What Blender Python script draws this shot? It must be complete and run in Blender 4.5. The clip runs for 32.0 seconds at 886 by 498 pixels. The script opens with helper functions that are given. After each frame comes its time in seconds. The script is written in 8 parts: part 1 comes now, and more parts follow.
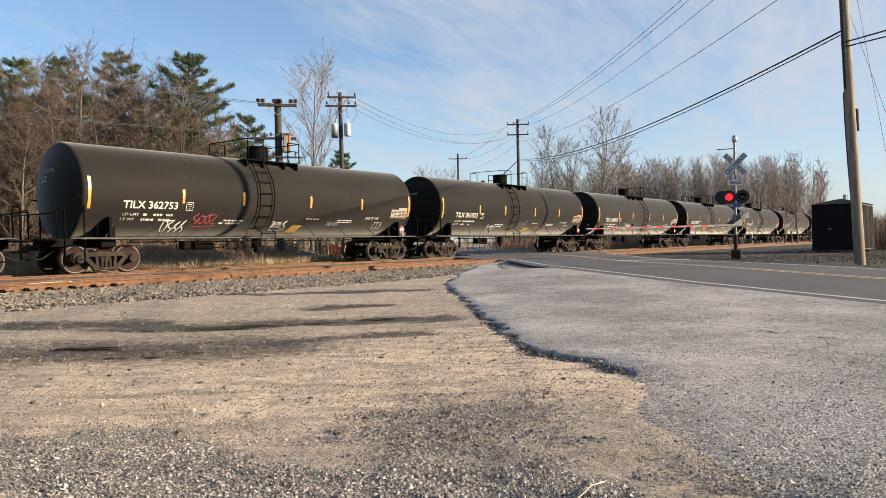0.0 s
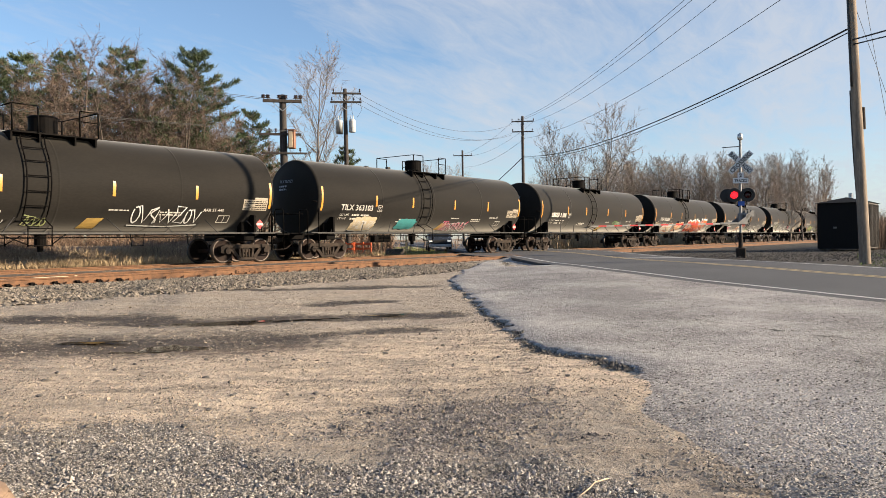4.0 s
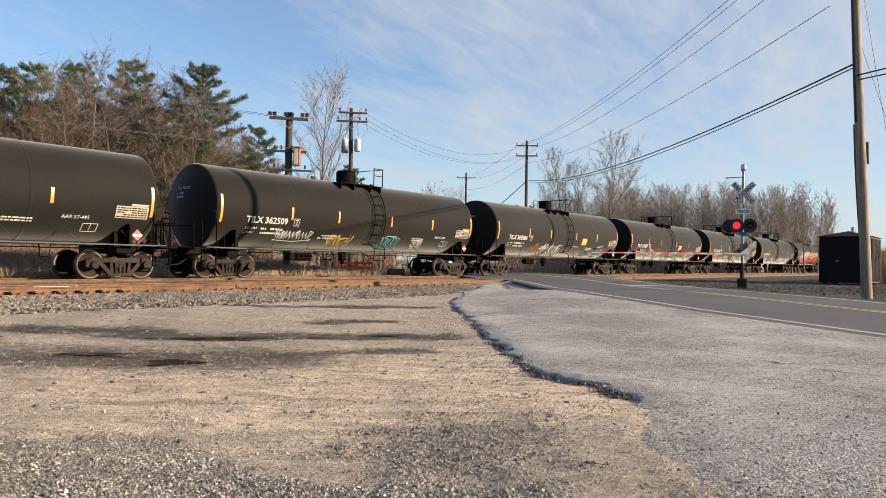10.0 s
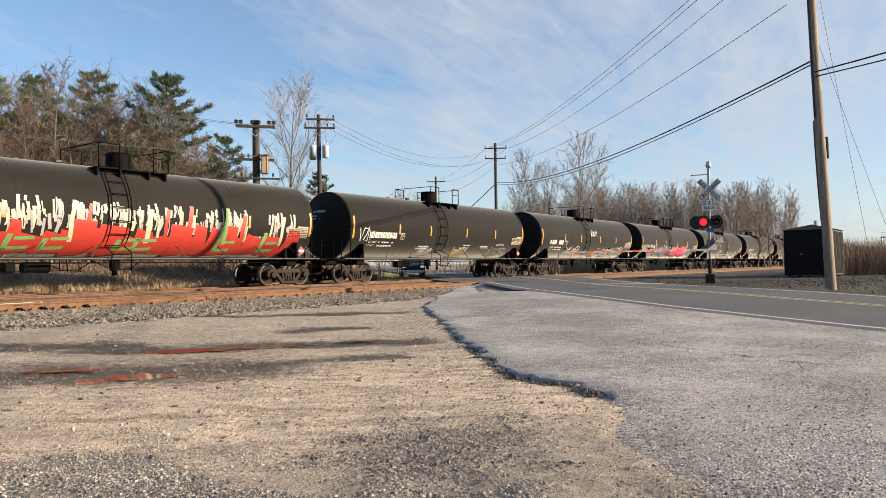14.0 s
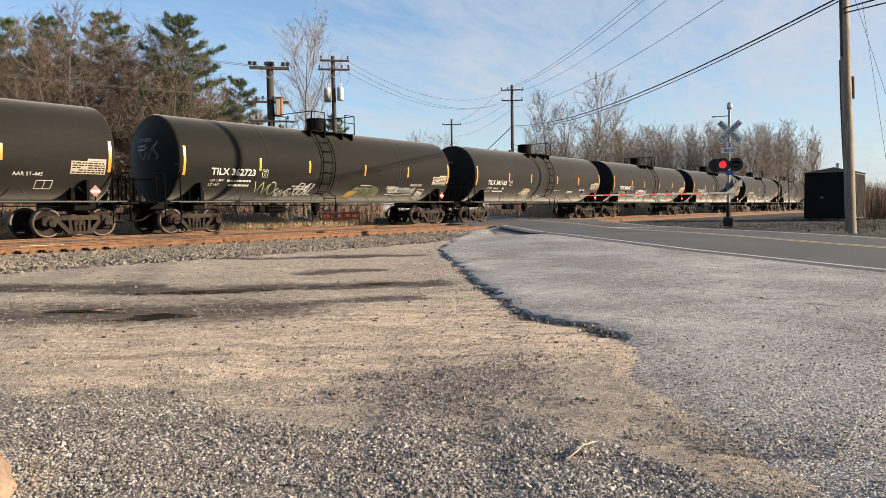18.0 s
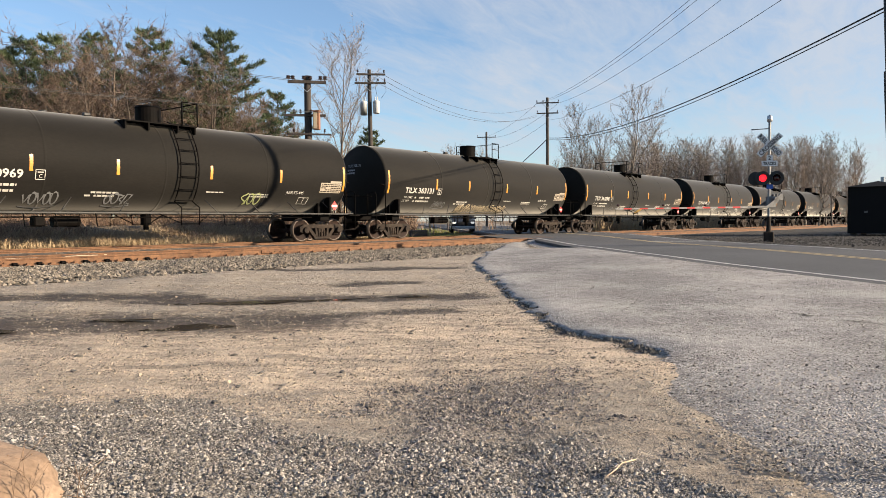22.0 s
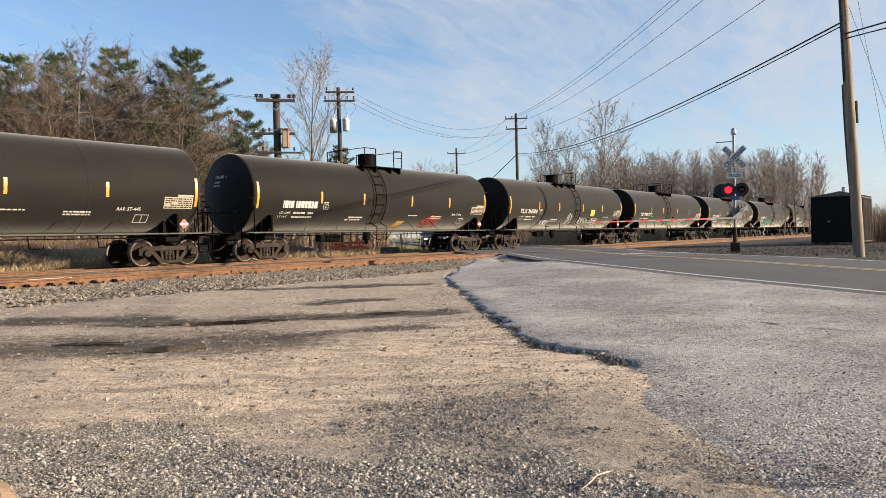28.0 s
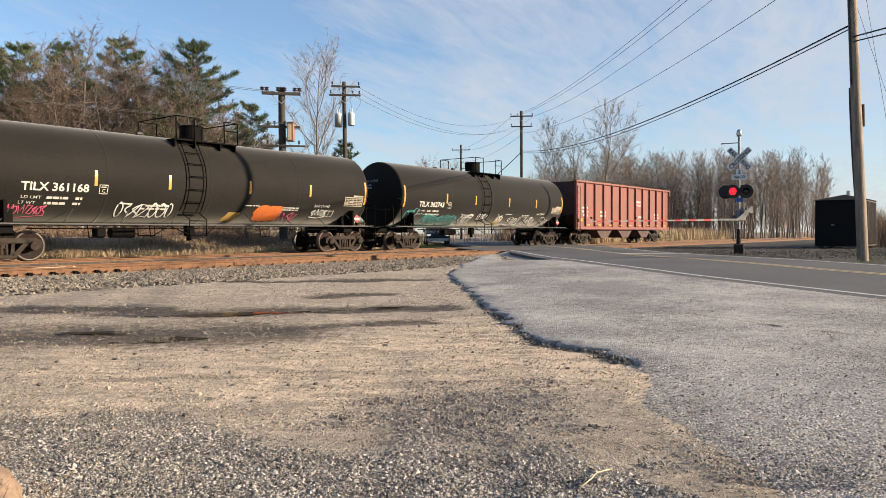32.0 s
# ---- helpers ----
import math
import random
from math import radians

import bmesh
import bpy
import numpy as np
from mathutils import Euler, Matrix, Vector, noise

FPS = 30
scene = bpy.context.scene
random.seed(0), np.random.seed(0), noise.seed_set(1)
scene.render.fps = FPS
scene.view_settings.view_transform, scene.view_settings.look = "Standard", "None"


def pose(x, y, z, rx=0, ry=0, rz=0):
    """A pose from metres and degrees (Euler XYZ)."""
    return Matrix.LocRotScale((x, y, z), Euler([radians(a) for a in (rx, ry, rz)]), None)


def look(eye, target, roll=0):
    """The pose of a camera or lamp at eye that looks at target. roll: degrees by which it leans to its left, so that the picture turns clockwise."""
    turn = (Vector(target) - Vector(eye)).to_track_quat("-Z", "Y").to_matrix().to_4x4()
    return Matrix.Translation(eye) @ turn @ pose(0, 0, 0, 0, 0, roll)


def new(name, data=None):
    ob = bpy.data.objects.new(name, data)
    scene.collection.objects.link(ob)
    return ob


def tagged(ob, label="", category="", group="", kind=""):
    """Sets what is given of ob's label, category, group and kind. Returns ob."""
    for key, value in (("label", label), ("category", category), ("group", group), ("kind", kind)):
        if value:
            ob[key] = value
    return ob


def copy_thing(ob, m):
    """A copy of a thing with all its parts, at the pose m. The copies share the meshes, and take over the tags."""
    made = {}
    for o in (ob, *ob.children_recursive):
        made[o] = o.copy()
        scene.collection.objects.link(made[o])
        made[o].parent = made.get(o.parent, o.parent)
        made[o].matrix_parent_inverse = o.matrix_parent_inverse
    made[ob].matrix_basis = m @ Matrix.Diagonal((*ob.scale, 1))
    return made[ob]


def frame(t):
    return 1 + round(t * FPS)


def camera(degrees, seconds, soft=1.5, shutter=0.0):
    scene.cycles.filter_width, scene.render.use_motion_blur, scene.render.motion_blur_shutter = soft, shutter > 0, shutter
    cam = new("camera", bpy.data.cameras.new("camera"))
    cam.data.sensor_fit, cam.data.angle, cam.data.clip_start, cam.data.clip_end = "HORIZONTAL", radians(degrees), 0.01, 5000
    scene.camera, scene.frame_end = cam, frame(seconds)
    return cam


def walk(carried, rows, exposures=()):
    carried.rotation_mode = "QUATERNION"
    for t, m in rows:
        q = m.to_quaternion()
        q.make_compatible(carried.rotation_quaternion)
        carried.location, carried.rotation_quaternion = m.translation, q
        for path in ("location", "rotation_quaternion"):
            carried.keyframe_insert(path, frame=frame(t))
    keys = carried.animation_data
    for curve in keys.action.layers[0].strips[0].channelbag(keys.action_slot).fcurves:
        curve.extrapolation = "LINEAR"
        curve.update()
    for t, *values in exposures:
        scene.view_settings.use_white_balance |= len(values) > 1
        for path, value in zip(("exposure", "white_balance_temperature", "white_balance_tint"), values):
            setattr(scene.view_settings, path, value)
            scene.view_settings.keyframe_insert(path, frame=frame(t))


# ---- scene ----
# camera and its walk
cam = camera(62.0, 32.0, soft=0.6)
PATH = [
    (0.0, pose(0.020, 0.008, 1.357, 89.472, 0.987, -0.004)),
    (0.5, pose(0.016, 0.005, 1.357, 89.129, 0.710, 0.611)),
    (1.0, pose(0.017, 0.006, 1.358, 88.859, 0.465, 0.915)),
    (1.5, pose(0.004, -0.003, 1.355, 88.731, -0.058, 1.250)),
    (2.0, pose(0.003, 0.005, 1.351, 88.586, -0.311, 1.264)),
    (2.5, pose(0.011, 0.004, 1.352, 88.934, 0.069, 0.810)),
    (3.0, pose(0.013, 0.011, 1.359, 89.868, 0.369, 0.319)),
    (3.5, pose(0.012, 0.003, 1.354, 89.735, 0.649, 0.541)),
    (5.5, pose(0.011, 0.007, 1.353, 87.613, 0.581, -0.847)),
    (6.0, pose(0.005, 0.004, 1.356, 87.987, 0.414, -0.795)),
    (6.5, pose(0.009, 0.005, 1.356, 88.040, 0.129, -0.834)),
    (7.0, pose(0.012, -0.000, 1.357, 88.527, 0.061, -1.046)),
    (7.5, pose(0.004, 0.002, 1.363, 89.177, 0.002, -1.019)),
    (8.0, pose(0.001, 0.006, 1.356, 89.519, -0.310, -0.754)),
    (8.5, pose(0.001, -0.002, 1.358, 90.048, -0.452, -0.022)),
    (9.0, pose(-0.007, 0.006, 1.367, 90.787, -0.415, 0.658)),
    (9.5, pose(-0.010, 0.002, 1.369, 91.252, -0.590, 1.107)),
    (10.0, pose(-0.002, -0.001, 1.359, 90.880, -1.077, 0.401)),
    (10.5, pose(0.010, 0.005, 1.362, 90.650, -0.811, -1.325)),
    (11.0, pose(0.011, -0.002, 1.358, 90.565, -0.604, -1.783)),
    (11.5, pose(0.007, 0.002, 1.356, 89.921, -0.260, -1.336)),
    (12.0, pose(0.003, 0.005, 1.363, 89.769, 0.035, -1.178)),
    (12.5, pose(0.005, 0.004, 1.358, 89.919, 0.244, -0.821)),
    (13.0, pose(0.002, -0.000, 1.363, 90.360, 0.658, -1.161)),
    (13.5, pose(0.002, 0.001, 1.363, 91.237, 0.619, -1.794)),
    (15.5, pose(0.005, 0.002, 1.361, 90.655, 0.735, -1.494)),
    (16.0, pose(0.006, -0.006, 1.357, 90.058, 0.986, -1.289)),
    (16.5, pose(0.013, 0.003, 1.351, 88.481, 1.285, -1.015)),
    (17.0, pose(0.004, 0.002, 1.348, 87.713, 1.082, -0.769)),
    (17.5, pose(0.005, 0.003, 1.346, 87.419, 0.959, -0.610)),
    (18.0, pose(0.004, 0.003, 1.335, 86.853, 0.601, -0.555)),
    (18.5, pose(-0.002, -0.000, 1.335, 86.322, 0.215, -0.385)),
    (19.0, pose(0.001, -0.006, 1.338, 86.263, 0.212, -0.125)),
    (19.5, pose(-0.005, -0.008, 1.343, 86.649, 0.342, 0.248)),
    (20.0, pose(-0.009, -0.007, 1.349, 87.610, 0.626, 0.966)),
    (20.5, pose(-0.016, -0.004, 1.348, 88.067, 0.629, 1.570)),
    (21.0, pose(-0.007, -0.006, 1.347, 87.960, 0.637, 1.817)),
    (21.5, pose(-0.018, -0.006, 1.343, 87.890, 0.432, 1.908)),
    (22.0, pose(-0.019, -0.006, 1.346, 87.836, 0.317, 2.097)),
    (22.5, pose(-0.028, -0.002, 1.345, 87.795, 0.070, 2.561)),
    (23.0, pose(-0.024, 0.001, 1.336, 88.048, -0.176, 2.589)),
    (23.5, pose(-0.019, 0.002, 1.338, 88.265, -0.301, 1.896)),
    (24.0, pose(-0.020, 0.000, 1.332, 88.286, -0.393, 1.449)),
    (24.5, pose(-0.016, 0.003, 1.331, 88.230, -0.408, 1.368)),
    (25.0, pose(-0.018, -0.000, 1.341, 88.740, 0.169, 1.245)),
    (25.5, pose(-0.020, -0.002, 1.345, 89.555, 1.208, 1.048)),
    (26.0, pose(-0.017, 0.005, 1.343, 89.522, 1.500, 0.470)),
    (26.5, pose(-0.017, -0.005, 1.340, 89.358, 1.428, 0.240)),
    (28.5, pose(-0.013, 0.000, 1.341, 88.937, 1.274, -0.320)),
    (29.0, pose(-0.012, -0.000, 1.337, 88.808, 1.216, -0.567)),
    (29.5, pose(-0.021, 0.001, 1.339, 89.279, 0.827, -0.352)),
    (30.0, pose(-0.016, 0.007, 1.337, 89.463, 0.746, -0.263)),
    (30.5, pose(-0.015, 0.001, 1.336, 89.233, 0.744, -0.419)),
    (31.0, pose(-0.020, 0.001, 1.335, 89.127, 0.439, -0.409)),
    (31.5, pose(-0.022, 0.004, 1.333, 88.973, 0.202, -0.243)),
    (32.0, pose(-0.022, 0.002, 1.332, 88.791, 0.220, 0.125)),
]
walk(cam, PATH)

# plan: the railway runs straight; s metres along it, w metres away from the lot, z up
HEAD = radians(37.25)
ALONG = Vector((math.sin(HEAD), math.cos(HEAD), 0))
SIDE = Vector((math.cos(HEAD), -math.sin(HEAD), 0))
TURN = 52.75            # turn of things that stand along the railway
RAIL_Z = 0.55           # top of the rails
FAR_TRACK, NEAR_TRACK = 24.05, 18.90
CAR_LENGTH = 18.1


def tw(s, w, z=0.0):
    return ALONG * s - SIDE * w + Vector((0, 0, z))


# light: a low sun from the right, thin cirrus
SUN_DIR = Vector((0.98, -0.18, 0)).normalized()
SUN_ELEV = radians(16.5)
sun_data = bpy.data.lights.new("sun", "SUN")
sun_data.energy, sun_data.angle, sun_data.color = 5.0, radians(0.55), (1.0, 0.83, 0.62)
sun = new("sun", sun_data)
sun.matrix_world = look((0, 0, 0), -(SUN_DIR * math.cos(SUN_ELEV) + Vector((0, 0, math.sin(SUN_ELEV)))))
sun.location = (60, -10, 40)
scene.view_settings.exposure = 1.14

world = bpy.data.worlds.new("world")
scene.world = world
world.use_nodes = True
wn, wl = world.node_tree.nodes, world.node_tree.links
wn.clear()
w_out, w_bg = wn.new("ShaderNodeOutputWorld"), wn.new("ShaderNodeBackground")
w_sky = wn.new("ShaderNodeTexSky")
w_sky.sky_type, w_sky.sun_disc = "NISHITA", False
w_sky.sun_elevation = SUN_ELEV
w_sky.sun_rotation = math.atan2(SUN_DIR.x, SUN_DIR.y)
w_sky.air_density, w_sky.dust_density, w_sky.ozone_density = 1.0, 0.3, 3.5
w_bg.inputs["Strength"].default_value = 0.090
w_tc = wn.new("ShaderNodeTexCoord")
w_sep = wn.new("ShaderNodeSeparateXYZ")
wl.new(w_tc.outputs["Generated"], w_sep.inputs[0])


def w_math(op, a, b=None, clamp=False):
    n = wn.new("ShaderNodeMath")
    n.operation, n.use_clamp = op, clamp
    for i, v in enumerate((a, b)):
        if v is None:
            continue
        if isinstance(v, (int, float)):
            n.inputs[i].default_value = v
        else:
            wl.new(v, n.inputs[i])
    return n.outputs[0]


# cloud sheet at one height: direction over its rise
rise = w_math("MAXIMUM", w_sep.outputs["Z"], 0.0)
rise = w_math("ADD", rise, 0.12)
w_u = w_math("DIVIDE", w_sep.outputs["X"], rise)
w_v = w_math("DIVIDE", w_sep.outputs["Y"], rise)
w_com = wn.new("ShaderNodeCombineXYZ")
wl.new(w_u, w_com.inputs[0])
wl.new(w_v, w_com.inputs[1])
w_map = wn.new("ShaderNodeMapping")
w_map.vector_type = "TEXTURE"
w_map.inputs["Rotation"].default_value = (0, 0, radians(-28))
w_map.inputs["Scale"].default_value = (0.62, 1.9, 1)
wl.new(w_com.outputs[0], w_map.inputs[0])
w_n1, w_n2, w_n3 = (wn.new("ShaderNodeTexNoise") for _ in range(3))
for n, sc, de, ro, di in ((w_n1, 1.1, 7, 0.6, 0.7), (w_n2, 6.0, 8, 0.66, 0.6), (w_n3, 0.42, 2, 0.5, 0.0)):
    n.inputs["Scale"].default_value, n.inputs["Detail"].default_value = sc, de
    n.inputs["Roughness"].default_value, n.inputs["Distortion"].default_value = ro, di
    wl.new((w_com if n is w_n3 else w_map).outputs[0], n.inputs["Vector"])
cover = w_math("ADD", w_math("MULTIPLY", w_n1.outputs["Fac"], 0.52), w_math("MULTIPLY", w_n2.outputs["Fac"], 0.42))
cover = w_math("ADD", cover, w_math("MULTIPLY", w_n3.outputs["Fac"], 0.40))
# more cloud towards the north-east, clear blue to the west and south
cover = w_math("ADD", cover, w_math("MULTIPLY", w_sep.outputs["X"], 0.26))
cover = w_math("ADD", cover, w_math("MULTIPLY", w_math("SUBTRACT", w_sep.outputs["Y"], 0.9), 0.16))
w_ramp = wn.new("ShaderNodeMapRange")
w_ramp.inputs["From Min"].default_value, w_ramp.inputs["From Max"].default_value = 0.56, 0.86
w_ramp.inputs["To Min"].default_value, w_ramp.inputs["To Max"].default_value = 0.10, 0.80
wl.new(cover, w_ramp.inputs["Value"])
w_mix = wn.new("ShaderNodeMix")
w_mix.data_type = "RGBA"
w_mix.inputs["B"].default_value = (3.25, 3.44, 3.80, 1)
wl.new(w_ramp.outputs[0], w_mix.inputs["Factor"])
wl.new(w_sky.outputs[0], w_mix.inputs["A"])
wl.new(w_mix.outputs["Result"], w_bg.inputs["Color"])
wl.new(w_bg.outputs[0], w_out.inputs[0])


# ---- materials ----
def material(name, rough=0.6, metal=0.0, colour=(0.5, 0.5, 0.5), second=None, scale=3.0, amount=0.5, grain=40.0, grain_amount=0.15,
             bump=0.0, bump_scale=60.0, spec=0.5, vary=0.0, stretch=(1, 1, 1), third=None, island=False):
    """A surface in two scales of variation: patches towards a second colour and a fine grain, with an optional relief."""
    m = bpy.data.materials.new(name)
    m.use_nodes = True
    nt = m.node_tree
    nd, ln = nt.nodes, nt.links
    bsdf = nd["Principled BSDF"]
    bsdf.inputs["Roughness"].default_value, bsdf.inputs["Metallic"].default_value = rough, metal
    bsdf.inputs["Specular IOR Level"].default_value = spec
    tc = nd.new("ShaderNodeTexCoord")
    mp = nd.new("ShaderNodeMapping")
    mp.inputs["Scale"].default_value = stretch
    ln.new(tc.outputs["Object"], mp.inputs[0])
    n1, n2 = nd.new("ShaderNodeTexNoise"), nd.new("ShaderNodeTexNoise")
    n1.inputs["Scale"].default_value, n1.inputs["Detail"].default_value, n1.inputs["Roughness"].default_value = scale, 6, 0.6
    n2.inputs["Scale"].default_value, n2.inputs["Detail"].default_value = grain, 3
    ln.new(mp.outputs[0], n1.inputs["Vector"])
    ln.new(mp.outputs[0], n2.inputs["Vector"])
    ramp = nd.new("ShaderNodeMapRange")
    ramp.inputs["From Min"].default_value, ramp.inputs["From Max"].default_value = 0.38, 0.66
    ramp.inputs["To Max"].default_value = amount
    ln.new(n1.outputs["Fac"], ramp.inputs["Value"])
    mix = nd.new("ShaderNodeMix")
    mix.data_type = "RGBA"
    mix.inputs["A"].default_value = (*colour, 1)
    mix.inputs["B"].default_value = (*(second or [c * 0.6 for c in colour]), 1)
    ln.new(ramp.outputs[0], mix.inputs["Factor"])
    hsv = nd.new("ShaderNodeHueSaturation")
    ln.new(mix.outputs["Result"], hsv.inputs["Color"])
    g = nd.new("ShaderNodeMapRange")
    g.inputs["From Min"].default_value, g.inputs["From Max"].default_value = 0.3, 0.7
    g.inputs["To Min"].default_value, g.inputs["To Max"].default_value = 1 - grain_amount, 1 + grain_amount
    ln.new(n2.outputs["Fac"], g.inputs["Value"])
    value = g.outputs[0]
    if vary:
        if island:
            src = nd.new("ShaderNodeNewGeometry").outputs["Random Per Island"]
        else:
            src = nd.new("ShaderNodeObjectInfo").outputs["Random"]
        r = nd.new("ShaderNodeMapRange")
        r.inputs["To Min"].default_value, r.inputs["To Max"].default_value = 1 - vary, 1 + vary
        ln.new(src, r.inputs["Value"])
        mul = nd.new("ShaderNodeMath")
        mul.operation = "MULTIPLY"
        ln.new(value, mul.inputs[0])
        ln.new(r.outputs[0], mul.inputs[1])
        value = mul.outputs[0]
    ln.new(value, hsv.inputs["Value"])
    ln.new(hsv.outputs[0], bsdf.inputs["Base Color"])
    if bump:
        b = nd.new("ShaderNodeBump")
        b.inputs["Strength"].default_value, b.inputs["Distance"].default_value = min(1.0, bump), 0.02
        n3 = nd.new("ShaderNodeTexNoise")
        n3.inputs["Scale"].default_value, n3.inputs["Detail"].default_value = bump_scale, 4
        ln.new(mp.outputs[0], n3.inputs["Vector"])
        ln.new(n3.outputs["Fac"], b.inputs["Height"])
        ln.new(b.outputs[0], bsdf.inputs["Normal"])
    rr = nd.new("ShaderNodeMapRange")
    rr.inputs["To Min"].default_value, rr.inputs["To Max"].default_value = max(0.03, rough - 0.1), min(1.0, rough + 0.1)
    ln.new(n1.outputs["Fac"], rr.inputs["Value"])
    ln.new(rr.outputs[0], bsdf.inputs["Roughness"])
    return m


def glow(name, colour, strength):
    m = material(name, 0.3, 0.0, colour)
    b = m.node_tree.nodes["Principled BSDF"]
    b.inputs["Emission Color"].default_value, b.inputs["Emission Strength"].default_value = (*colour, 1), strength
    return m


M = {}
M["tank"] = material("tank_paint", 0.65, 0.0, (0.0136, 0.0125, 0.0111), (0.0195, 0.0174, 0.0150), 0.9, 0.8, 25, 0.12, 0.03, 8, 0.05, vary=0.18, stretch=(0.35, 1, 1))
# a thin film of road dust on the paint
_dust = M["tank"].node_tree.nodes["Principled BSDF"].inputs
_dust["Sheen Weight"].default_value, _dust["Sheen Roughness"].default_value, _dust["Sheen Tint"].default_value = 0.75, 0.35, (0.80, 0.75, 0.67, 1)
M["black"] = material("black_steel", 0.6, 0.0, (0.0045, 0.0042, 0.004), (0.009, 0.007, 0.006), 3, 0.6, 40, 0.2, 0.15, 30, 0.03)
M["truck"] = material("truck_casting", 0.75, 0.0, (0.034, 0.023, 0.016), (0.010, 0.007, 0.0055), 4, 0.95, 50, 0.25, 0.25, 40, 0.2)
M["wheel"] = material("wheel_steel", 0.75, 0.1, (0.026, 0.014, 0.010), (0.010, 0.006, 0.005), 4, 0.9, 40, 0.25, 0.1, 30, 0.2, vary=0.3)
M["tread"] = material("wheel_rim", 0.5, 0.5, (0.075, 0.058, 0.047), (0.045, 0.034, 0.027), 6, 0.5, 40, 0.1)
M["yellow"] = material("yellow_reflective_tape", 0.35, 0.0, (0.56, 0.25, 0.035), (0.40, 0.18, 0.03), 5, 0.4, 60, 0.08)
M["faded_yellow"] = material("faded_yellow_paint", 0.5, 0.0, (0.42, 0.27, 0.075), (0.28, 0.19, 0.07), 5, 0.6, 60, 0.1)
M["white"] = material("white_stencil_paint", 0.6, 0.0, (0.56, 0.53, 0.47), (0.30, 0.28, 0.25), 9, 0.75, 60, 0.1)
M["cream"] = material("faded_decal", 0.6, 0.0, (0.36, 0.31, 0.24), (0.24, 0.20, 0.15), 5, 0.6, 70, 0.12)
M["hopper"] = material("oxide_red_paint", 0.6, 0.0, (0.20, 0.052, 0.036), (0.14, 0.052, 0.038), 1.6, 0.9, 30, 0.15, 0.06, 25, stretch=(1, 1, 0.35))
M["rail"] = material("rusty_rail", 0.85, 0.0, (0.175, 0.084, 0.038), (0.085, 0.043, 0.024), 5, 1.0, 60, 0.25, 0.2, 60)
M["tie"] = material("tie_wood", 0.9, 0.0, (0.10, 0.075, 0.055), (0.17, 0.14, 0.11), 3, 0.8, 50, 0.3, 0.4, 40, vary=0.25)
def asphalt(name, light, dark, tar, bump):
    """Old paving: aggregate of mixed stones in tar, worn patches, fine cracks."""
    m = bpy.data.materials.new(name)
    m.use_nodes = True
    nd, ln = m.node_tree.nodes, m.node_tree.links
    b = nd["Principled BSDF"]
    b.inputs["Roughness"].default_value, b.inputs["Specular IOR Level"].default_value = 0.9, 0.25
    tc = nd.new("ShaderNodeTexCoord")

    def node(kind, **kw):
        n = nd.new(kind)
        for k, v in kw.items():
            n.inputs[k.replace("_", " ")].default_value = v
        if "Vector" in n.inputs:
            ln.new(tc.outputs["Object"], n.inputs["Vector"])
        return n

    def rng(v, a, b_, c, d):
        n = nd.new("ShaderNodeMapRange")
        for k, val in zip(("From Min", "From Max", "To Min", "To Max"), (a, b_, c, d)):
            n.inputs[k].default_value = val
        ln.new(v, n.inputs["Value"])
        return n.outputs[0]

    def mix(f, a, c):
        n = nd.new("ShaderNodeMix")
        n.data_type = "RGBA"
        if isinstance(f, float):
            n.inputs["Factor"].default_value = f
        else:
            ln.new(f, n.inputs["Factor"])
        for k, v in (("A", a), ("B", c)):
            if isinstance(v, tuple):
                n.inputs[k].default_value = (*v, 1)
            else:
                ln.new(v, n.inputs[k])
        return n.outputs["Result"]

    v1, v2 = node("ShaderNodeTexVoronoi", Scale=58.0), node("ShaderNodeTexVoronoi", Scale=130.0)
    sep, sep2 = nd.new("ShaderNodeSeparateColor"), nd.new("ShaderNodeSeparateColor")
    ln.new(v1.outputs["Color"], sep.inputs[0])
    ln.new(v2.outputs["Color"], sep2.inputs[0])
    n1, n2, n3 = node("ShaderNodeTexNoise", Scale=0.55, Detail=6.0), node("ShaderNodeTexNoise", Scale=4.5, Detail=6.0), node("ShaderNodeTexNoise", Scale=28.0, Detail=5.0)
    agg = mix(sep.outputs[0], dark, light)
    agg = mix(rng(sep2.outputs[1], 0.0, 1.0, 0.0, 0.55), agg, tar)
    agg = mix(rng(v1.outputs["Distance"], 0.4, 0.8, 0.0, 0.55), agg, tar)
    worn = mix(rng(n1.outputs["Fac"], 0.4, 0.65, 0.0, 0.35), agg, light)
    worn = mix(rng(n2.outputs["Fac"], 0.52, 0.72, 0.0, 0.55), worn, dark)
    ln.new(worn, b.inputs["Base Color"])
    hg = nd.new("ShaderNodeMath")
    hg.operation = "ADD"
    ln.new(rng(v1.outputs["Distance"], 0.0, 0.7, 0.55, 0.0), hg.inputs[0])
    ln.new(rng(n3.outputs["Fac"], 0.2, 0.8, 0.0, 0.8), hg.inputs[1])
    bp = nd.new("ShaderNodeBump")
    bp.inputs["Strength"].default_value, bp.inputs["Distance"].default_value = bump, 0.015
    ln.new(hg.outputs[0], bp.inputs["Height"])
    ln.new(bp.outputs[0], b.inputs["Normal"])
    return m


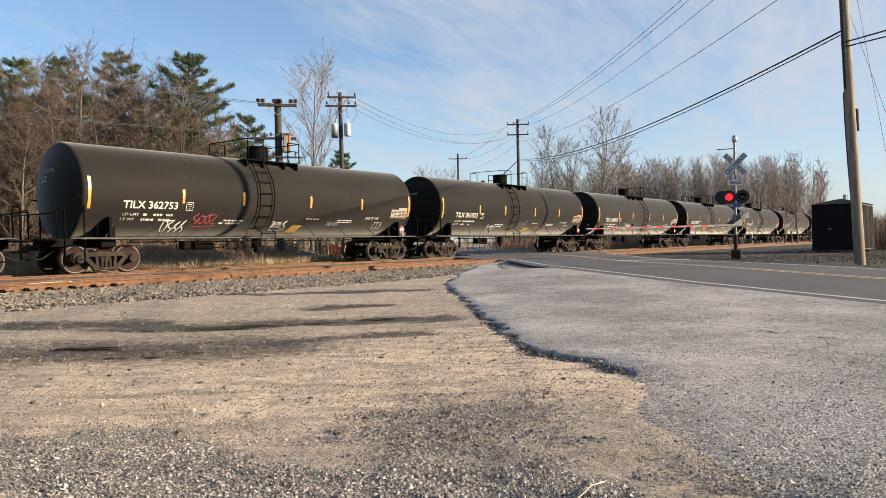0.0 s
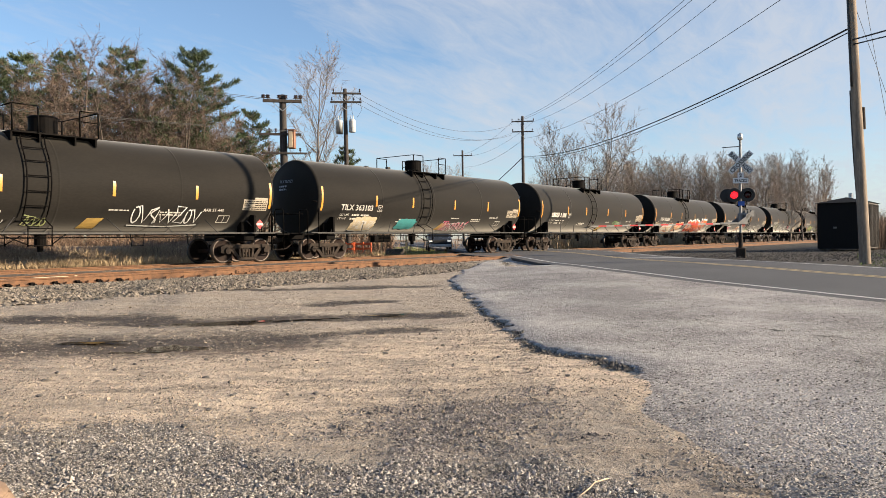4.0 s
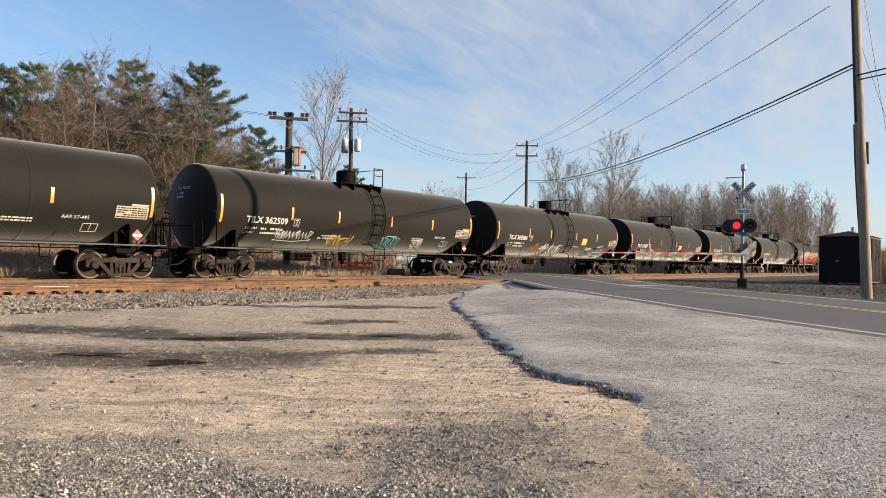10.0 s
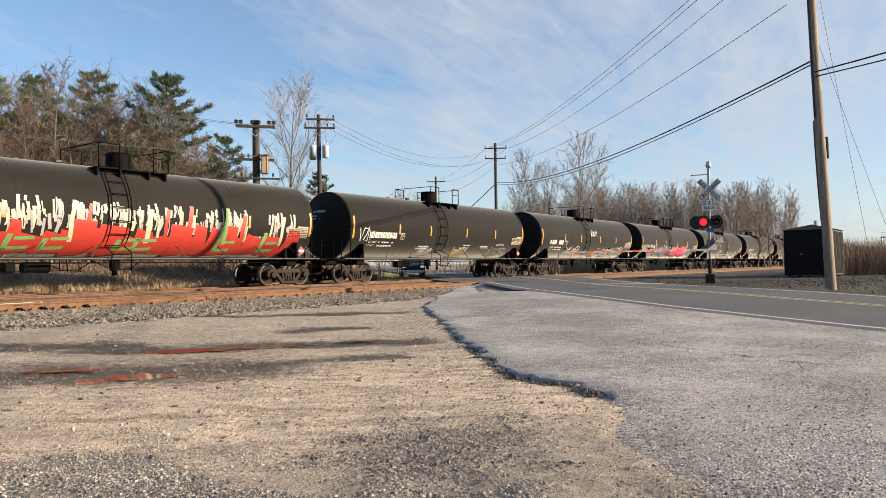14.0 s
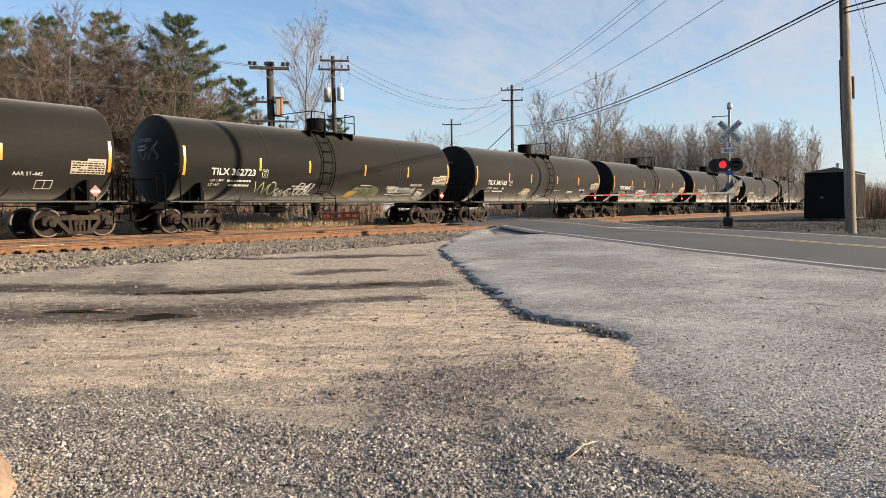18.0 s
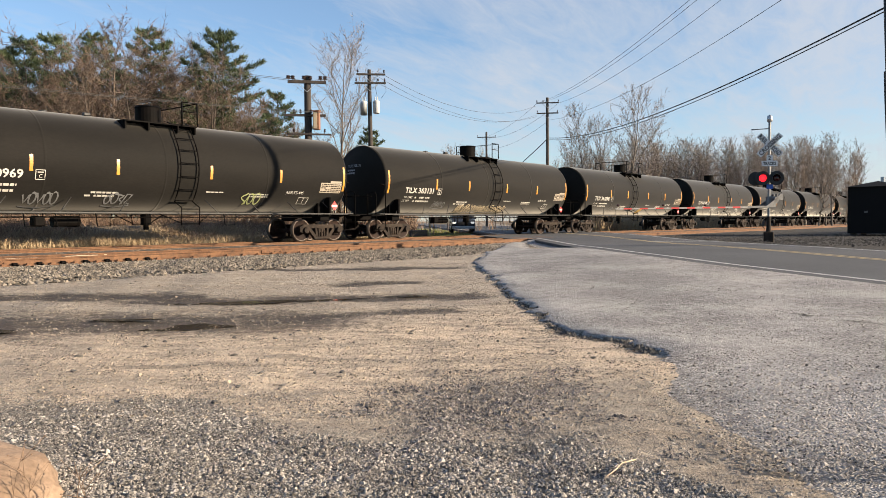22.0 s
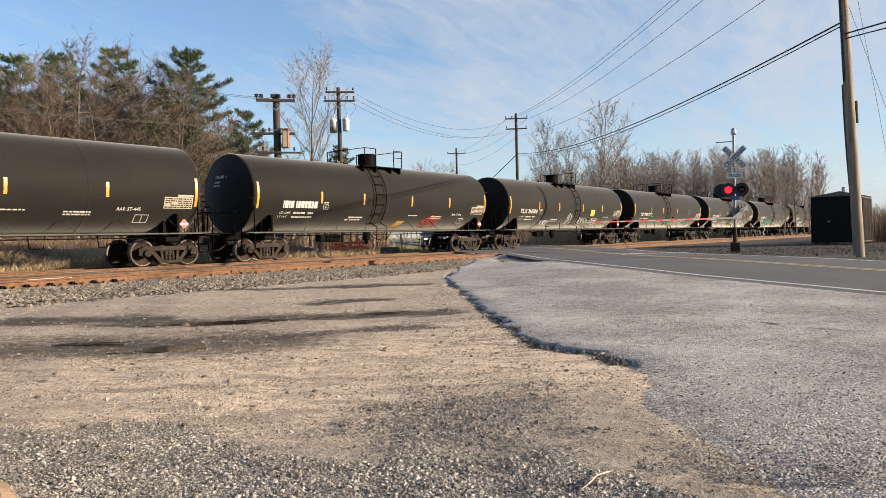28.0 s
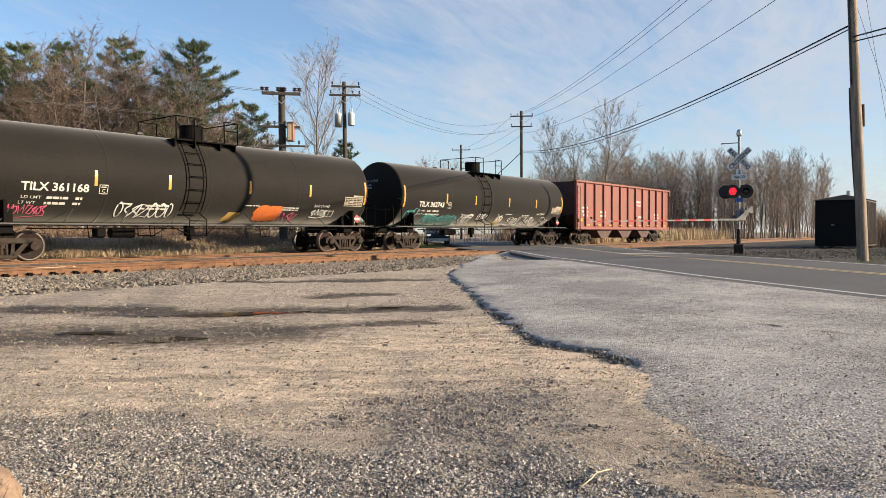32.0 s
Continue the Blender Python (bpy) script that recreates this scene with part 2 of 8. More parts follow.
M["asphalt"] = asphalt("old_paving", (0.74, 0.69, 0.635), (0.145, 0.131, 0.123), (0.055, 0.051, 0.048), 1.0)
M["road"] = asphalt("road_asphalt", (0.145, 0.142, 0.140), (0.095, 0.093, 0.092), (0.07, 0.068, 0.068), 0.25)
M["wood"] = material("weathered_pole_wood", 0.85, 0.0, (0.24, 0.185, 0.135), (0.13, 0.10, 0.075), 2.0, 0.9, 14, 0.25, 0.3, 10, vary=0.12, stretch=(6, 6, 0.5))
M["dark_wood"] = material("dark_creosoted_wood", 0.85, 0.0, (0.055, 0.043, 0.035), (0.03, 0.024, 0.02), 2.0, 0.9, 20, 0.25, 0.3, 14, stretch=(6, 6, 0.5))
M["grey_metal"] = material("galvanised_steel", 0.42, 0.7, (0.50, 0.51, 0.52), (0.36, 0.37, 0.38), 3, 0.6, 50, 0.1)
M["aluminium"] = material("painted_aluminium", 0.45, 0.2, (0.22, 0.22, 0.22), (0.12, 0.12, 0.12), 3, 0.7, 50, 0.1)
M["sign"] = material("sign_sheeting", 0.45, 0.0, (0.66, 0.66, 0.66), (0.52, 0.52, 0.52), 3, 0.6, 50, 0.05)
M["ink"] = material("sign_ink", 0.5, 0.0, (0.015, 0.015, 0.016))
M["lamp_black"] = material("signal_black", 0.55, 0.0, (0.014, 0.014, 0.015))
M["lens_on"] = glow("lit_red_lens", (1.0, 0.012, 0.02), 1.3)
M["lens_off"] = material("unlit_red_lens", 0.2, 0.0, (0.035, 0.004, 0.005))
M["red_tape"] = material("red_gate_tape", 0.4, 0.0, (0.50, 0.03, 0.03))
M["blue"] = material("blue_plate", 0.45, 0.0, (0.02, 0.09, 0.42))
# shed steel twice: near black for the shaded end, lighter for the sunlit side
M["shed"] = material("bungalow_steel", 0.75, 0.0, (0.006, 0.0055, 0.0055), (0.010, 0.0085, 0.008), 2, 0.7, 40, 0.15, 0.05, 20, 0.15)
M["shed_lit_side"] = material("bungalow_sunlit_steel", 0.6, 0.1, (0.07, 0.058, 0.048), (0.035, 0.028, 0.023), 2, 0.7, 40, 0.15)
M["transformer"] = material("grey_transformer_paint", 0.45, 0.1, (0.55, 0.56, 0.56), (0.40, 0.40, 0.39), 3, 0.6, 50, 0.08)
M["insulator"] = material("porcelain", 0.2, 0.0, (0.05, 0.035, 0.03))
M["wire"] = material("wire", 0.6, 0.0, (0.03, 0.03, 0.03))
M["bark"] = material("grey_brown_bark", 0.9, 0.0, (0.122, 0.094, 0.071), (0.062, 0.048, 0.037), 2, 0.9, 20, 0.25, 0.3, 20, vary=0.25, stretch=(3, 3, 0.6))
M["pale_bark"] = material("pale_bark", 0.9, 0.0, (0.17, 0.143, 0.12), (0.10, 0.083, 0.069), 2, 0.9, 20, 0.2, 0.2, 20, vary=0.2, stretch=(3, 3, 0.6))
M["twig"] = material("brown_twigs", 0.9, 0.0, (0.165, 0.110, 0.076), (0.090, 0.061, 0.043), 0.6, 0.9, 6, 0.3, vary=0.3)
M["pale_twig"] = material("pale_twigs", 0.9, 0.0, (0.27, 0.215, 0.175), (0.18, 0.142, 0.115), 0.6, 0.9, 6, 0.3, vary=0.2)
M["needle"] = material("pine_needles", 0.7, 0.0, (0.040, 0.062, 0.022), (0.078, 0.098, 0.036), 0.5, 0.8, 8, 0.45, vary=0.3)
M["dry_grass"] = material("dry_grass", 0.9, 0.0, (0.42, 0.315, 0.19), (0.28, 0.205, 0.125), 0.5, 0.8, 8, 0.3, vary=0.25, island=True)
M["brush"] = material("brown_brush", 0.9, 0.0, (0.23, 0.15, 0.098), (0.14, 0.092, 0.062), 0.4, 0.8, 8, 0.35, vary=0.3, island=True)
M["grass"] = material("green_grass", 0.85, 0.0, (0.075, 0.115, 0.030), (0.13, 0.135, 0.045), 0.5, 0.8, 8, 0.3, vary=0.3, island=True)
M["lawn"] = material("winter_lawn", 0.85, 0.0, (0.14, 0.165, 0.045), (0.24, 0.215, 0.085), 0.5, 0.8, 8, 0.3, vary=0.3, island=True)
M["stone"] = material("gravel_stone", 0.85, 0.0, (0.31, 0.275, 0.235), (0.17, 0.151, 0.130), 2, 0.8, 60, 0.2, vary=0.85, island=True)
M["ballast"] = material("ballast_stone", 0.85, 0.0, (0.20, 0.168, 0.130), (0.10, 0.083, 0.064), 2, 0.8, 60, 0.2, vary=0.6, island=True)
M["ballast_brown"] = material("dirty_ballast_stone", 0.9, 0.0, (0.20, 0.155, 0.115), (0.12, 0.09, 0.07), 2, 0.8, 60, 0.2, vary=0.45, island=True)
M["crumb"] = material("dark_asphalt_crumb", 0.9, 0.0, (0.06, 0.055, 0.05), (0.11, 0.095, 0.08), 2, 0.7, 60, 0.2, vary=0.4, island=True)
M["dark_verge"] = material("dark_verge_stone", 0.9, 0.0, (0.036, 0.032, 0.028), (0.062, 0.054, 0.046), 2, 0.6, 60, 0.2, vary=0.6, island=True)
M["pale_board"] = material("pale_wood", 0.8, 0.0, (0.52, 0.41, 0.28), (0.38, 0.28, 0.18), 3, 0.7, 40, 0.2)
M["rock"] = material("sandstone_boulder", 0.9, 0.0, (0.29, 0.20, 0.135), (0.19, 0.125, 0.08), 3, 0.8, 40, 0.2, 0.5, 18)
M["water"] = material("puddle_water", 0.04, 0.0, (0.045, 0.036, 0.028), (0.06, 0.048, 0.036), 2, 0.5, 10, 0.1, spec=0.5)
M["paint_white"] = material("white_road_paint", 0.7, 0.0, (0.58, 0.56, 0.52), (0.36, 0.35, 0.33), 4, 0.9, 60, 0.2)
M["paint_yellow"] = material("yellow_road_paint", 0.7, 0.0, (0.50, 0.38, 0.19), (0.30, 0.23, 0.13), 4, 0.8, 60, 0.2)
M["red"] = material("red_placard", 0.45, 0.0, (0.60, 0.03, 0.03))
M["orange"] = material("orange_plastic", 0.5, 0.0, (0.75, 0.12, 0.03))
M["glass"] = material("car_glass", 0.06, 0.0, (0.02, 0.022, 0.025))
M["car_paint"] = material("dark_car_paint", 0.25, 0.3, (0.05, 0.055, 0.065))
M["rubber"] = material("tyre_rubber", 0.8, 0.0, (0.02, 0.02, 0.02))
M["headlight"] = glow("headlight", (0.9, 0.87, 0.8), 0.25)
M["box_side"] = material("rust_brown_box_paint", 0.6, 0.0, (0.26, 0.115, 0.055), (0.16, 0.075, 0.04), 2, 0.6, 30, 0.15)
# cream for the cabinet's sunlit face, sunlight put into the colour
M["box_lit_face"] = material("box_sunlit_face", 0.6, 0.0, (0.62, 0.50, 0.33), (0.45, 0.30, 0.18), 2, 0.6, 30, 0.1)


# ---- mesh helpers ----
def finish(name, bm, mat, parent=None, label="", smooth=False):
    me = bpy.data.meshes.new(name)
    bm.to_mesh(me)
    bm.free()
    for m in (mat if isinstance(mat, (list, tuple)) else [mat]):
        me.materials.append(m)
    if smooth:
        me.polygons.foreach_set("use_smooth", [True] * len(me.polygons))
    ob = new(name, me)
    if parent is not None:
        ob.parent = parent
    if label:
        tagged(ob, label)
    return ob


def part(name, bm, mat, parent, label="", smooth=False):
    return finish(name, bm, mat, parent, label, smooth)


def thing(name, label, category, m=None, group="", kind=""):
    ob = new(name)
    ob.empty_display_size = 0.3
    if m is not None:
        ob.matrix_basis = m
    return tagged(ob, label, category, group, kind)


def box(bm, c, size, rot=None, bevel=0.0, mat=0):
    r = bmesh.ops.create_cube(bm, size=1)
    vs = r["verts"]
    m = Matrix.Translation(c) @ (rot.to_4x4() if rot is not None else Matrix()) @ Matrix.Diagonal((*size, 1))
    bmesh.ops.transform(bm, matrix=m, verts=vs)
    fs = {f for v in vs for f in v.link_faces}
    for f in fs:
        f.material_index = mat
    if bevel:
        es = {e for v in vs for e in v.link_edges}
        bmesh.ops.bevel(bm, geom=list(es), offset=bevel, segments=1, affect="EDGES")
    return vs


def cyl(bm, a, b, r, r2=None, seg=10, mat=0, caps=True):
    a, b = Vector(a), Vector(b)
    d = b - a
    rot = d.to_track_quat("Z", "Y").to_matrix().to_4x4()
    m = Matrix.Translation((a + b) / 2) @ rot
    res = bmesh.ops.create_cone(bm, cap_ends=caps, segments=seg, radius1=r, radius2=r if r2 is None else r2, depth=d.length, matrix=m)
    for f in {f for v in res["verts"] for f in v.link_faces}:
        f.material_index = mat
    return res["verts"]


def pipe(bm, pts, r, seg=6, mat=0):
    """A bent bar through the points."""
    pts = [Vector(p) for p in pts]
    rings = []
    for i, p in enumerate(pts):
        d = (pts[min(i + 1, len(pts) - 1)] - pts[max(i - 1, 0)]).normalized()
        up = Vector((0, 0, 1)) if abs(d.z) < 0.9 else Vector((1, 0, 0))
        u = d.cross(up).normalized()
        v = u.cross(d)
        rings.append([bm.verts.new(p + (u * math.cos(k * math.tau / seg) + v * math.sin(k * math.tau / seg)) * r) for k in range(seg)])
    for a, b in zip(rings, rings[1:]):
        for k in range(seg):
            f = bm.faces.new((a[k], a[(k + 1) % seg], b[(k + 1) % seg], b[k]))
            f.material_index, f.smooth = mat, True
    bm.faces.new(rings[0][::-1])
    bm.faces.new(rings[-1])


def lathe(bm, profile, axis="x", seg=40, mat=0, smooth=True):
    """Turn (position, radius) pairs round an axis."""
    rings = []
    for p, r in profile:
        ring = []
        for k in range(seg):
            a = k * math.tau / seg
            c, s = r * math.cos(a), r * math.sin(a)
            co = {"x": (p, c, s), "y": (c, p, s), "z": (c, s, p)}[axis]
            ring.append(bm.verts.new(co))
        rings.append(ring)
    for a, b in zip(rings, rings[1:]):
        for k in range(seg):
            f = bm.faces.new((a[k], a[(k + 1) % seg], b[(k + 1) % seg], b[k]))
            f.smooth, f.material_index = smooth, mat
    for ring, flip in ((rings[0], True), (rings[-1], False)):
        f = bm.faces.new(ring[::-1] if flip else ring)
        f.material_index = mat
    bmesh.ops.recalc_face_normals(bm, faces=bm.faces)


def poly_prism(bm, pts, axis_from, axis_to, axis="y", mat=0):
    """A flat outline (two coordinates) given depth along an axis."""
    def co(p, d):
        return {"x": (d, p[0], p[1]), "y": (p[0], d, p[1]), "z": (p[0], p[1], d)}[axis]
    a = [bm.verts.new(co(p, axis_from)) for p in pts]
    b = [bm.verts.new(co(p, axis_to)) for p in pts]
    fs = [bm.faces.new(a), bm.faces.new(b[::-1])]
    n = len(pts)
    for k in range(n):
        fs.append(bm.faces.new((a[k], b[k], b[(k + 1) % n], a[(k + 1) % n])))
    for f in fs:
        f.material_index = mat
    bmesh.ops.recalc_face_normals(bm, faces=fs)
    return a + b


def soup(name, verts, faces, mat, label="", category="", kind="stuff", parent=None):
    me = bpy.data.meshes.new(name)
    me.from_pydata(verts, [], faces)
    me.materials.append(mat)
    me.update()
    ob = new(name, me)
    if parent is not None:
        ob.parent = parent
    return tagged(ob, label, category, "", kind)


def smooth01(a, b, v):
    t = min(1.0, max(0.0, (v - a) / (b - a)))
    return t * t * (3 - 2 * t)


def ground_z(x, y):
    """Height of the lot: it rises gently towards the crossing and the railway."""
    w = -(x * SIDE.x + y * SIDE.y)
    lot = 0.10 + 0.22 * smooth01(5.0, 17.0, w)
    road = 0.10 + 0.36 * smooth01(5.0, 24.0, y)
    k = smooth01(-1.5, 3.5, x - 0.03 * y)
    z = lot * (1 - k) + road * k
    z = z + (0.42 - z) * smooth01(20, 40, math.hypot(x, y))
    return z


# ---- ground ----
def axis_lines(lo, hi, fine_lo, fine_hi, step, grow=1.35):
    pts = list(np.arange(fine_lo, fine_hi + 1e-6, step))
    for sign, end, lim in ((1, fine_hi, hi), (-1, fine_lo, lo)):
        d, p = step, end
        while (p < lim) if sign > 0 else (p > lim):
            d *= grow
            p = p + sign * d
            pts.append(p if (p < lim if sign > 0 else p > lim) else lim)
    return sorted(pts)


def seg_dist(px, py, a, b):
    ax, ay, bx, by = *a, *b
    t = max(0.0, min(1.0, ((px - ax) * (bx - ax) + (py - ay) * (by - ay)) / ((bx - ax) ** 2 + (by - ay) ** 2)))
    return math.hypot(px - ax - t * (bx - ax), py - ay - t * (by - ay))


# the broken edge of the old paving, from the crossing to beside the camera
EDGE = [(1.84, 31.5), (0.5, 22.9), (0.09, 19.5), (0.22, 17.8), (0.54, 13.9), (0.71, 11.1), (0.92, 9.9), (0.93, 9.1), (1.01, 8.2), (1.21, 7.85),
        (1.44, 7.66), (1.61, 7.2), (1.71, 6.9), (1.53, 6.43), (1.3, 6.16), (1.1, 5.74), (1.05, 5.37), (1.15, 4.73), (1.19, 4.23), (1.22, 3.8), (1.3, 2.0), (1.0, -2.0), (0.4, -14)]
# wet wheel ruts: ends, half width, depth of the rut
RUTS = [((-4.7, 16.4), (-0.3, 18.0), 0.45, 0.020), ((-4.9, 10.6), (-0.2, 12.1), 0.55, 0.035), ((-2.4, 13.6), (-1.3, 14.1), 0.35, 0.02),
        ((-7.5, 7.9), (-2.4, 9.1), 1.15, 0.035), ((-8.5, 8.2), (-4.2, 8.6), 0.5, 0.02), ((-1.9, 9.7), (-0.4, 10.1), 0.3, 0.015), ((-9, 10.5), (-4.5, 11.2), 0.6, 0.02)]


def rut(x, y):
    wet, deep = 0.0, 0.0
    wob = 0.35 * noise.noise(Vector((x * 1.1, y * 1.6, 3.3)))
    for a, b, hw, dp in RUTS:
        if abs(y - (a[1] + b[1]) / 2) > 3:
            continue
        k = 1 - smooth01(0.15 * hw, 1.45 * hw, seg_dist(x, y, a, b) + wob)
        wet, deep = max(wet, k), max(deep, k * dp)
    return wet, deep


def lot_z(x, y):
    w, d = rut(x, y) if 4 < y < 21 and -12 < x < 3 else (0, 0)
    z = ground_z(x, y) - d
    if math.hypot(x, y) < 30:
        z += 0.022 * noise.noise(Vector((x * 0.8, y * 0.8, 0))) + 0.016 * noise.noise(Vector((x * 2.6, y * 3.4, 5))) + 0.010 * noise.noise(Vector((x * 6.5, y * 8.5, 2)))
    return z


def paved(x, y):
    """How far inside the old paving a point lies (negative: on the dirt)."""
    for (x1, y1), (x2, y2) in zip(EDGE, EDGE[1:]):
        if y2 <= y <= y1:
            return x - (x1 + (x2 - x1) * (y - y1) / (y2 - y1))
    return x - 1.0


def broken(x, y):
    """How sharply the edge of the paving has broken off there."""
    return min(1.4, max(0.0, 0.45 + 1.5 * noise.noise(Vector((x * 1.3, y * 1.3, 12))) + 0.9 * noise.noise(Vector((x * 5, y * 5, 19)))))


def bank(x, y, w):
    """The ground west of the road rises behind the railway to the foot of the woods."""
    return 0.95 * smooth01(28.8, 35.0, w) * smooth01(-0.15, -0.21, x / y)


def gravel_at(x, y):
    """Loose gravel: thick beside the camera, a finer dark tongue before it, thin on the trodden dirt. Returns gravel and dark soil."""
    n = 0.8 * noise.noise(Vector((x * 0.9, y * 0.9, 9))) + 0.35 * noise.noise(Vector((x * 2.9, y * 2.9, 4)))
    rim = float(np.interp(x, [-4.0, -3.0, -1.95, -1.2, -0.7, 0.1, 0.55, 0.9, 1.3], [5.35, 5.05, 4.85, 4.35, 4.1, 4.1, 4.25, 3.75, 3.0]))
    over = y + 0.45 * n - rim
    g = smooth01(0.22, -0.18, over)
    thin = 0.42 * smooth01(1.15, 0.0, over) * smooth01(-0.15, 0.35, noise.noise(Vector((x * 1.6, y * 3.2, 13))))
    c = 1 - smooth01(0.35, 1.35, math.hypot((x - 0.08) / 0.85, (y - 5.0) / 0.95) + 0.5 * n)
    g = max(g, thin, 0.62 * c)
    g *= 1 - 0.75 * smooth01(0.75, 1.05, x + 0.2 * n) * smooth01(3.9, 4.5, y)
    return g, max(c, 0.55 * smooth01(0.1, -0.3, over))


def make_ground():
    xs = axis_lines(-3500, 3500, -9.0, 9.0, 0.09, 1.28)
    ys = axis_lines(-3500, 3500, 2.2, 20.0, 0.09, 1.28)
    nx, ny = len(xs), len(ys)
    verts, wet, grav, dark, dark_verge, litter, pink = [], [], [], [], [], [], []
    for y in ys:
        for x in xs:
            w = -(x * SIDE.x + y * SIDE.y)
            near = abs(x) < 16 and -9 < y < 26
            z = lot_z(x, y) if near else ground_z(x, y)
            inside = paved(x, y)
            if near and 4.5 < y < 21 and -0.5 < inside < 0.3:
                z -= 0.022 * broken(x, y) * math.exp(-((inside + 0.05) / 0.14) ** 2) * smooth01(5.6, 7.0, y)
            if inside > 0.15 and y < 33 and w < 17:
                z -= 0.05 * smooth01(0.15, 0.5, inside)
            # the railway stands on a low bank, with a ditch and fields behind it
            if w > 26:
                z = 0.42 - 0.22 * smooth01(26.2, 28.5, w) + 0.15 * smooth01(30, 45, w)
                if y > 1:
                    z += bank(x, y, w)
                if -8 < x < 8 and w > 26:
                    z = max(z, 0.30)
            verts.append((x, y, z))
            wet.append(rut(x, y)[0] if near else 0.0)
            g, c = gravel_at(x, y) if near else (0.15, 0.0)
            grav.append(g)
            dark.append(c)
            pk = y - 0.28 * x + 0.8 * noise.noise(Vector((x * 0.6, y * 0.6, 17)))
            pink.append(smooth01(4.0, 6.0, pk) * (1 - smooth01(8.6, 11.5, pk)))
            litter.append(smooth01(26.6, 28.5, w) * (1 - smooth01(-6.5, -3.5, x) * (1 - smooth01(7, 10, x))))
            dark_verge.append(smooth01(-2, 3, w) * smooth01(9.4, 10.8, x) * smooth01(15, 20, y))
    faces = [(j * nx + i, j * nx + i + 1, (j + 1) * nx + i + 1, (j + 1) * nx + i) for j in range(ny - 1) for i in range(nx - 1)]
    me = bpy.data.meshes.new("ground")
    me.from_pydata(verts, [], faces)
    for nm, data in (("wet", wet), ("gravel", grav), ("dark_soil", dark), ("dark_verge", dark_verge), ("litter", litter), ("pink", pink)):
        at = me.attributes.new(nm, "FLOAT", "POINT")
        at.data.foreach_set("value", data)
    me.polygons.foreach_set("use_smooth", [True] * len(me.polygons))
    m = bpy.data.materials.new("lot_dirt")
    m.use_nodes = True
    nd, ln = m.node_tree.nodes, m.node_tree.links
    b = nd["Principled BSDF"]
    b.inputs["Specular IOR Level"].default_value = 0.25
    tc = nd.new("ShaderNodeTexCoord")

    def tex(scale, detail=5, rough=0.6, dist=0.0, vec=None):
        n = nd.new("ShaderNodeTexNoise")
        n.inputs["Scale"].default_value, n.inputs["Detail"].default_value = scale, detail
        n.inputs["Roughness"].default_value, n.inputs["Distortion"].default_value = rough, dist
        ln.new(vec or tc.outputs["Object"], n.inputs["Vector"])
        return n.outputs["Fac"]

    def rng(v, a, b_, c=0.0, d=1.0):
        n = nd.new("ShaderNodeMapRange")
        for k, val in zip(("From Min", "From Max", "To Min", "To Max"), (a, b_, c, d)):
            n.inputs[k].default_value = val
        ln.new(v, n.inputs["Value"])
        return n.outputs[0]

    def mixc(f, a, b_, blend="MIX"):
        n = nd.new("ShaderNodeMix")
        n.data_type, n.blend_type = "RGBA", blend
        ln.new(f, n.inputs["Factor"])
        for k, v in (("A", a), ("B", b_)):
            if isinstance(v, tuple):
                n.inputs[k].default_value = (*v, 1)
            else:
                ln.new(v, n.inputs[k])
        return n.outputs["Result"]

    def op(kind, a, b_):
        n = nd.new("ShaderNodeMath")
        n.operation = kind
        for i, v in enumerate((a, b_)):
            if isinstance(v, float):
                n.inputs[i].default_value = v
            else:
                ln.new(v, n.inputs[i])
        return n.outputs[0]

    def att(name):
        n = nd.new("ShaderNodeAttribute")
        n.attribute_name = name
        return n.outputs["Fac"]

    def pebbles(scale, density):
        """Round pebbles: cells of which a part, by density, bears a stone. Returns mask and shade."""
        v = nd.new("ShaderNodeTexVoronoi")
        v.inputs["Scale"].default_value = scale
        ln.new(tc.outputs["Object"], v.inputs["Vector"])
        c = nd.new("ShaderNodeSeparateColor")
        ln.new(v.outputs["Color"], c.inputs[0])
        here = rng(op("SUBTRACT", density, c.outputs[1]), 0.0, 0.05)
        body = rng(v.outputs["Distance"], 0.28, 0.52, 1.0, 0.0)
        return op("MULTIPLY", here, body), c.outputs[0]

    streak = nd.new("ShaderNodeMapping")
    streak.inputs["Rotation"].default_value = (0, 0, radians(-18))
    streak.inputs["Scale"].default_value = (0.45, 1.7, 1)
    ln.new(tc.outputs["Object"], streak.inputs[0])
    sv = streak.outputs[0]
    # trodden dirt: pinkish tan, browner drifts, fine dark grit
    dirt = mixc(rng(tex(0.6, 6, vec=sv), 0.36, 0.62), (0.43, 0.365, 0.290), (0.34, 0.29, 0.235))
    dirt = mixc(rng(op("ADD", att("pink"), rng(tex(1.1, 6, 0.65, vec=sv), 0.3, 0.7, -0.35, 0.35)), 0.25, 0.9), dirt, (0.66, 0.525, 0.39))
    dirt = mixc(rng(tex(3.0, 8, 0.72, vec=sv), 0.50, 0.62, 0, 0.85), dirt, (0.31, 0.25, 0.19))
    dirt = mixc(rng(tex(1.5, 7, 0.7, 0.4, vec=sv), 0.47, 0.60, 0, 0.55), dirt, (0.37, 0.305, 0.235))
    dirt = mixc(rng(tex(8.0, 6, 0.65), 0.52, 0.68, 0, 0.6), dirt, (0.68, 0.56, 0.43))
    dirt = mixc(rng(tex(20, 8, 0.8), 0.55, 0.63, 0, 0.7), dirt, (0.17, 0.14, 0.11))
    dirt = mixc(rng(tex(95, 3, 0.6), 0.57, 0.66, 0, 0.45), dirt, (0.12, 0.10, 0.085))
    dirt = mixc(rng(att("dark_soil"), 0.15, 1.0, 0, 0.42), dirt, (0.19, 0.163, 0.134))
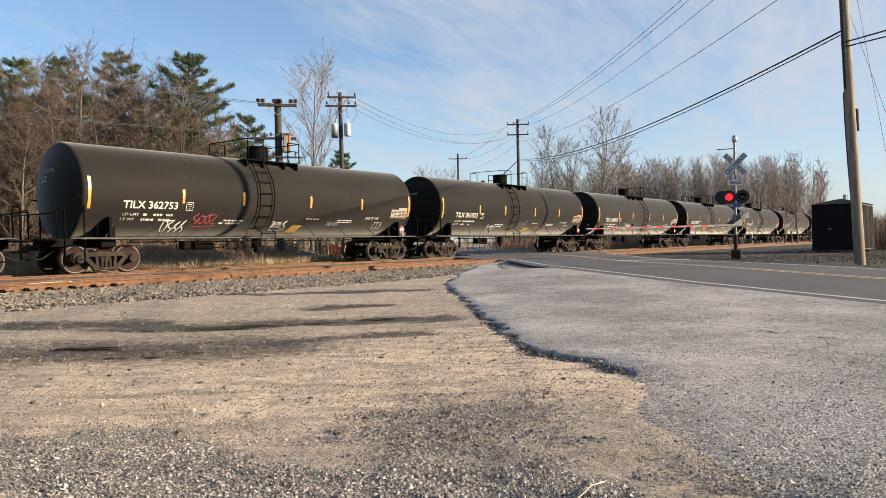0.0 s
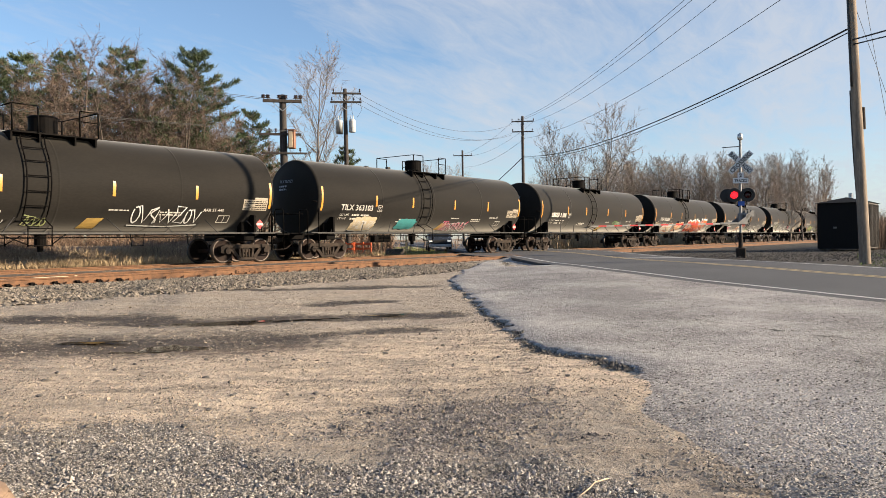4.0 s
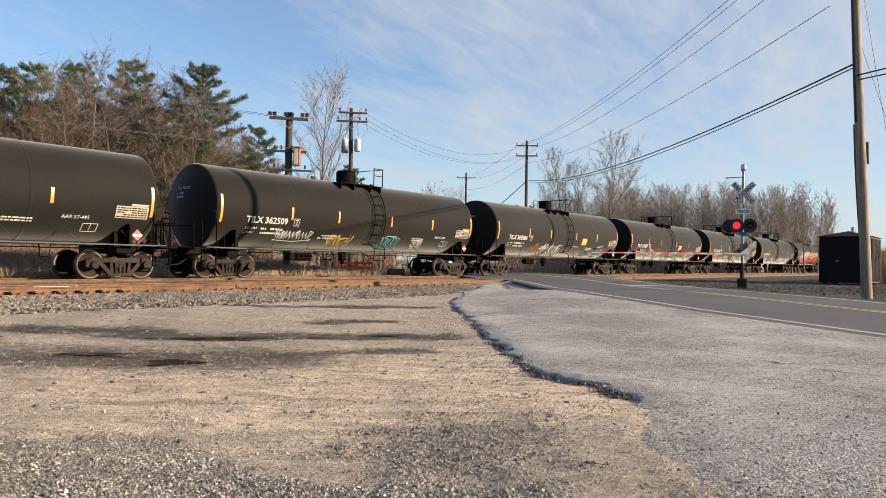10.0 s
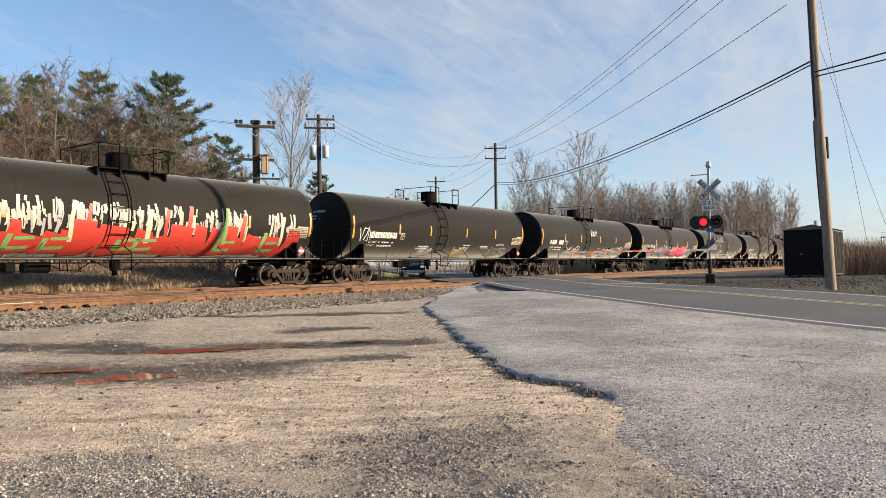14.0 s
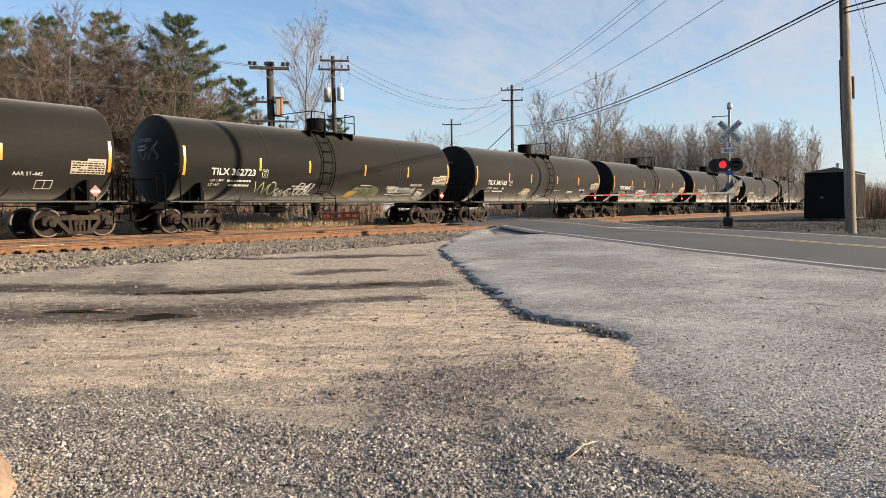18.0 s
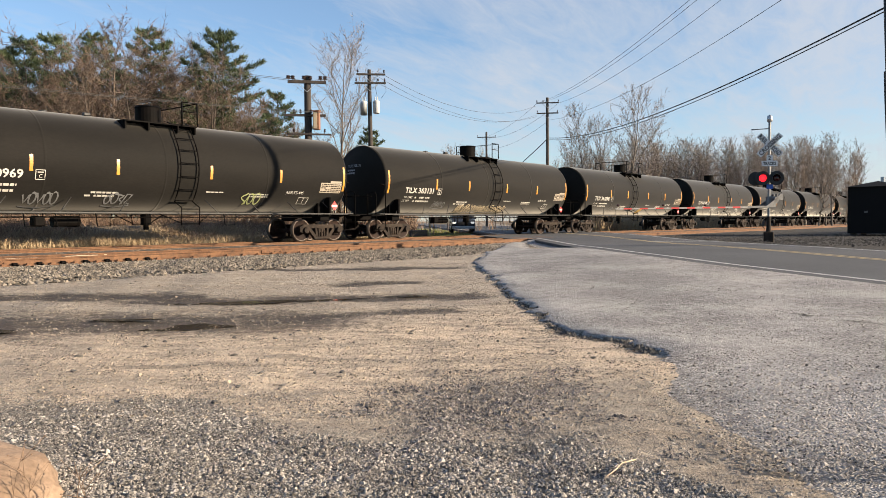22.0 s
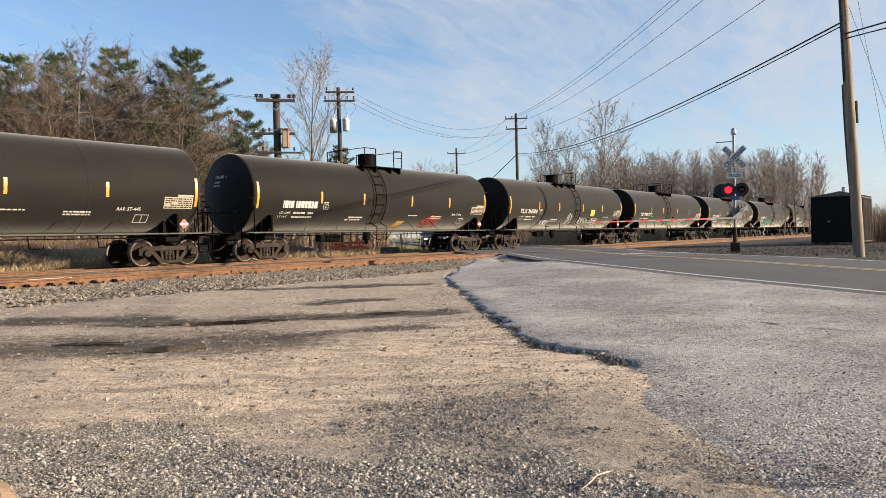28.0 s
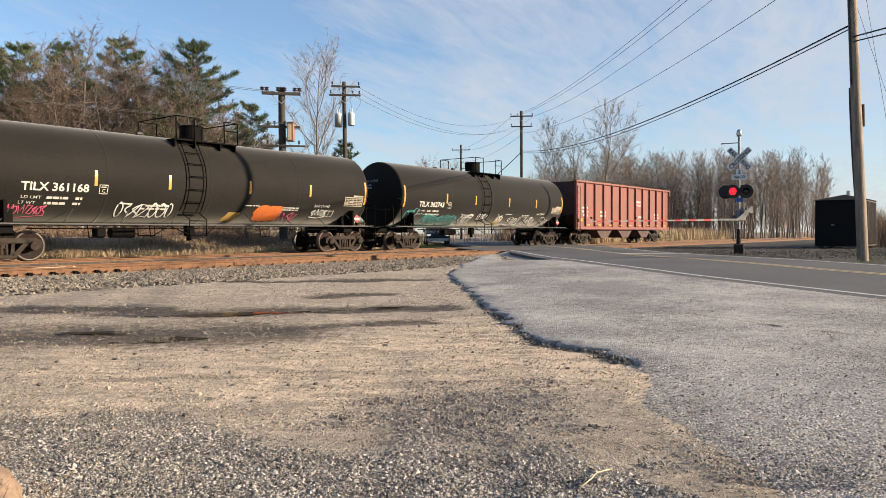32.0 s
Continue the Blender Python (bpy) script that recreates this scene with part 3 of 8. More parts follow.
    grav = att("gravel")
    # soil under thick gravel painted darker, for the shade between the stones
    dirt = mixc(rng(grav, 0.4, 0.9, 0, 0.75), dirt, (0.20, 0.174, 0.145))
    patch = rng(tex(2.1, 6, 0.68, vec=sv), 0.55, 0.68, 0.0, 0.45)
    dens = op("ADD", op("MAXIMUM", grav, patch), 0.03)
    pm1, ps1 = pebbles(40, op("MULTIPLY", dens, 0.85))
    pm2, ps2 = pebbles(85, dens)
    col = mixc(pm2, dirt, mixc(ps2, (0.09, 0.081, 0.074), (0.44, 0.40, 0.35)))
    col = mixc(pm1, col, mixc(ps1, (0.10, 0.092, 0.085), (0.46, 0.43, 0.38)))
    # darker ground right of the road, round the signal and the shed
    col = mixc(rng(att("dark_verge"), 0.2, 0.7, 0, 0.92), col, (0.052, 0.047, 0.041))
    col = mixc(rng(att("litter"), 0.2, 0.9, 0, 0.92), col, mixc(rng(tex(1.3, 6, 0.7), 0.4, 0.65), (0.19, 0.14, 0.095), (0.30, 0.225, 0.145)))
    wet_ = op("ADD", att("wet"), op("ADD", rng(tex(7, 7, 0.75), 0.3, 0.7, -0.5, 0.5), rng(tex(40, 4, 0.7), 0.3, 0.7, -0.3, 0.3)))
    wmask = rng(wet_, 0.18, 0.85)
    col = mixc(op("MULTIPLY", wmask, 0.96), col, (0.155, 0.142, 0.133), "MULTIPLY")
    ln.new(col, b.inputs["Base Color"])
    ln.new(rng(wmask, 0, 1, 0.95, 0.6), b.inputs["Roughness"])
    h1 = op("ADD", op("MULTIPLY", tex(8, 7, 0.68), 3.0), op("MULTIPLY", tex(48, 5, 0.75), 0.9))
    h2 = op("ADD", op("MULTIPLY", pm1, 0.9), op("MULTIPLY", pm2, 0.45))
    bmp = nd.new("ShaderNodeBump")
    bmp.inputs["Strength"].default_value, bmp.inputs["Distance"].default_value = 1.0, 0.022
    ln.new(op("ADD", h1, h2), bmp.inputs["Height"])
    ln.new(bmp.outputs[0], b.inputs["Normal"])
    me.materials.append(m)
    tagged(new("ground", me), "tan dirt lot with loose gravel and wet ruts", "ground", "", "structure")


make_ground()


# puddles lie in the ruts
def puddle(cx, cy, rx, ry, turn, seed):
    bm = bmesh.new()
    rnd = random.Random(seed)
    ring = []
    ph = [rnd.uniform(0, 6.28) for _ in range(4)]
    for k in range(44):
        a = k * math.tau / 44
        r = 1 + 0.22 * math.sin(2 * a + ph[0]) + 0.16 * math.sin(3 * a + ph[1]) + 0.10 * math.sin(5 * a + ph[2]) + 0.07 * math.sin(9 * a + ph[3])
        ring.append(bm.verts.new((rx * r * math.cos(a), ry * r * math.sin(a), 0)))
    bm.faces.new(ring)
    ob = finish("puddle", bm, M["water"])
    ob.matrix_basis = pose(cx, cy, lot_z(cx, cy) + 0.020, 0, 0, turn)
    tagged(ob, "shallow brown puddle in a wheel rut", "puddle", "puddles in the lot", "structure")


puddle(-3.45, 10.85, 0.72, 0.26, 12, 1)
puddle(-2.2, 11.25, 0.55, 0.12, 14, 2)
puddle(-3.35, 8.55, 0.40, 0.30, 20, 3)
puddle(-4.3, 8.9, 0.35, 0.12, 8, 4)
puddle(-5.35, 8.0, 0.28, 0.10, 8, 5)
puddle(-1.0, 12.0, 0.45, 0.07, 16, 6)


# ---- road and old paving ----
ROAD = [(20.0, -8.0), (14.4, 0.0), (11.65, 4.5), (9.15, 8.6), (7.36, 12.4), (5.66, 16.6), (4.46, 21.0), (3.68, 26), (3.2, 31), (2.6, 39), (1.9, 46), (0.2, 62), (-3.0, 92), (-12, 180), (-60, 600)]


def road_offset(d):
    out = []
    for i, p in enumerate(ROAD):
        a, b = Vector(ROAD[max(0, i - 1)]), Vector(ROAD[min(len(ROAD) - 1, i + 1)])
        t = (b - a).normalized()
        out.append((p[0] + t.y * d, p[1] - t.x * d))
    return out


def road_z(x, y):
    w = -(x * SIDE.x + y * SIDE.y)
    z = ground_z(x, y) + 0.02
    return z + (RAIL_Z - 0.012 - z) * smooth01(11, 17.5, w) * (1 - 0.35 * smooth01(27, 60, w))


def refine(pts):
    """Finer steps, the same for every line along the road."""
    out = []
    for (a, b), (c, d) in zip(zip(ROAD, ROAD[1:]), zip(pts, pts[1:])):
        n = min(60, max(1, int(math.hypot(b[0] - a[0], b[1] - a[1]))))
        out += [(c[0] + (d[0] - c[0]) * k / n, c[1] + (d[1] - c[1]) * k / n) for k in range(n)]
    return out + [pts[-1]]


def strip(name, d0, d1, mat, lift, label, thick=0.0, n=1, kind="structure"):
    bm = bmesh.new()
    cols = []
    for k in range(n + 1):
        line = refine(road_offset(d0 + (d1 - d0) * k / n))
        cols.append([bm.verts.new((x, y, road_z(x, y) + lift + 0.03 * math.sin(math.pi * (d0 + (d1 - d0) * k / n) / 8.8))) for x, y in line])
    m = min(len(c) for c in cols)
    for a, b in zip(cols, cols[1:]):
        for i in range(m - 1):
            bm.faces.new((a[i], b[i], b[i + 1], a[i + 1]))
    if thick:
        r = bmesh.ops.extrude_face_region(bm, geom=list(bm.faces))
        bmesh.ops.translate(bm, vec=(0, 0, -thick), verts=[v for v in r["geom"] if isinstance(v, bmesh.types.BMVert)])
    bmesh.ops.recalc_face_normals(bm, faces=bm.faces)
    return tagged(finish(name, bm, mat, smooth=not thick), label, name.replace("_", " "), "", kind)


strip("road", -0.45, 6.75, M["road"], 0.0, "worn grey two-lane asphalt road over the tracks", 0.12, 8)
strip("edge_line", 0.0, 0.12, M["paint_white"], 0.005, "worn white painted edge line")
strip("edge_line", 6.28, 6.40, M["paint_white"], 0.004, "worn white painted edge line")
strip("centre_line", 3.58, 3.70, M["paint_yellow"], 0.004, "worn yellow painted centre line")
strip("centre_line", 3.82, 3.94, M["paint_yellow"], 0.004, "worn yellow painted centre line")


def stop_line():
    bm = bmesh.new()
    u, v = Vector((0.99, 0.1)), Vector((-0.08, 1.0))
    base = Vector((7.1, 29.4))
    q = []
    for a, b in ((0, 0), (2.9, 0), (2.9, 0.5), (0, 0.5)):
        p = base + u * a + v * b
        q.append(bm.verts.new((p.x, p.y, road_z(p.x, p.y) + 0.033)))
    bm.faces.new(q)
    tagged(finish("stop_line", bm, M["paint_white"]), "worn white stop line before the crossing", "stop line", "", "structure")


stop_line()


def paving_z(x, y):
    """Top of the old paving, inside its broken edge."""
    edge = x - paved(x, y)
    xr = float(np.interp(y, [p[1] for p in ROAD], [p[0] for p in ROAD])) - 0.4
    s = (x - edge) / max(0.3, xr - edge)
    z = ground_z(x, y) + 0.024 + 0.014 * noise.noise(Vector((x * 0.9, y * 0.9, 7)))
    return z + (road_z(x, y) + 0.004 - z) * smooth01(0.3, 0.85, s) if s > 0.4 else z


def make_apron():
    """The old paving between lot and road: a slab with a broken, crumbling edge."""
    rnd = random.Random(4)
    edge = []
    for a, b in zip(EDGE, EDGE[1:]):
        n = max(1, int(math.hypot(b[0] - a[0], b[1] - a[1]) / 0.07)) if a[1] < 20 else max(1, int(math.hypot(b[0] - a[0], b[1] - a[1]) / 0.3))
        for k in range(n):
            t = k / n
            x, y = a[0] + (b[0] - a[0]) * t, a[1] + (b[1] - a[1]) * t
            j = 0.16 * noise.noise(Vector((x * 2.3, y * 2.3, 1))) + 0.12 * noise.noise(Vector((x * 7, y * 7, 2))) + 0.07 * noise.noise(Vector((x * 15, y * 15, 6))) + rnd.uniform(-0.03, 0.03)
            edge.append((x + j, y))
    edge.append(EDGE[-1])
    bm = bmesh.new()
    steps = [0, 0.02, 0.06, 0.12, 0.2, 0.3, 0.4, 0.55, 0.7, 0.85, 1.0]
    rows = []
    for x, y in edge:
        # the far side of the slab lies under the edge of the road
        xr = np.interp(y, [p[1] for p in ROAD], [p[0] for p in ROAD]) - 0.40 if y > -8 else 19.6
        row = []
        for s in steps:
            px = x + (max(xr, x + 0.3) - x) * s if s > 0.03 else x + (0.05 if s else 0.0)
            thin = smooth01(6.9, 6.1, y)          # near the camera the slab dies away under the gravel
            lip = ((0.004 if s == 0 else 0.022) + 0.024 * (1 - smooth01(0.0, 0.2, s)) * broken(px, y)) * (1 - thin) + (-0.05 + 0.075 * smooth01(0.0, 0.3, s)) * thin
            zz = ground_z(px, y) + lip + 0.014 * noise.noise(Vector((px * 0.9, y * 0.9, 7)))
            if s >= 0.4:
                zz += (road_z(px, y) - zz) * smooth01(0.3, 0.85, s)
            zz -= 0.11 * smooth01(24.0, 26.0, y) * (1 - smooth01(31.0, 31.5, y)) * smooth01(0.25, 0.6, s)
            row.append(bm.verts.new((px, y, zz)))
        rows.append(row)
    for a, b in zip(rows, rows[1:]):
        for i in range(len(steps) - 1):
            bm.faces.new((a[i], b[i], b[i + 1], a[i + 1])).smooth = True
    low = [bm.verts.new((x - 0.03, y, ground_z(x, y) - 0.10)) for x, y in edge]
    for (a, b), (c, d) in zip(zip([r[0] for r in rows], [r[0] for r in rows][1:]), zip(low, low[1:])):
        bm.faces.new((a, c, d, b))
    bmesh.ops.recalc_face_normals(bm, faces=bm.faces)
    tagged(finish("paving", bm, M["asphalt"]), "old grey asphalt paving with a crumbling broken edge", "pavement", "", "structure")


make_apron()


def paving_crack(name, a, b, seed, wide):
    """A jagged crack filled with dirt, broken into short runs."""
    rnd = random.Random(seed)
    bm = bmesh.new()
    a, b = Vector(a), Vector(b)
    n = int((b - a).length / 0.05)
    side = Vector((-(b - a).y, (b - a).x)).normalized()
    prev = None
    for k in range(n + 1):
        p = a.lerp(b, k / n) + side * (0.16 * noise.noise(Vector((k * 0.09, seed, 0))) + 0.06 * noise.noise(Vector((k * 0.35, seed, 3))))
        w = wide * max(0.0, 0.35 + 1.3 * noise.noise(Vector((k * 0.16, seed, 7))) + rnd.uniform(-0.2, 0.3))
        if w < 0.004:
            prev = None
            continue
        z = paving_z(p.x, p.y) + 0.007
        cur = [bm.verts.new((p.x + side.x * w * s, p.y + side.y * w * s, z)) for s in (-1, 1)]
        if prev:
            bm.faces.new((prev[0], prev[1], cur[1], cur[0]))
        prev = cur
    bmesh.ops.recalc_face_normals(bm, faces=bm.faces)
    tagged(finish(name, bm, M["crumb"]), "dark dirt-filled crack across the old paving", "crack", "", "structure")


paving_crack("paving_crack", (3.25, 10.7), (4.55, 8.3), 3, 0.030)
paving_crack("paving_crack", (1.1, 13.2), (3.4, 13.8), 5, 0.018)
paving_crack("paving_crack", (4.2, 8.6), (6.2, 9.6), 8, 0.014)
paving_crack("paving_crack", (2.2, 9.3), (3.3, 10.6), 11, 0.012)


# ---- railway ----
def rail_profile():
    return [(-0.07, -0.18), (0.07, -0.18), (0.07, -0.165), (0.012, -0.145), (0.012, -0.045), (0.036, -0.035), (0.037, -0.005), (0.03, 0.0),
            (-0.03, 0.0), (-0.037, -0.005), (-0.036, -0.035), (-0.012, -0.045), (-0.012, -0.145), (-0.07, -0.165)]


def make_track(name, w, head_mat, label):
    ob = thing(name, label, "railway track", Matrix.Translation(tw(0, w, RAIL_Z)) @ pose(0, 0, 0, 0, 0, TURN), "tracks", "structure")
    for side in (-0.755, 0.755):
        bm = bmesh.new()
        poly_prism(bm, [(side + a, b) for a, b in rail_profile()], -950, 950, "x")
        for f in bm.faces:
            if f.normal.z > 0.9 and f.calc_center_median().z > -0.01:
                f.material_index = 1
        part("rail", bm, [M["rail"], head_mat], ob)
    return ob


near_track = make_track("near_track", NEAR_TRACK, M["rail"], "rust-brown unused railway track on wooden ties")
far_track = make_track("far_track", FAR_TRACK, M["tread"], "railway track on ballast in use by the train")


def make_ballast():
    """Banks of broken stone under the tracks."""
    bm = bmesh.new()
    prof = [(13.7, -0.30), (14.5, -0.22), (17.35, -0.185), (17.7, -0.20), (20.1, -0.20), (20.6, -0.14), (22.2, -0.12), (22.8, -0.085), (25.3, -0.085), (25.8, -0.12), (27.0, -0.6)]
    ss = sorted(set(list(np.arange(-20, 70, 1.0)) + list(np.arange(-960, 961, 40.0))))
    rows = []
    for s in ss:
        rows.append([bm.verts.new(tw(s, w + (0.18 * noise.noise(Vector((s * 0.5, w, 0))) if w < 17 else 0), RAIL_Z + z - (0.10 if k < 2 and s > 24 else 0))) for k, (w, z) in enumerate(prof)])
    for a, b in zip(rows, rows[1:]):
        for i in range(len(prof) - 1):
            bm.faces.new((a[i], a[i + 1], b[i + 1], b[i]))
    bmesh.ops.recalc_face_normals(bm, faces=bm.faces)
    tagged(finish("ballast_bed", bm, M["ballast_bed"]), "bed of grey broken stone under the tracks", "ballast", "", "structure")


M["ballast_bed"] = material("ballast_bed", 0.95, 0.0, (0.105, 0.086, 0.070), (0.058, 0.047, 0.038), 1.2, 0.8, 22, 0.5, 0.9, 22)
make_ballast()
# ---- the train ----
TANK_R, TANK_Z = 1.575, 2.66      # radius and height of the tank's axis over the rail


def wrap(bm, lift=0.006, side=-1):
    """Lay a flat drawing (x along, z up) on the flank of the tank."""
    zs = [v.co.z for v in bm.verts]
    if zs:
        z = math.floor(min(zs) / 0.09) * 0.09
        while z < max(zs):
            bmesh.ops.bisect_plane(bm, geom=list(bm.verts) + list(bm.edges) + list(bm.faces), plane_co=(0, 0, z), plane_no=(0, 0, 1))
            z += 0.09
    for v in bm.verts:
        h = max(-0.98, min(0.98, (v.co.z - TANK_Z) / TANK_R))
        extra = v.co.y
        v.co.y = side * ((TANK_R + lift + extra) * math.sqrt(1 - h * h))
        v.co.z = TANK_Z + (TANK_R + lift + extra) * h
    return bm


def quad(bm, pts, lift=0.0, mat=0):
    f = bm.faces.new([bm.verts.new((x, lift, z)) for x, z in pts])
    f.material_index = mat
    return f


_glyphs = {}


def glyphs(text, size, bold=0.0):
    """The outline of a line of writing in the built-in font, as (vertices, faces), its left end at the origin."""
    key = (text, size, bold)
    if key not in _glyphs:
        cu = bpy.data.curves.new("writing", "FONT")
        cu.body, cu.size, cu.offset, cu.resolution_u = text, size, bold, 2
        tmp = bpy.data.objects.new("writing", cu)
        me = bpy.data.meshes.new_from_object(tmp)
        _glyphs[key] = ([(v.co.x, v.co.y) for v in me.vertices], [tuple(p.vertices) for p in me.polygons])
        bpy.data.meshes.remove(me)
        bpy.data.objects.remove(tmp)
        bpy.data.curves.remove(cu)
    return _glyphs[key]


def write(bm, text, x, z, height, width=None, bold=0.0, lift=0.0, slant=0.0, turn=0.0, mat=0):
    """Writing on the xz plane; width stretches the line to that length."""
    vs, fs = glyphs(text, 1.0, bold)
    if not vs:
        return
    x0, x1 = min(v[0] for v in vs), max(v[0] for v in vs)
    kz = height / 0.7
    kx = width / (x1 - x0) if width else kz
    c, s = math.cos(turn), math.sin(turn)
    made = []
    for u, v in vs:
        px, pz = (u - x0) * kx + slant * v * kz, v * kz
        made.append(bm.verts.new((x + px * c - pz * s, lift, z + px * s + pz * c)))
    for f in fs:
        try:
            bm.faces.new([made[i] for i in f]).material_index = mat
        except ValueError:
            pass


def ribbon(bm, pts, width, lift=0.0, mat=0):
    """A painted stroke."""
    prev = None
    for i, p in enumerate(pts):
        a, b = pts[max(0, i - 1)], pts[min(len(pts) - 1, i + 1)]
        dx, dz = b[0] - a[0], b[1] - a[1]
        ln = math.hypot(dx, dz) or 1
        nx, nz = -dz / ln * width / 2, dx / ln * width / 2
        cur = (bm.verts.new((p[0] + nx, lift, p[1] + nz)), bm.verts.new((p[0] - nx, lift, p[1] - nz)))
        if prev:
            bm.faces.new((prev[0], prev[1], cur[1], cur[0])).material_index = mat
        prev = cur


def scribble(bm, x, z, w, h, seed, width=0.035, lift=0.0, mat=0):
    """A quick looping tag inside a box."""
    rnd = random.Random(seed)
    n = max(3, int(w / h * 2.2))
    pts = []
    for k in range(n):
        cx = x + w * (k + 0.5) / n
        up = h * rnd.uniform(0.65, 1.0)
        mode = rnd.choice("vosz")
        bw = w / n * rnd.uniform(0.7, 1.15)
        if mode == "v":
            pts += [(cx - bw / 2, z + up), (cx, z + h * rnd.uniform(0, 0.15)), (cx + bw / 2, z + up * rnd.uniform(0.7, 1))]
        elif mode == "o":
            pts += [(cx + bw * 0.45 * math.cos(a), z + up * 0.5 + up * 0.45 * math.sin(a)) for a in np.linspace(2.4, 2.4 + 6.0, 11)]
        elif mode == "s":
            pts += [(cx + bw * 0.4 * math.cos(a * 1.6), z + up * (1 - (a / 4.7)) ) for a in np.linspace(0.2, 4.7, 9)]
        else:
            pts += [(cx - bw / 2, z + up), (cx + bw / 2, z + up * 0.95), (cx - bw / 2, z + h * 0.1), (cx + bw / 2, z + h * 0.05)]
    ribbon(bm, pts, width, lift, mat)
    if rnd.random() < 0.6:
        ribbon(bm, [(x, z - 0.05), (x + w * 0.5, z - 0.09), (x + w, z - 0.02)], width * 0.8, lift, mat)


def bars(bm, x, z, w, h, rows, seed, lift=0.0, mat=0):
    """Lines of print too small to read."""
    rnd = random.Random(seed)
    step = h / rows
    for r in range(rows):
        px = x
        while px < x + w:
            ln = rnd.uniform(0.05, 0.18)
            if rnd.random() < 0.85:
                quad(bm, [(px, z + r * step), (min(px + ln, x + w), z + r * step), (min(px + ln, x + w), z + r * step + step * 0.55), (px, z + r * step + step * 0.55)], lift, mat)
            px += ln + 0.03


def make_truck(parent, x):
    tr = bmesh.new()
    box(tr, (0, 0, 0.50), (0.36, 2.1, 0.26), bevel=0.03)
    box(tr, (0, 0, 0.66), (0.42, 0.9, 0.14), bevel=0.02)
    truck = part("truck", tr, M["truck"], parent, "rust-dusted cast steel bogie")
    truck.location = (x, 0, 0)
    for sy in (-1, 1):
        fr = bmesh.new()
        y0, y1 = sy * 0.93, sy * 1.08
        # upper chord, lower chord and columns leave the window and the two side holes open
        poly_prism(fr, [(-1.14, 0.40), (-1.14, 0.60), (-0.95, 0.69), (0.95, 0.69), (1.14, 0.60), (1.14, 0.40), (1.0, 0.36), (0.74, 0.36), (0.70, 0.54), (-0.70, 0.54), (-0.74, 0.36), (-1.0, 0.36)], y0, y1)
        for sx in (-1, 1):
            poly_prism(fr, [(sx * 0.78, 0.56), (sx * 0.60, 0.56), (sx * 0.26, 0.18), (sx * 0.40, 0.14)], y0, y1)
            poly_prism(fr, [(sx * 0.36, 0.56), (sx * 0.27, 0.56), (sx * 0.22, 0.16), (sx * 0.33, 0.16)], y0, y1)
            cyl(fr, (sx * 0.87, sy * 0.98, 0.457), (sx * 0.87, sy * 1.17, 0.457), 0.15, 0.12, 14)
        box(fr, (0, (y0 + y1) / 2, 0.15), (0.82, 0.16, 0.11), bevel=0.02)
        bmesh.ops.recalc_face_normals(fr, faces=fr.faces)
        part("side_frame", fr, M["truck"], truck)
        for k in range(3 if sy < 0 else 1):
            sp = bmesh.new()
            lathe(sp, [(0.2 + 0.027 * j, 0.062 if j % 2 else 0.042) for j in range(12)], "z", 7)
            bmesh.ops.translate(sp, vec=(-0.14 + 0.14 * k if sy < 0 else 0.0, sy * 1.03, 0), verts=sp.verts)
            part("spring", sp, M["truck"], truck)
        for sx in (-1, 1):
            br = bmesh.new()
            box(br, (sx * 0.36, sy * 0.62, 0.40), (0.05, 0.5, 0.14))
            part("brake_beam", br, M["black"], truck)
    for sx in (-1, 1):
        ax = bmesh.new()
        cyl(ax, (sx * 0.87, -1.05, 0.457), (sx * 0.87, 1.05, 0.457), 0.08, seg=12)
        part("axle", ax, M["wheel"], truck)
        for sy in (-1, 1):
            wh = bmesh.new()
            lathe(wh, [(0.0, 0.16), (0.02, 0.38), (0.0, 0.40), (0.0, 0.457), (0.10, 0.462), (0.115, 0.488), (0.135, 0.485), (0.14, 0.40), (0.09, 0.36), (0.10, 0.14)], "y", 22)
            for f in wh.faces:
                if math.hypot(f.calc_center_median().x, f.calc_center_median().z) > 0.40:
                    f.material_index = 1
            for v in wh.verts:
                v.co = Vector((sx * 0.87 + v.co.x, sy * (0.825 - v.co.y), 0.457 + v.co.z))
            bmesh.ops.recalc_face_normals(wh, faces=wh.faces)
            part("wheel", wh, [M["wheel"], M["tread"]], truck)
    return truck


def make_coupler(parent, sx):
    cp = bmesh.new()
    box(cp, (sx * 8.6, 0, 0.84), (0.7, 0.16, 0.18), bevel=0.02)
    box(cp, (sx * 8.93, 0.06, 0.84), (0.24, 0.30, 0.30), bevel=0.05)
    pipe(cp, [(sx * 8.2, -0.35, 0.75), (sx * 8.6, -0.36, 0.5), (sx * 9.0, -0.3, 0.45)], 0.025)
    part("coupler", cp, M["truck"], parent)


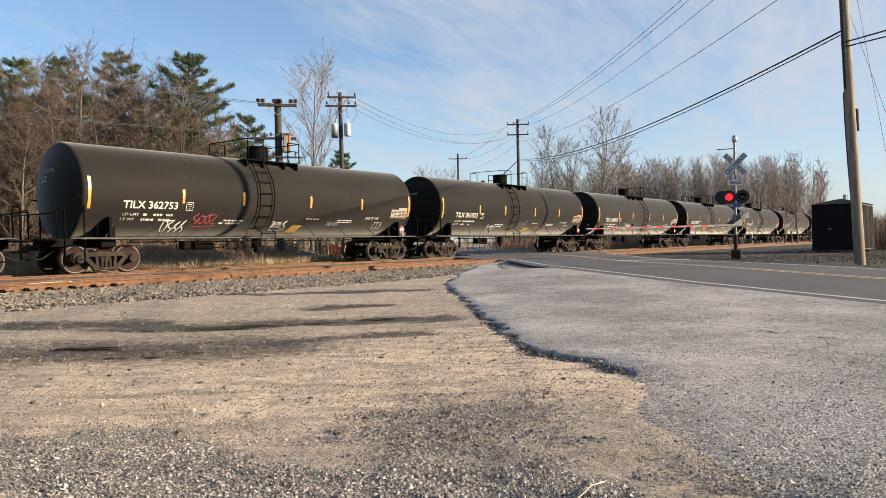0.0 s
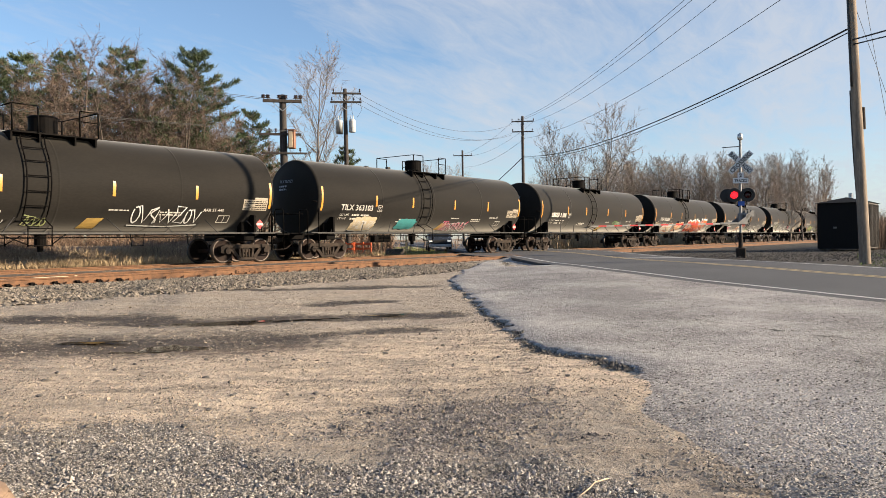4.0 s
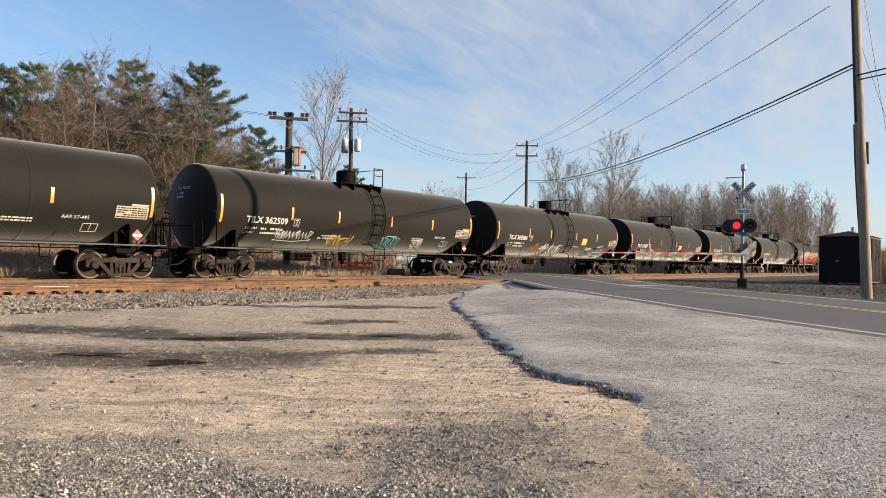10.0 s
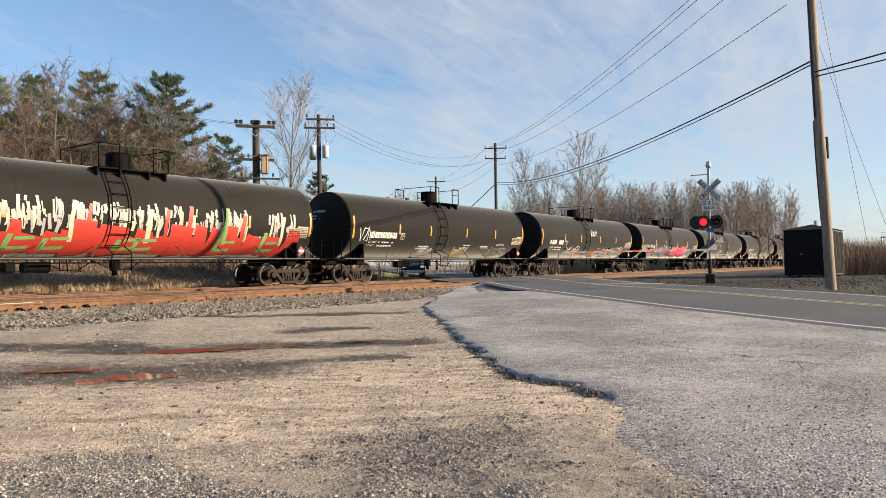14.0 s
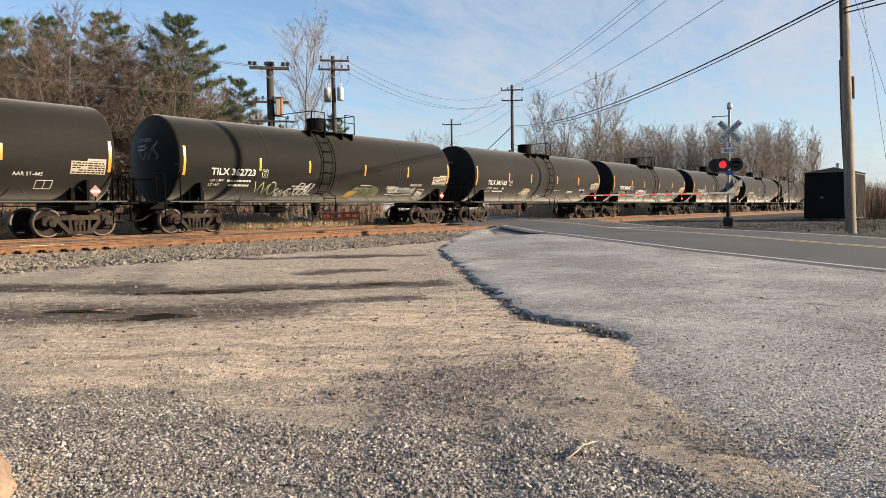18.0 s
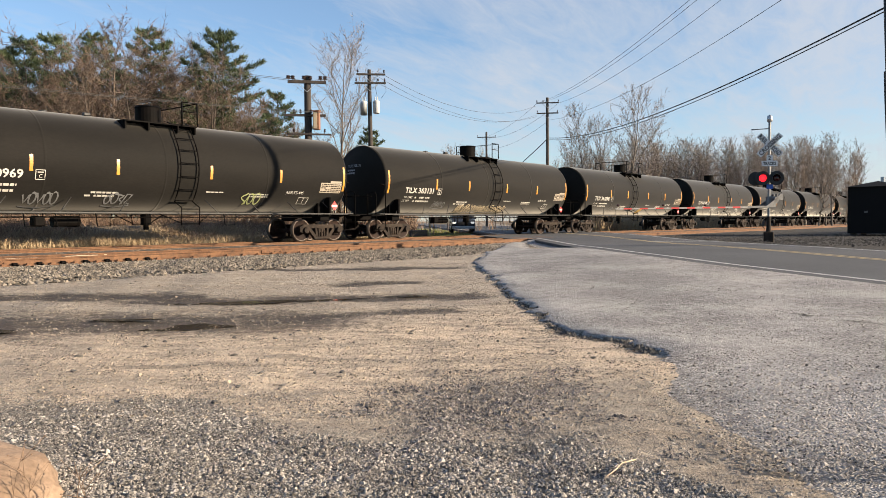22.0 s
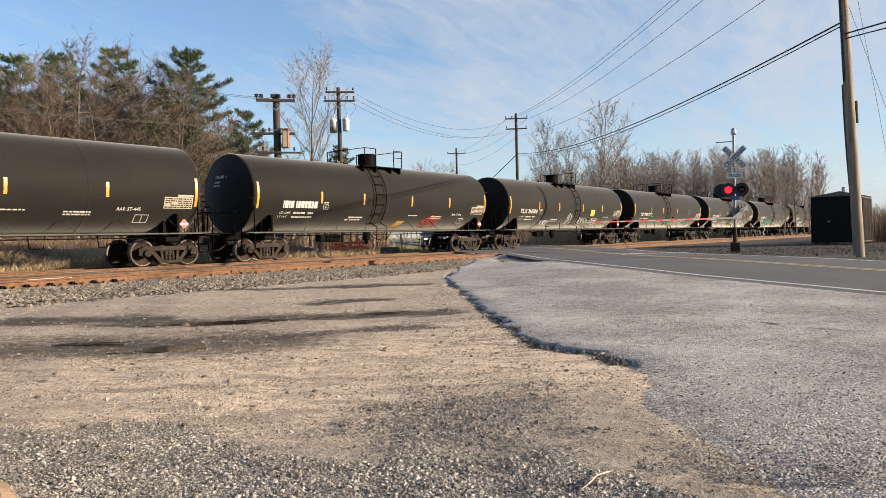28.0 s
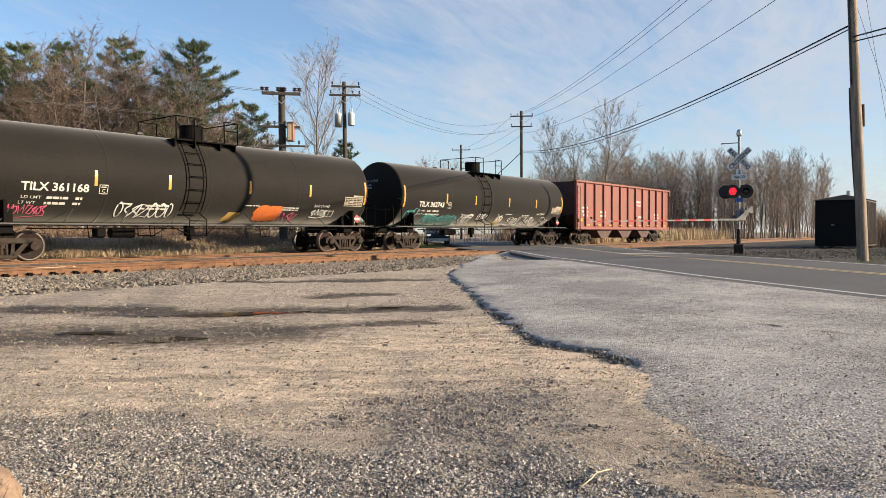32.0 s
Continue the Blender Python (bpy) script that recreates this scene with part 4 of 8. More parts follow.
def make_tank_car():
    car = thing("tank_car", "black railway tank car with yellow reflective stripes", "tank car", None, "train of tank cars")
    bm = bmesh.new()
    prof = []
    # shallow dished end with a tight knuckle
    for k in range(6):
        prof.append((-8.17 + 0.27 * (k / 5) ** 2, max(0.02, (TANK_R - 0.09) * k / 5)))
    for k in range(1, 5):
        a = k / 4 * math.pi / 2
        prof.append((-7.90 + 0.09 * (1 - math.cos(a)), TANK_R - 0.09 + 0.09 * math.sin(a)))
    seams = [(-4.0, 0), (-0.2, 0), (3.9, 0)]
    for x, _ in seams:
        prof += [(x - 0.06, TANK_R), (x - 0.03, TANK_R), (x - 0.015, TANK_R + 0.006), (x + 0.015, TANK_R + 0.006), (x + 0.03, TANK_R), (x + 0.06, TANK_R)]
    prof.insert(10, (-7.76, TANK_R))
    prof.append((7.76, TANK_R))
    prof += [(-p, r) for p, r in prof[:10][::-1]]
    lathe(bm, prof, "x", 52)
    for v in bm.verts:
        v.co.z += TANK_Z
    part("tank", bm, M["tank"], car, "satin black tank shell")
    # reflective stripes and marks on the flank
    for sy in (-1,):
        for x, z0, z1, wd in ((-7.68, 2.05, 3.05, 0.10), (-4.38, 2.30, 2.78, 0.10), (-1.83, 2.30, 2.78, 0.10), (1.5, 2.29, 2.76, 0.10), (4.5, 2.29, 2.76, 0.10), (7.72, 2.05, 3.03, 0.10)):
            b = bmesh.new()
            quad(b, [(x - wd / 2, z0), (x + wd / 2, z0), (x + wd / 2, z1), (x - wd / 2, z1)])
            wrap(b, 0.006, sy)
            part("reflective_stripe", b, M["yellow"], car)
        b = bmesh.new()
        quad(b, [(0.60, 1.28), (1.16, 1.28), (1.34, 1.60), (0.80, 1.60)])
        wrap(b, 0.006, sy)
        part("yellow_panel", b, M["faded_yellow"], car, "slanted yellow stencil patch")
        b = bmesh.new()
        quad(b, [(6.5, 1.97), (7.6, 1.97), (7.6, 2.36), (6.5, 2.36)], 0.0, 0)
        quad(b, [(7.0, 2.37), (7.6, 2.37), (7.6, 2.44), (7.0, 2.44)], 0.0, 0)
        bars(b, 6.54, 2.0, 1.02, 0.35, 5, 11, 0.004, 1)
        wrap(b, 0.006, sy)
        part("data_panel", b, [M["cream"], M["truck"]], car, "faded cream data decal with fine print")
        b = bmesh.new()
        write(b, "AAR ST-445", 4.85, 1.88, 0.11, 0.85, 0.004)
        part("stencil", wrap(b, 0.006, sy), M["white"], car, "small white stencilled mark")
        b = bmesh.new()
        for r in ((5.55, 1.50, 6.05, 1.52), (5.55, 1.74, 6.05, 1.76), (5.55, 1.50, 5.57, 1.76), (6.03, 1.50, 6.05, 1.76), (5.80, 1.50, 5.82, 1.76)):
            quad(b, [(r[0], r[1]), (r[2], r[1]), (r[2], r[3]), (r[0], r[3])])
        part("frame_mark", wrap(b, 0.006, sy), M["white"], car, "white outlined box mark")
        for bx, bz, bw, bh, rows, sd in ((3.2, 1.72, 0.85, 0.16, 2, 21), (-2.75, 1.62, 1.05, 0.2, 2, 22), (1.2, 1.84, 0.9, 0.07, 1, 23)):
            b = bmesh.new()
            bars(b, bx, bz, bw, bh, rows, sd)
            part("fine_print", wrap(b, 0.006, sy), M["white"], car, "lines of fine white print")
        b = bmesh.new()
        for r in ((-4.26, 2.06, -3.98, 2.08), (-4.26, 2.33, -3.98, 2.35), (-4.26, 2.06, -4.24, 2.35), (-4.0, 2.06, -3.98, 2.35)):
            quad(b, [(r[0], r[1]), (r[2], r[1]), (r[2], r[3]), (r[0], r[3])])
        write(b, "C", -4.16, 2.11, 0.11)
        quad(b, [(-4.2, 2.26), (-4.04, 2.26), (-4.04, 2.29), (-4.2, 2.29)])
        part("class_mark", wrap(b, 0.006, sy), M["white"], car, "boxed white letter mark")
        # placard
        b = bmesh.new()
        c = (7.24, 1.44)
        quad(b, [(c[0] - 0.19, c[1]), (c[0], c[1] - 0.19), (c[0] + 0.19, c[1]), (c[0], c[1] + 0.19)], 0, 0)
        quad(b, [(c[0] - 0.15, c[1] - 0.04), (c[0] + 0.15, c[1] - 0.04), (c[0] + 0.15, c[1] + 0.04), (c[0] - 0.15, c[1] + 0.04)], 0.003, 1)
        for v in b.verts:
            v.co.y = sy * (1.50 + v.co.y)
        part("placard", b, [M["red"], M["white"]], car, "red and white diamond placard")
        b = bmesh.new()
        pipe(b, [(7.24, sy * 1.49, 1.30), (7.24, sy * 1.49, 1.13)], 0.018)
        part("placard_post", b, M["black"], car)
    for sy in (-1, 1):
        # walkway rail along the sill
        b = bmesh.new()
        box(b, (0, sy * 1.52, 1.115), (15.9, 0.035, 0.045))
        for k in range(9):
            x = -7.2 + 1.8 * k
            if k not in (4,):
                pipe(b, [(x, sy * 1.50, 1.11), (x - 0.42 * (1 if k < 4 else -1) * -1, sy * 1.30, 1.58)], 0.018)
        part("side_rail", b, M["grey_rail"], car, "grey steel rail along the tank's foot")
        # ladder up the flank
        b = bmesh.new()
        rungs = []
        for lx in (-1.16, -0.48):
            pts = [(lx, sy * 1.62, 0.72), (lx, sy * 1.66, 1.3)]
            for a in np.linspace(-0.75, 1.30, 15):
                pts.append((lx + 0.25 * smooth01(0.6, 1.3, a), sy * (TANK_R + 0.10) * math.cos(a), TANK_Z + (TANK_R + 0.10) * math.sin(a)))
            pipe(b, pts, 0.022)
        for a in np.linspace(-1.0, 1.15, 9):
            z = TANK_Z + (TANK_R + 0.1) * math.sin(a)
            y = (TANK_R + 0.10) * math.cos(a) if a > -0.75 else 1.63
            sh = 0.25 * smooth01(0.6, 1.3, a)
            rungs.append(((-1.16 + sh, sy * y, z), (-0.48 + sh, sy * y, z)))
        rungs.append(((-1.16, sy * 1.62, 0.75), (-0.48, sy * 1.62, 0.75)))
        pipe(b, [(-1.9, sy * 1.5, 1.1), (-1.16, sy * 1.62, 0.78)], 0.018)
        pipe(b, [(0.0, sy * 1.5, 1.1), (-0.48, sy * 1.62, 0.78)], 0.018)
        ladder = part("ladder", b, M["black"], car)
        for p0, p1 in rungs:
            b = bmesh.new()
            pipe(b, [p0, p1], 0.018, 5)
            part("rung", b, M["black"], ladder)
        # tank saddles by the bogies
        for sx in (-1, 1):
            b = bmesh.new()
            box(b, (sx * 7.0, sy * 1.24, 1.45), (0.10, 0.56, 0.68), None, 0.012)
            part("saddle", b, M["black"], car)
            b = bmesh.new()
            box(b, (sx * 7.62, sy * 1.36, 1.125), (1.30, 0.34, 0.04), None, 0.006)
            part("end_step", b, M["grey_rail"], car, "worn grey steel step along the car's end")
            b = bmesh.new()
            x1 = sx * 7.82
            pipe(b, [(x1, sy * 1.47, 0.45), (x1, sy * 1.47, 2.22), (x1 + sx * 0.04, sy * 1.47, 2.36), (x1 + sx * 0.14, sy * 1.46, 2.42), (x1 + sx * 0.30, sy * 1.40, 2.43)], 0.026)
            part("hand_rail", b, M["black"], car, "tall hooked black grab iron")
            b = bmesh.new()
            x1 = sx * 8.42
            pipe(b, [(x1, sy * 1.46, 0.45), (x1, sy * 1.46, 1.98), (x1, sy * 1.40, 2.06), (x1, sy * 1.0, 2.06), (x1, sy * 0.95, 1.98), (x1, sy * 0.95, 1.08)], 0.026)
            part("hand_rail", b, M["black"], car, "black end handrail")
            b = bmesh.new()
            pipe(b, [(sx * 7.82, sy * 1.47, 0.46), (sx * 8.42, sy * 1.46, 0.46)], 0.022)
            part("stirrup_step", b, M["black"], car)
    # sill and running gear under the tank
    for sx in (-1, 1):
        b = bmesh.new()
        box(b, (sx * 7.55, 0, 0.98), (2.0, 0.75, 0.32), bevel=0.02)
        box(b, (sx * 6.93, 0, 0.95), (0.5, 2.5, 0.24), bevel=0.02)
        for sy in (-1, 1):
            poly_prism(b, [(sx * 6.65, 1.05), (sx * 7.25, 1.05), (sx * 7.25, 1.55), (sx * 6.65, 1.55)], sy * 0.9, sy * 1.15)
        part("stub_sill", b, M["black"], car)
        b = bmesh.new()
        box(b, (sx * 8.40, 0, 1.07), (0.62, 2.95, 0.05))
        for k in range(3):
            pipe(b, [(sx * 8.66, -1.45, 1.25 + 0.32 * k), (sx * 8.66, 1.45, 1.25 + 0.32 * k)] if k == 2 else [(sx * 8.68, -1.45, 1.04), (sx * 8.68, 1.45, 1.04)], 0.022)
        part("end_platform", b, M["black"], car)
        make_coupler(car, sx)
        make_truck(car, sx * 6.93)
    b = bmesh.new()
    pipe(b, [(-6.3, -1.2, 0.98), (6.3, -1.2, 0.98)], 0.022)
    part("train_line_pipe", b, M["black"], car)
    for x, wd in ((-4.5, 0.55), (-3.6, 0.7), (-2.4, 0.5), (2.2, 0.5), (4.3, 0.35)):
        b = bmesh.new()
        pipe(b, [(x, -1.2, 1.1), (x + 0.05, -1.2, 0.70), (x + wd - 0.05, -1.2, 0.70), (x + wd, -1.2, 1.1)], 0.02)
        part("pipe_hanger", b, M["black"], car)
    b = bmesh.new()
    cyl(b, (-3.5, -0.7, 0.85), (-2.7, -0.7, 0.85), 0.17, seg=14)
    box(b, (-4.05, -1.05, 0.86), (0.3, 0.35, 0.3), bevel=0.03)
    part("brake_reservoir", b, M["black"], car)
    b = bmesh.new()
    cyl(b, (-0.1, 0, 0.72), (-0.1, 0, 1.15), 0.18, seg=14)
    cyl(b, (-0.1, 0, 0.55), (-0.1, 0, 0.74), 0.09, seg=12)
    part("bottom_outlet", b, M["black"], car)
    # manway housing, platform and railing on top
    b = bmesh.new()
    top = TANK_Z + TANK_R
    cyl(b, (0.05, 0, top - 0.1), (0.05, 0, top + 0.50), 0.42, seg=24)
    cyl(b, (0.05, 0, top + 0.50), (0.05, 0, top + 0.55), 0.45, 0.40, seg=24)
    part("valve_housing", b, M["black"], car, "round black valve housing on top")
    b = bmesh.new()
    for sy in (-1, 1):
        box(b, (-0.1, sy * 0.92, top - 0.14), (2.6, 0.5, 0.04))
        for x in (-1.35, -0.55, 0.5, 1.15):
            box(b, (x, sy * 0.85, top - 0.28), (0.05, 0.6, 0.24))
    part("top_platform", b, M["black"], car)
    def bar(name, pts, r):
        q = bmesh.new()
        pipe(q, pts, r)
        part(name, q, M["black"], car)

    for sy in (-1, 1):
        for x in (-1.35, -0.62, 0.62, 1.2):
            bar("railing_post", [(x, sy * 1.2, top - 0.14), (x, sy * 1.2, top + 0.66)], 0.024)
        for z in (0.34, 0.66):
            bar("railing_bar", [(0.62, sy * 1.2, top + z), (1.2, sy * 1.2, top + z)], 0.018)
        bar("railing_bar", [(-1.35, sy * 1.2, top + 0.66), (-0.62, sy * 1.2, top + 0.66)], 0.018)
    for x in (-1.35, 1.2):
        bar("railing_bar", [(x, -1.2, top + 0.66), (x, 1.2, top + 0.66)], 0.018)
    b = bmesh.new()
    box(b, (-2.2, -0.3, top + 0.02), (0.22, 0.16, 0.1), bevel=0.02)
    part("top_fitting", b, M["grey_rail"], car)
    b = bmesh.new()
    cyl(b, (-3.4, 0.0, top - 0.02), (-3.4, 0, top + 0.05), 0.12, seg=12)
    part("top_fitting", b, M["grey_rail"], car)
    return car


def on_end(bm, y0, lift):
    """Lay a flat drawing (x to the right, z up) on the leading end of the tank."""
    for v in bm.verts:
        yy, zz = y0 - v.co.x, v.co.z
        rr = min(0.98, math.hypot(yy, zz - TANK_Z) / TANK_R)
        v.co = Vector((-8.17 + 0.27 * (rr / 0.943) ** 2 - lift, yy, zz))
    return bm


M["grey_rail"] = material("worn_grey_steel", 0.6, 0.1, (0.028, 0.026, 0.024), (0.014, 0.012, 0.011), 3, 0.7, 40, 0.2)
M["stencil_dim"] = material("dirty_stencil_paint", 0.7, 0.0, (0.34, 0.36, 0.40), (0.2, 0.2, 0.22), 5, 0.6, 60, 0.1)

PAINT = {
    "w": (0.60, 0.59, 0.56), "r": (0.42, 0.035, 0.022), "o": (0.52, 0.13, 0.03), "p": (0.60, 0.11, 0.19), "c": (0.06, 0.27, 0.27),
    "g": (0.17, 0.30, 0.10), "l": (0.31, 0.34, 0.15), "y": (0.56, 0.36, 0.06), "k": (0.012, 0.012, 0.012), "v": (0.26, 0.19, 0.38), "b": (0.06, 0.16, 0.42),
    "s": (0.17, 0.17, 0.17), "n": (0.42, 0.16, 0.06), "m": (0.26, 0.05, 0.05), "t": (0.55, 0.45, 0.30), "i": (0.42, 0.54, 0.38), "e": (0.30, 0.29, 0.27)}
for _k, _c in PAINT.items():
    M["spray_" + _k] = material("spray_paint_" + _k, 0.55, 0.0, _c, tuple(v * 0.72 for v in _c), 3.0, 0.6, 30, 0.12)


def spray(car, items, seed):
    """Graffiti: T a looping tag, P block letters with an outline, B a soft filled patch, W a plain written tag, U puffy letters."""
    for k, it in enumerate(items):
        kind, x, z, w, h, cols = it[:6]
        b = bmesh.new()
        mats = [M["spray_" + c] for c in cols]
        if kind == "T":
            scribble(b, x, z, w, h, seed * 17 + k, 0.045 if h > 0.3 else 0.03)
            if len(cols) > 1:
                scribble(b, x + 0.03, z - 0.02, w, h, seed * 17 + k + 5, 0.03, 0.003, 1)
        elif kind == "W":
            write(b, it[6], x, z, h, w, 0.012, 0.0, 0.12)
        elif kind == "Q":
            quad(b, [(x, z), (x + w, z), (x + w, z + h), (x, z + h)])
        elif kind == "M":
            # a mural over the whole flank: silver streaks above, ragged red below with green letter forms
            rnd = random.Random(seed)
            k_ = 0
            while k_ < 230:
                dx = x + w * rnd.random()
                if noise.noise(Vector((dx * 0.9, 2.0, seed))) < -0.22:
                    k_ += 1
                    continue
                zt = z + h * rnd.uniform(0.62, 1.0)
                zl = zt - rnd.uniform(0.15, 0.75)
                ribbon(b, [(dx, zt), (dx + rnd.uniform(-0.03, 0.05), (zt + zl) / 2), (dx + rnd.uniform(-0.05, 0.08), max(z + 0.5, zl))], rnd.uniform(0.03, 0.13), 0.0005 * (k_ % 5), 1 if rnd.random() < 0.72 else 3)
                k_ += 1
            for j in range(26):
                x0 = x + w * (j + rnd.uniform(-0.3, 0.3)) / 26
                wd = w / 26 * rnd.uniform(1.0, 2.0)
                zb, zt = z + rnd.uniform(0, 0.12), z + h * rnd.uniform(0.36, 0.68)
                quad(b, [(x0, zb), (x0 + wd, zb + 0.05), (x0 + wd * rnd.uniform(0.7, 1.1), zt - rnd.uniform(0, 0.2)), (x0 + wd * rnd.uniform(-0.1, 0.3), zt)], 0.003 + 0.0004 * (j % 4), 0)
            for j, (u, c) in enumerate(((0.015, 0), (0.30, 3), (0.34, 0), (0.50, 3), (0.55, 0), (0.62, 0), (0.74, 2), (0.80, 0), (0.95, 3))):
                dx = x + w * u
                ribbon(b, [(dx + 0.1, z + h * 0.25), (dx + 0.03, z + h * 0.6), (dx + 0.12, z + h * rnd.uniform(0.85, 1.0))], rnd.uniform(0.10, 0.2), 0.006, c)
            for u, hh in ((0.16, 0.26), (0.24, 0.20), (0.42, 0.2), (0.47, 0.24), (0.72, 0.5), (0.88, 0.42)):
                dx, zz = x + w * u, z + 0.18
                quad(b, [(dx, zz), (dx + 0.75, zz + 0.04), (dx + 0.80, zz + 0.14), (dx + 0.02, zz + 0.10)], 0.007, 2)
                quad(b, [(dx, zz), (dx + 0.16, zz), (dx + 0.26, zz + h * hh), (dx + 0.08, zz + h * hh)], 0.007, 2)
                quad(b, [(dx + 0.3, zz + 0.3), (dx + 0.9, zz + 0.32), (dx + 0.86, zz + 0.42), (dx + 0.3, zz + 0.40)], 0.007, 2)
        elif kind == "H":
            scribble(b, x, z, w, h, seed * 17 + k, 0.035)
            on_end(b, 0.0, 0.010)
            part("graffiti", b, mats, car, "spray-painted graffiti on the tank end")
            continue
        elif kind == "U":
            # puffy letters: swollen overlapping bodies with a dark rim and short inner strokes
            rnd = random.Random(seed + 7 * k)
            n = it[6]
            bodies = []
            for j in range(n):
                cx, cz = x + w * (j + 0.5) / n, z + h / 2 + rnd.uniform(-0.07, 0.07) * h
                rx, rz = w / n * rnd.uniform(0.58, 0.70), h * rnd.uniform(0.42, 0.54)
                ph, lean_ = rnd.uniform(0, 6.28), rnd.uniform(-0.15, 0.3)
                ring = []
                for q in range(26):
                    a = q * math.tau / 26
                    r_ = 0.80 / max(abs(math.cos(a)), abs(math.sin(a))) ** 0.55 * (1 + 0.10 * math.sin(3 * a + ph) + 0.06 * math.sin(5 * a + 2 * ph))
                    ring.append((rx * r_ * math.cos(a) + lean_ * rz * r_ * math.sin(a), rz * r_ * math.sin(a)))
                bodies.append((cx, cz, rx, rz, ring))
            rim = 0.05
            for j, (cx, cz, rx, rz, ring) in enumerate(bodies):
                quad(b, [(cx + u * (1 + rim / rx), cz + v * (1 + rim / rz)) for u, v in ring], 0.0010 * j, 0)
                quad(b, [(cx + u, cz + v) for u, v in ring], 0.0010 * j + 0.0005, 1)
                quad(b, [(cx + u * 0.72, cz + v * 0.55 - rz * 0.22) for u, v in ring], 0.0010 * j + 0.0007, len(cols) - 1)
                ribbon(b, [(cx - rx * 0.15, cz + rz * 0.35), (cx + rx * rnd.uniform(-0.2, 0.2), cz), (cx + rx * rnd.uniform(-0.1, 0.25), cz - rz * 0.35)], 0.05, 0.0010 * j + 0.0009, 0)
                ribbon(b, [(cx + rx * 0.1, cz + rz * 0.3), (cx + rx * 0.35, cz + rz * 0.22)], 0.045, 0.0010 * j + 0.0009, 0)
        elif kind == "B":
            rnd = random.Random(seed + k)
            pts = []
            for j in range(28):
                a = j * math.tau / 28
                c, s = math.cos(a), math.sin(a)
                r = 0.5 / max(abs(c), abs(s)) ** 0.75 * rnd.uniform(0.86, 1.04)
                pts.append((x + w / 2 + w * r * c, z + h / 2 + h * r * s))
            quad(b, pts)
        else:
            letters = it[6]
            n = len(letters)
            rnd = random.Random(seed * 3 + k)
            for j, ch in enumerate(letters):
                lw = w / n * 1.12
                lx, lz, lh = x + w / n * j, z + rnd.uniform(-0.04, 0.06) * h, h * rnd.uniform(0.9, 1.05)
                tilt = rnd.uniform(-0.12, 0.12)
                write(b, ch, lx - lw * 0.05, lz - h * 0.05, lh * 1.12, lw * 1.1, 0.11, 0.0, 0.0, tilt, 0)
                write(b, ch, lx, lz, lh, lw, 0.055, 0.004, 0.0, tilt, 1 + j % (len(cols) - 1))
                if len(cols) > 2:
                    write(b, ch, lx + lw * 0.1, lz + lh * 0.12, lh * 0.72, lw * 0.8, -0.005, 0.008, 0.0, tilt, 1 + (j + 1) % (len(cols) - 1))
        wrap(b, 0.006 + 0.0035 * k)
        part("graffiti", b, mats, car, "spray-painted graffiti")


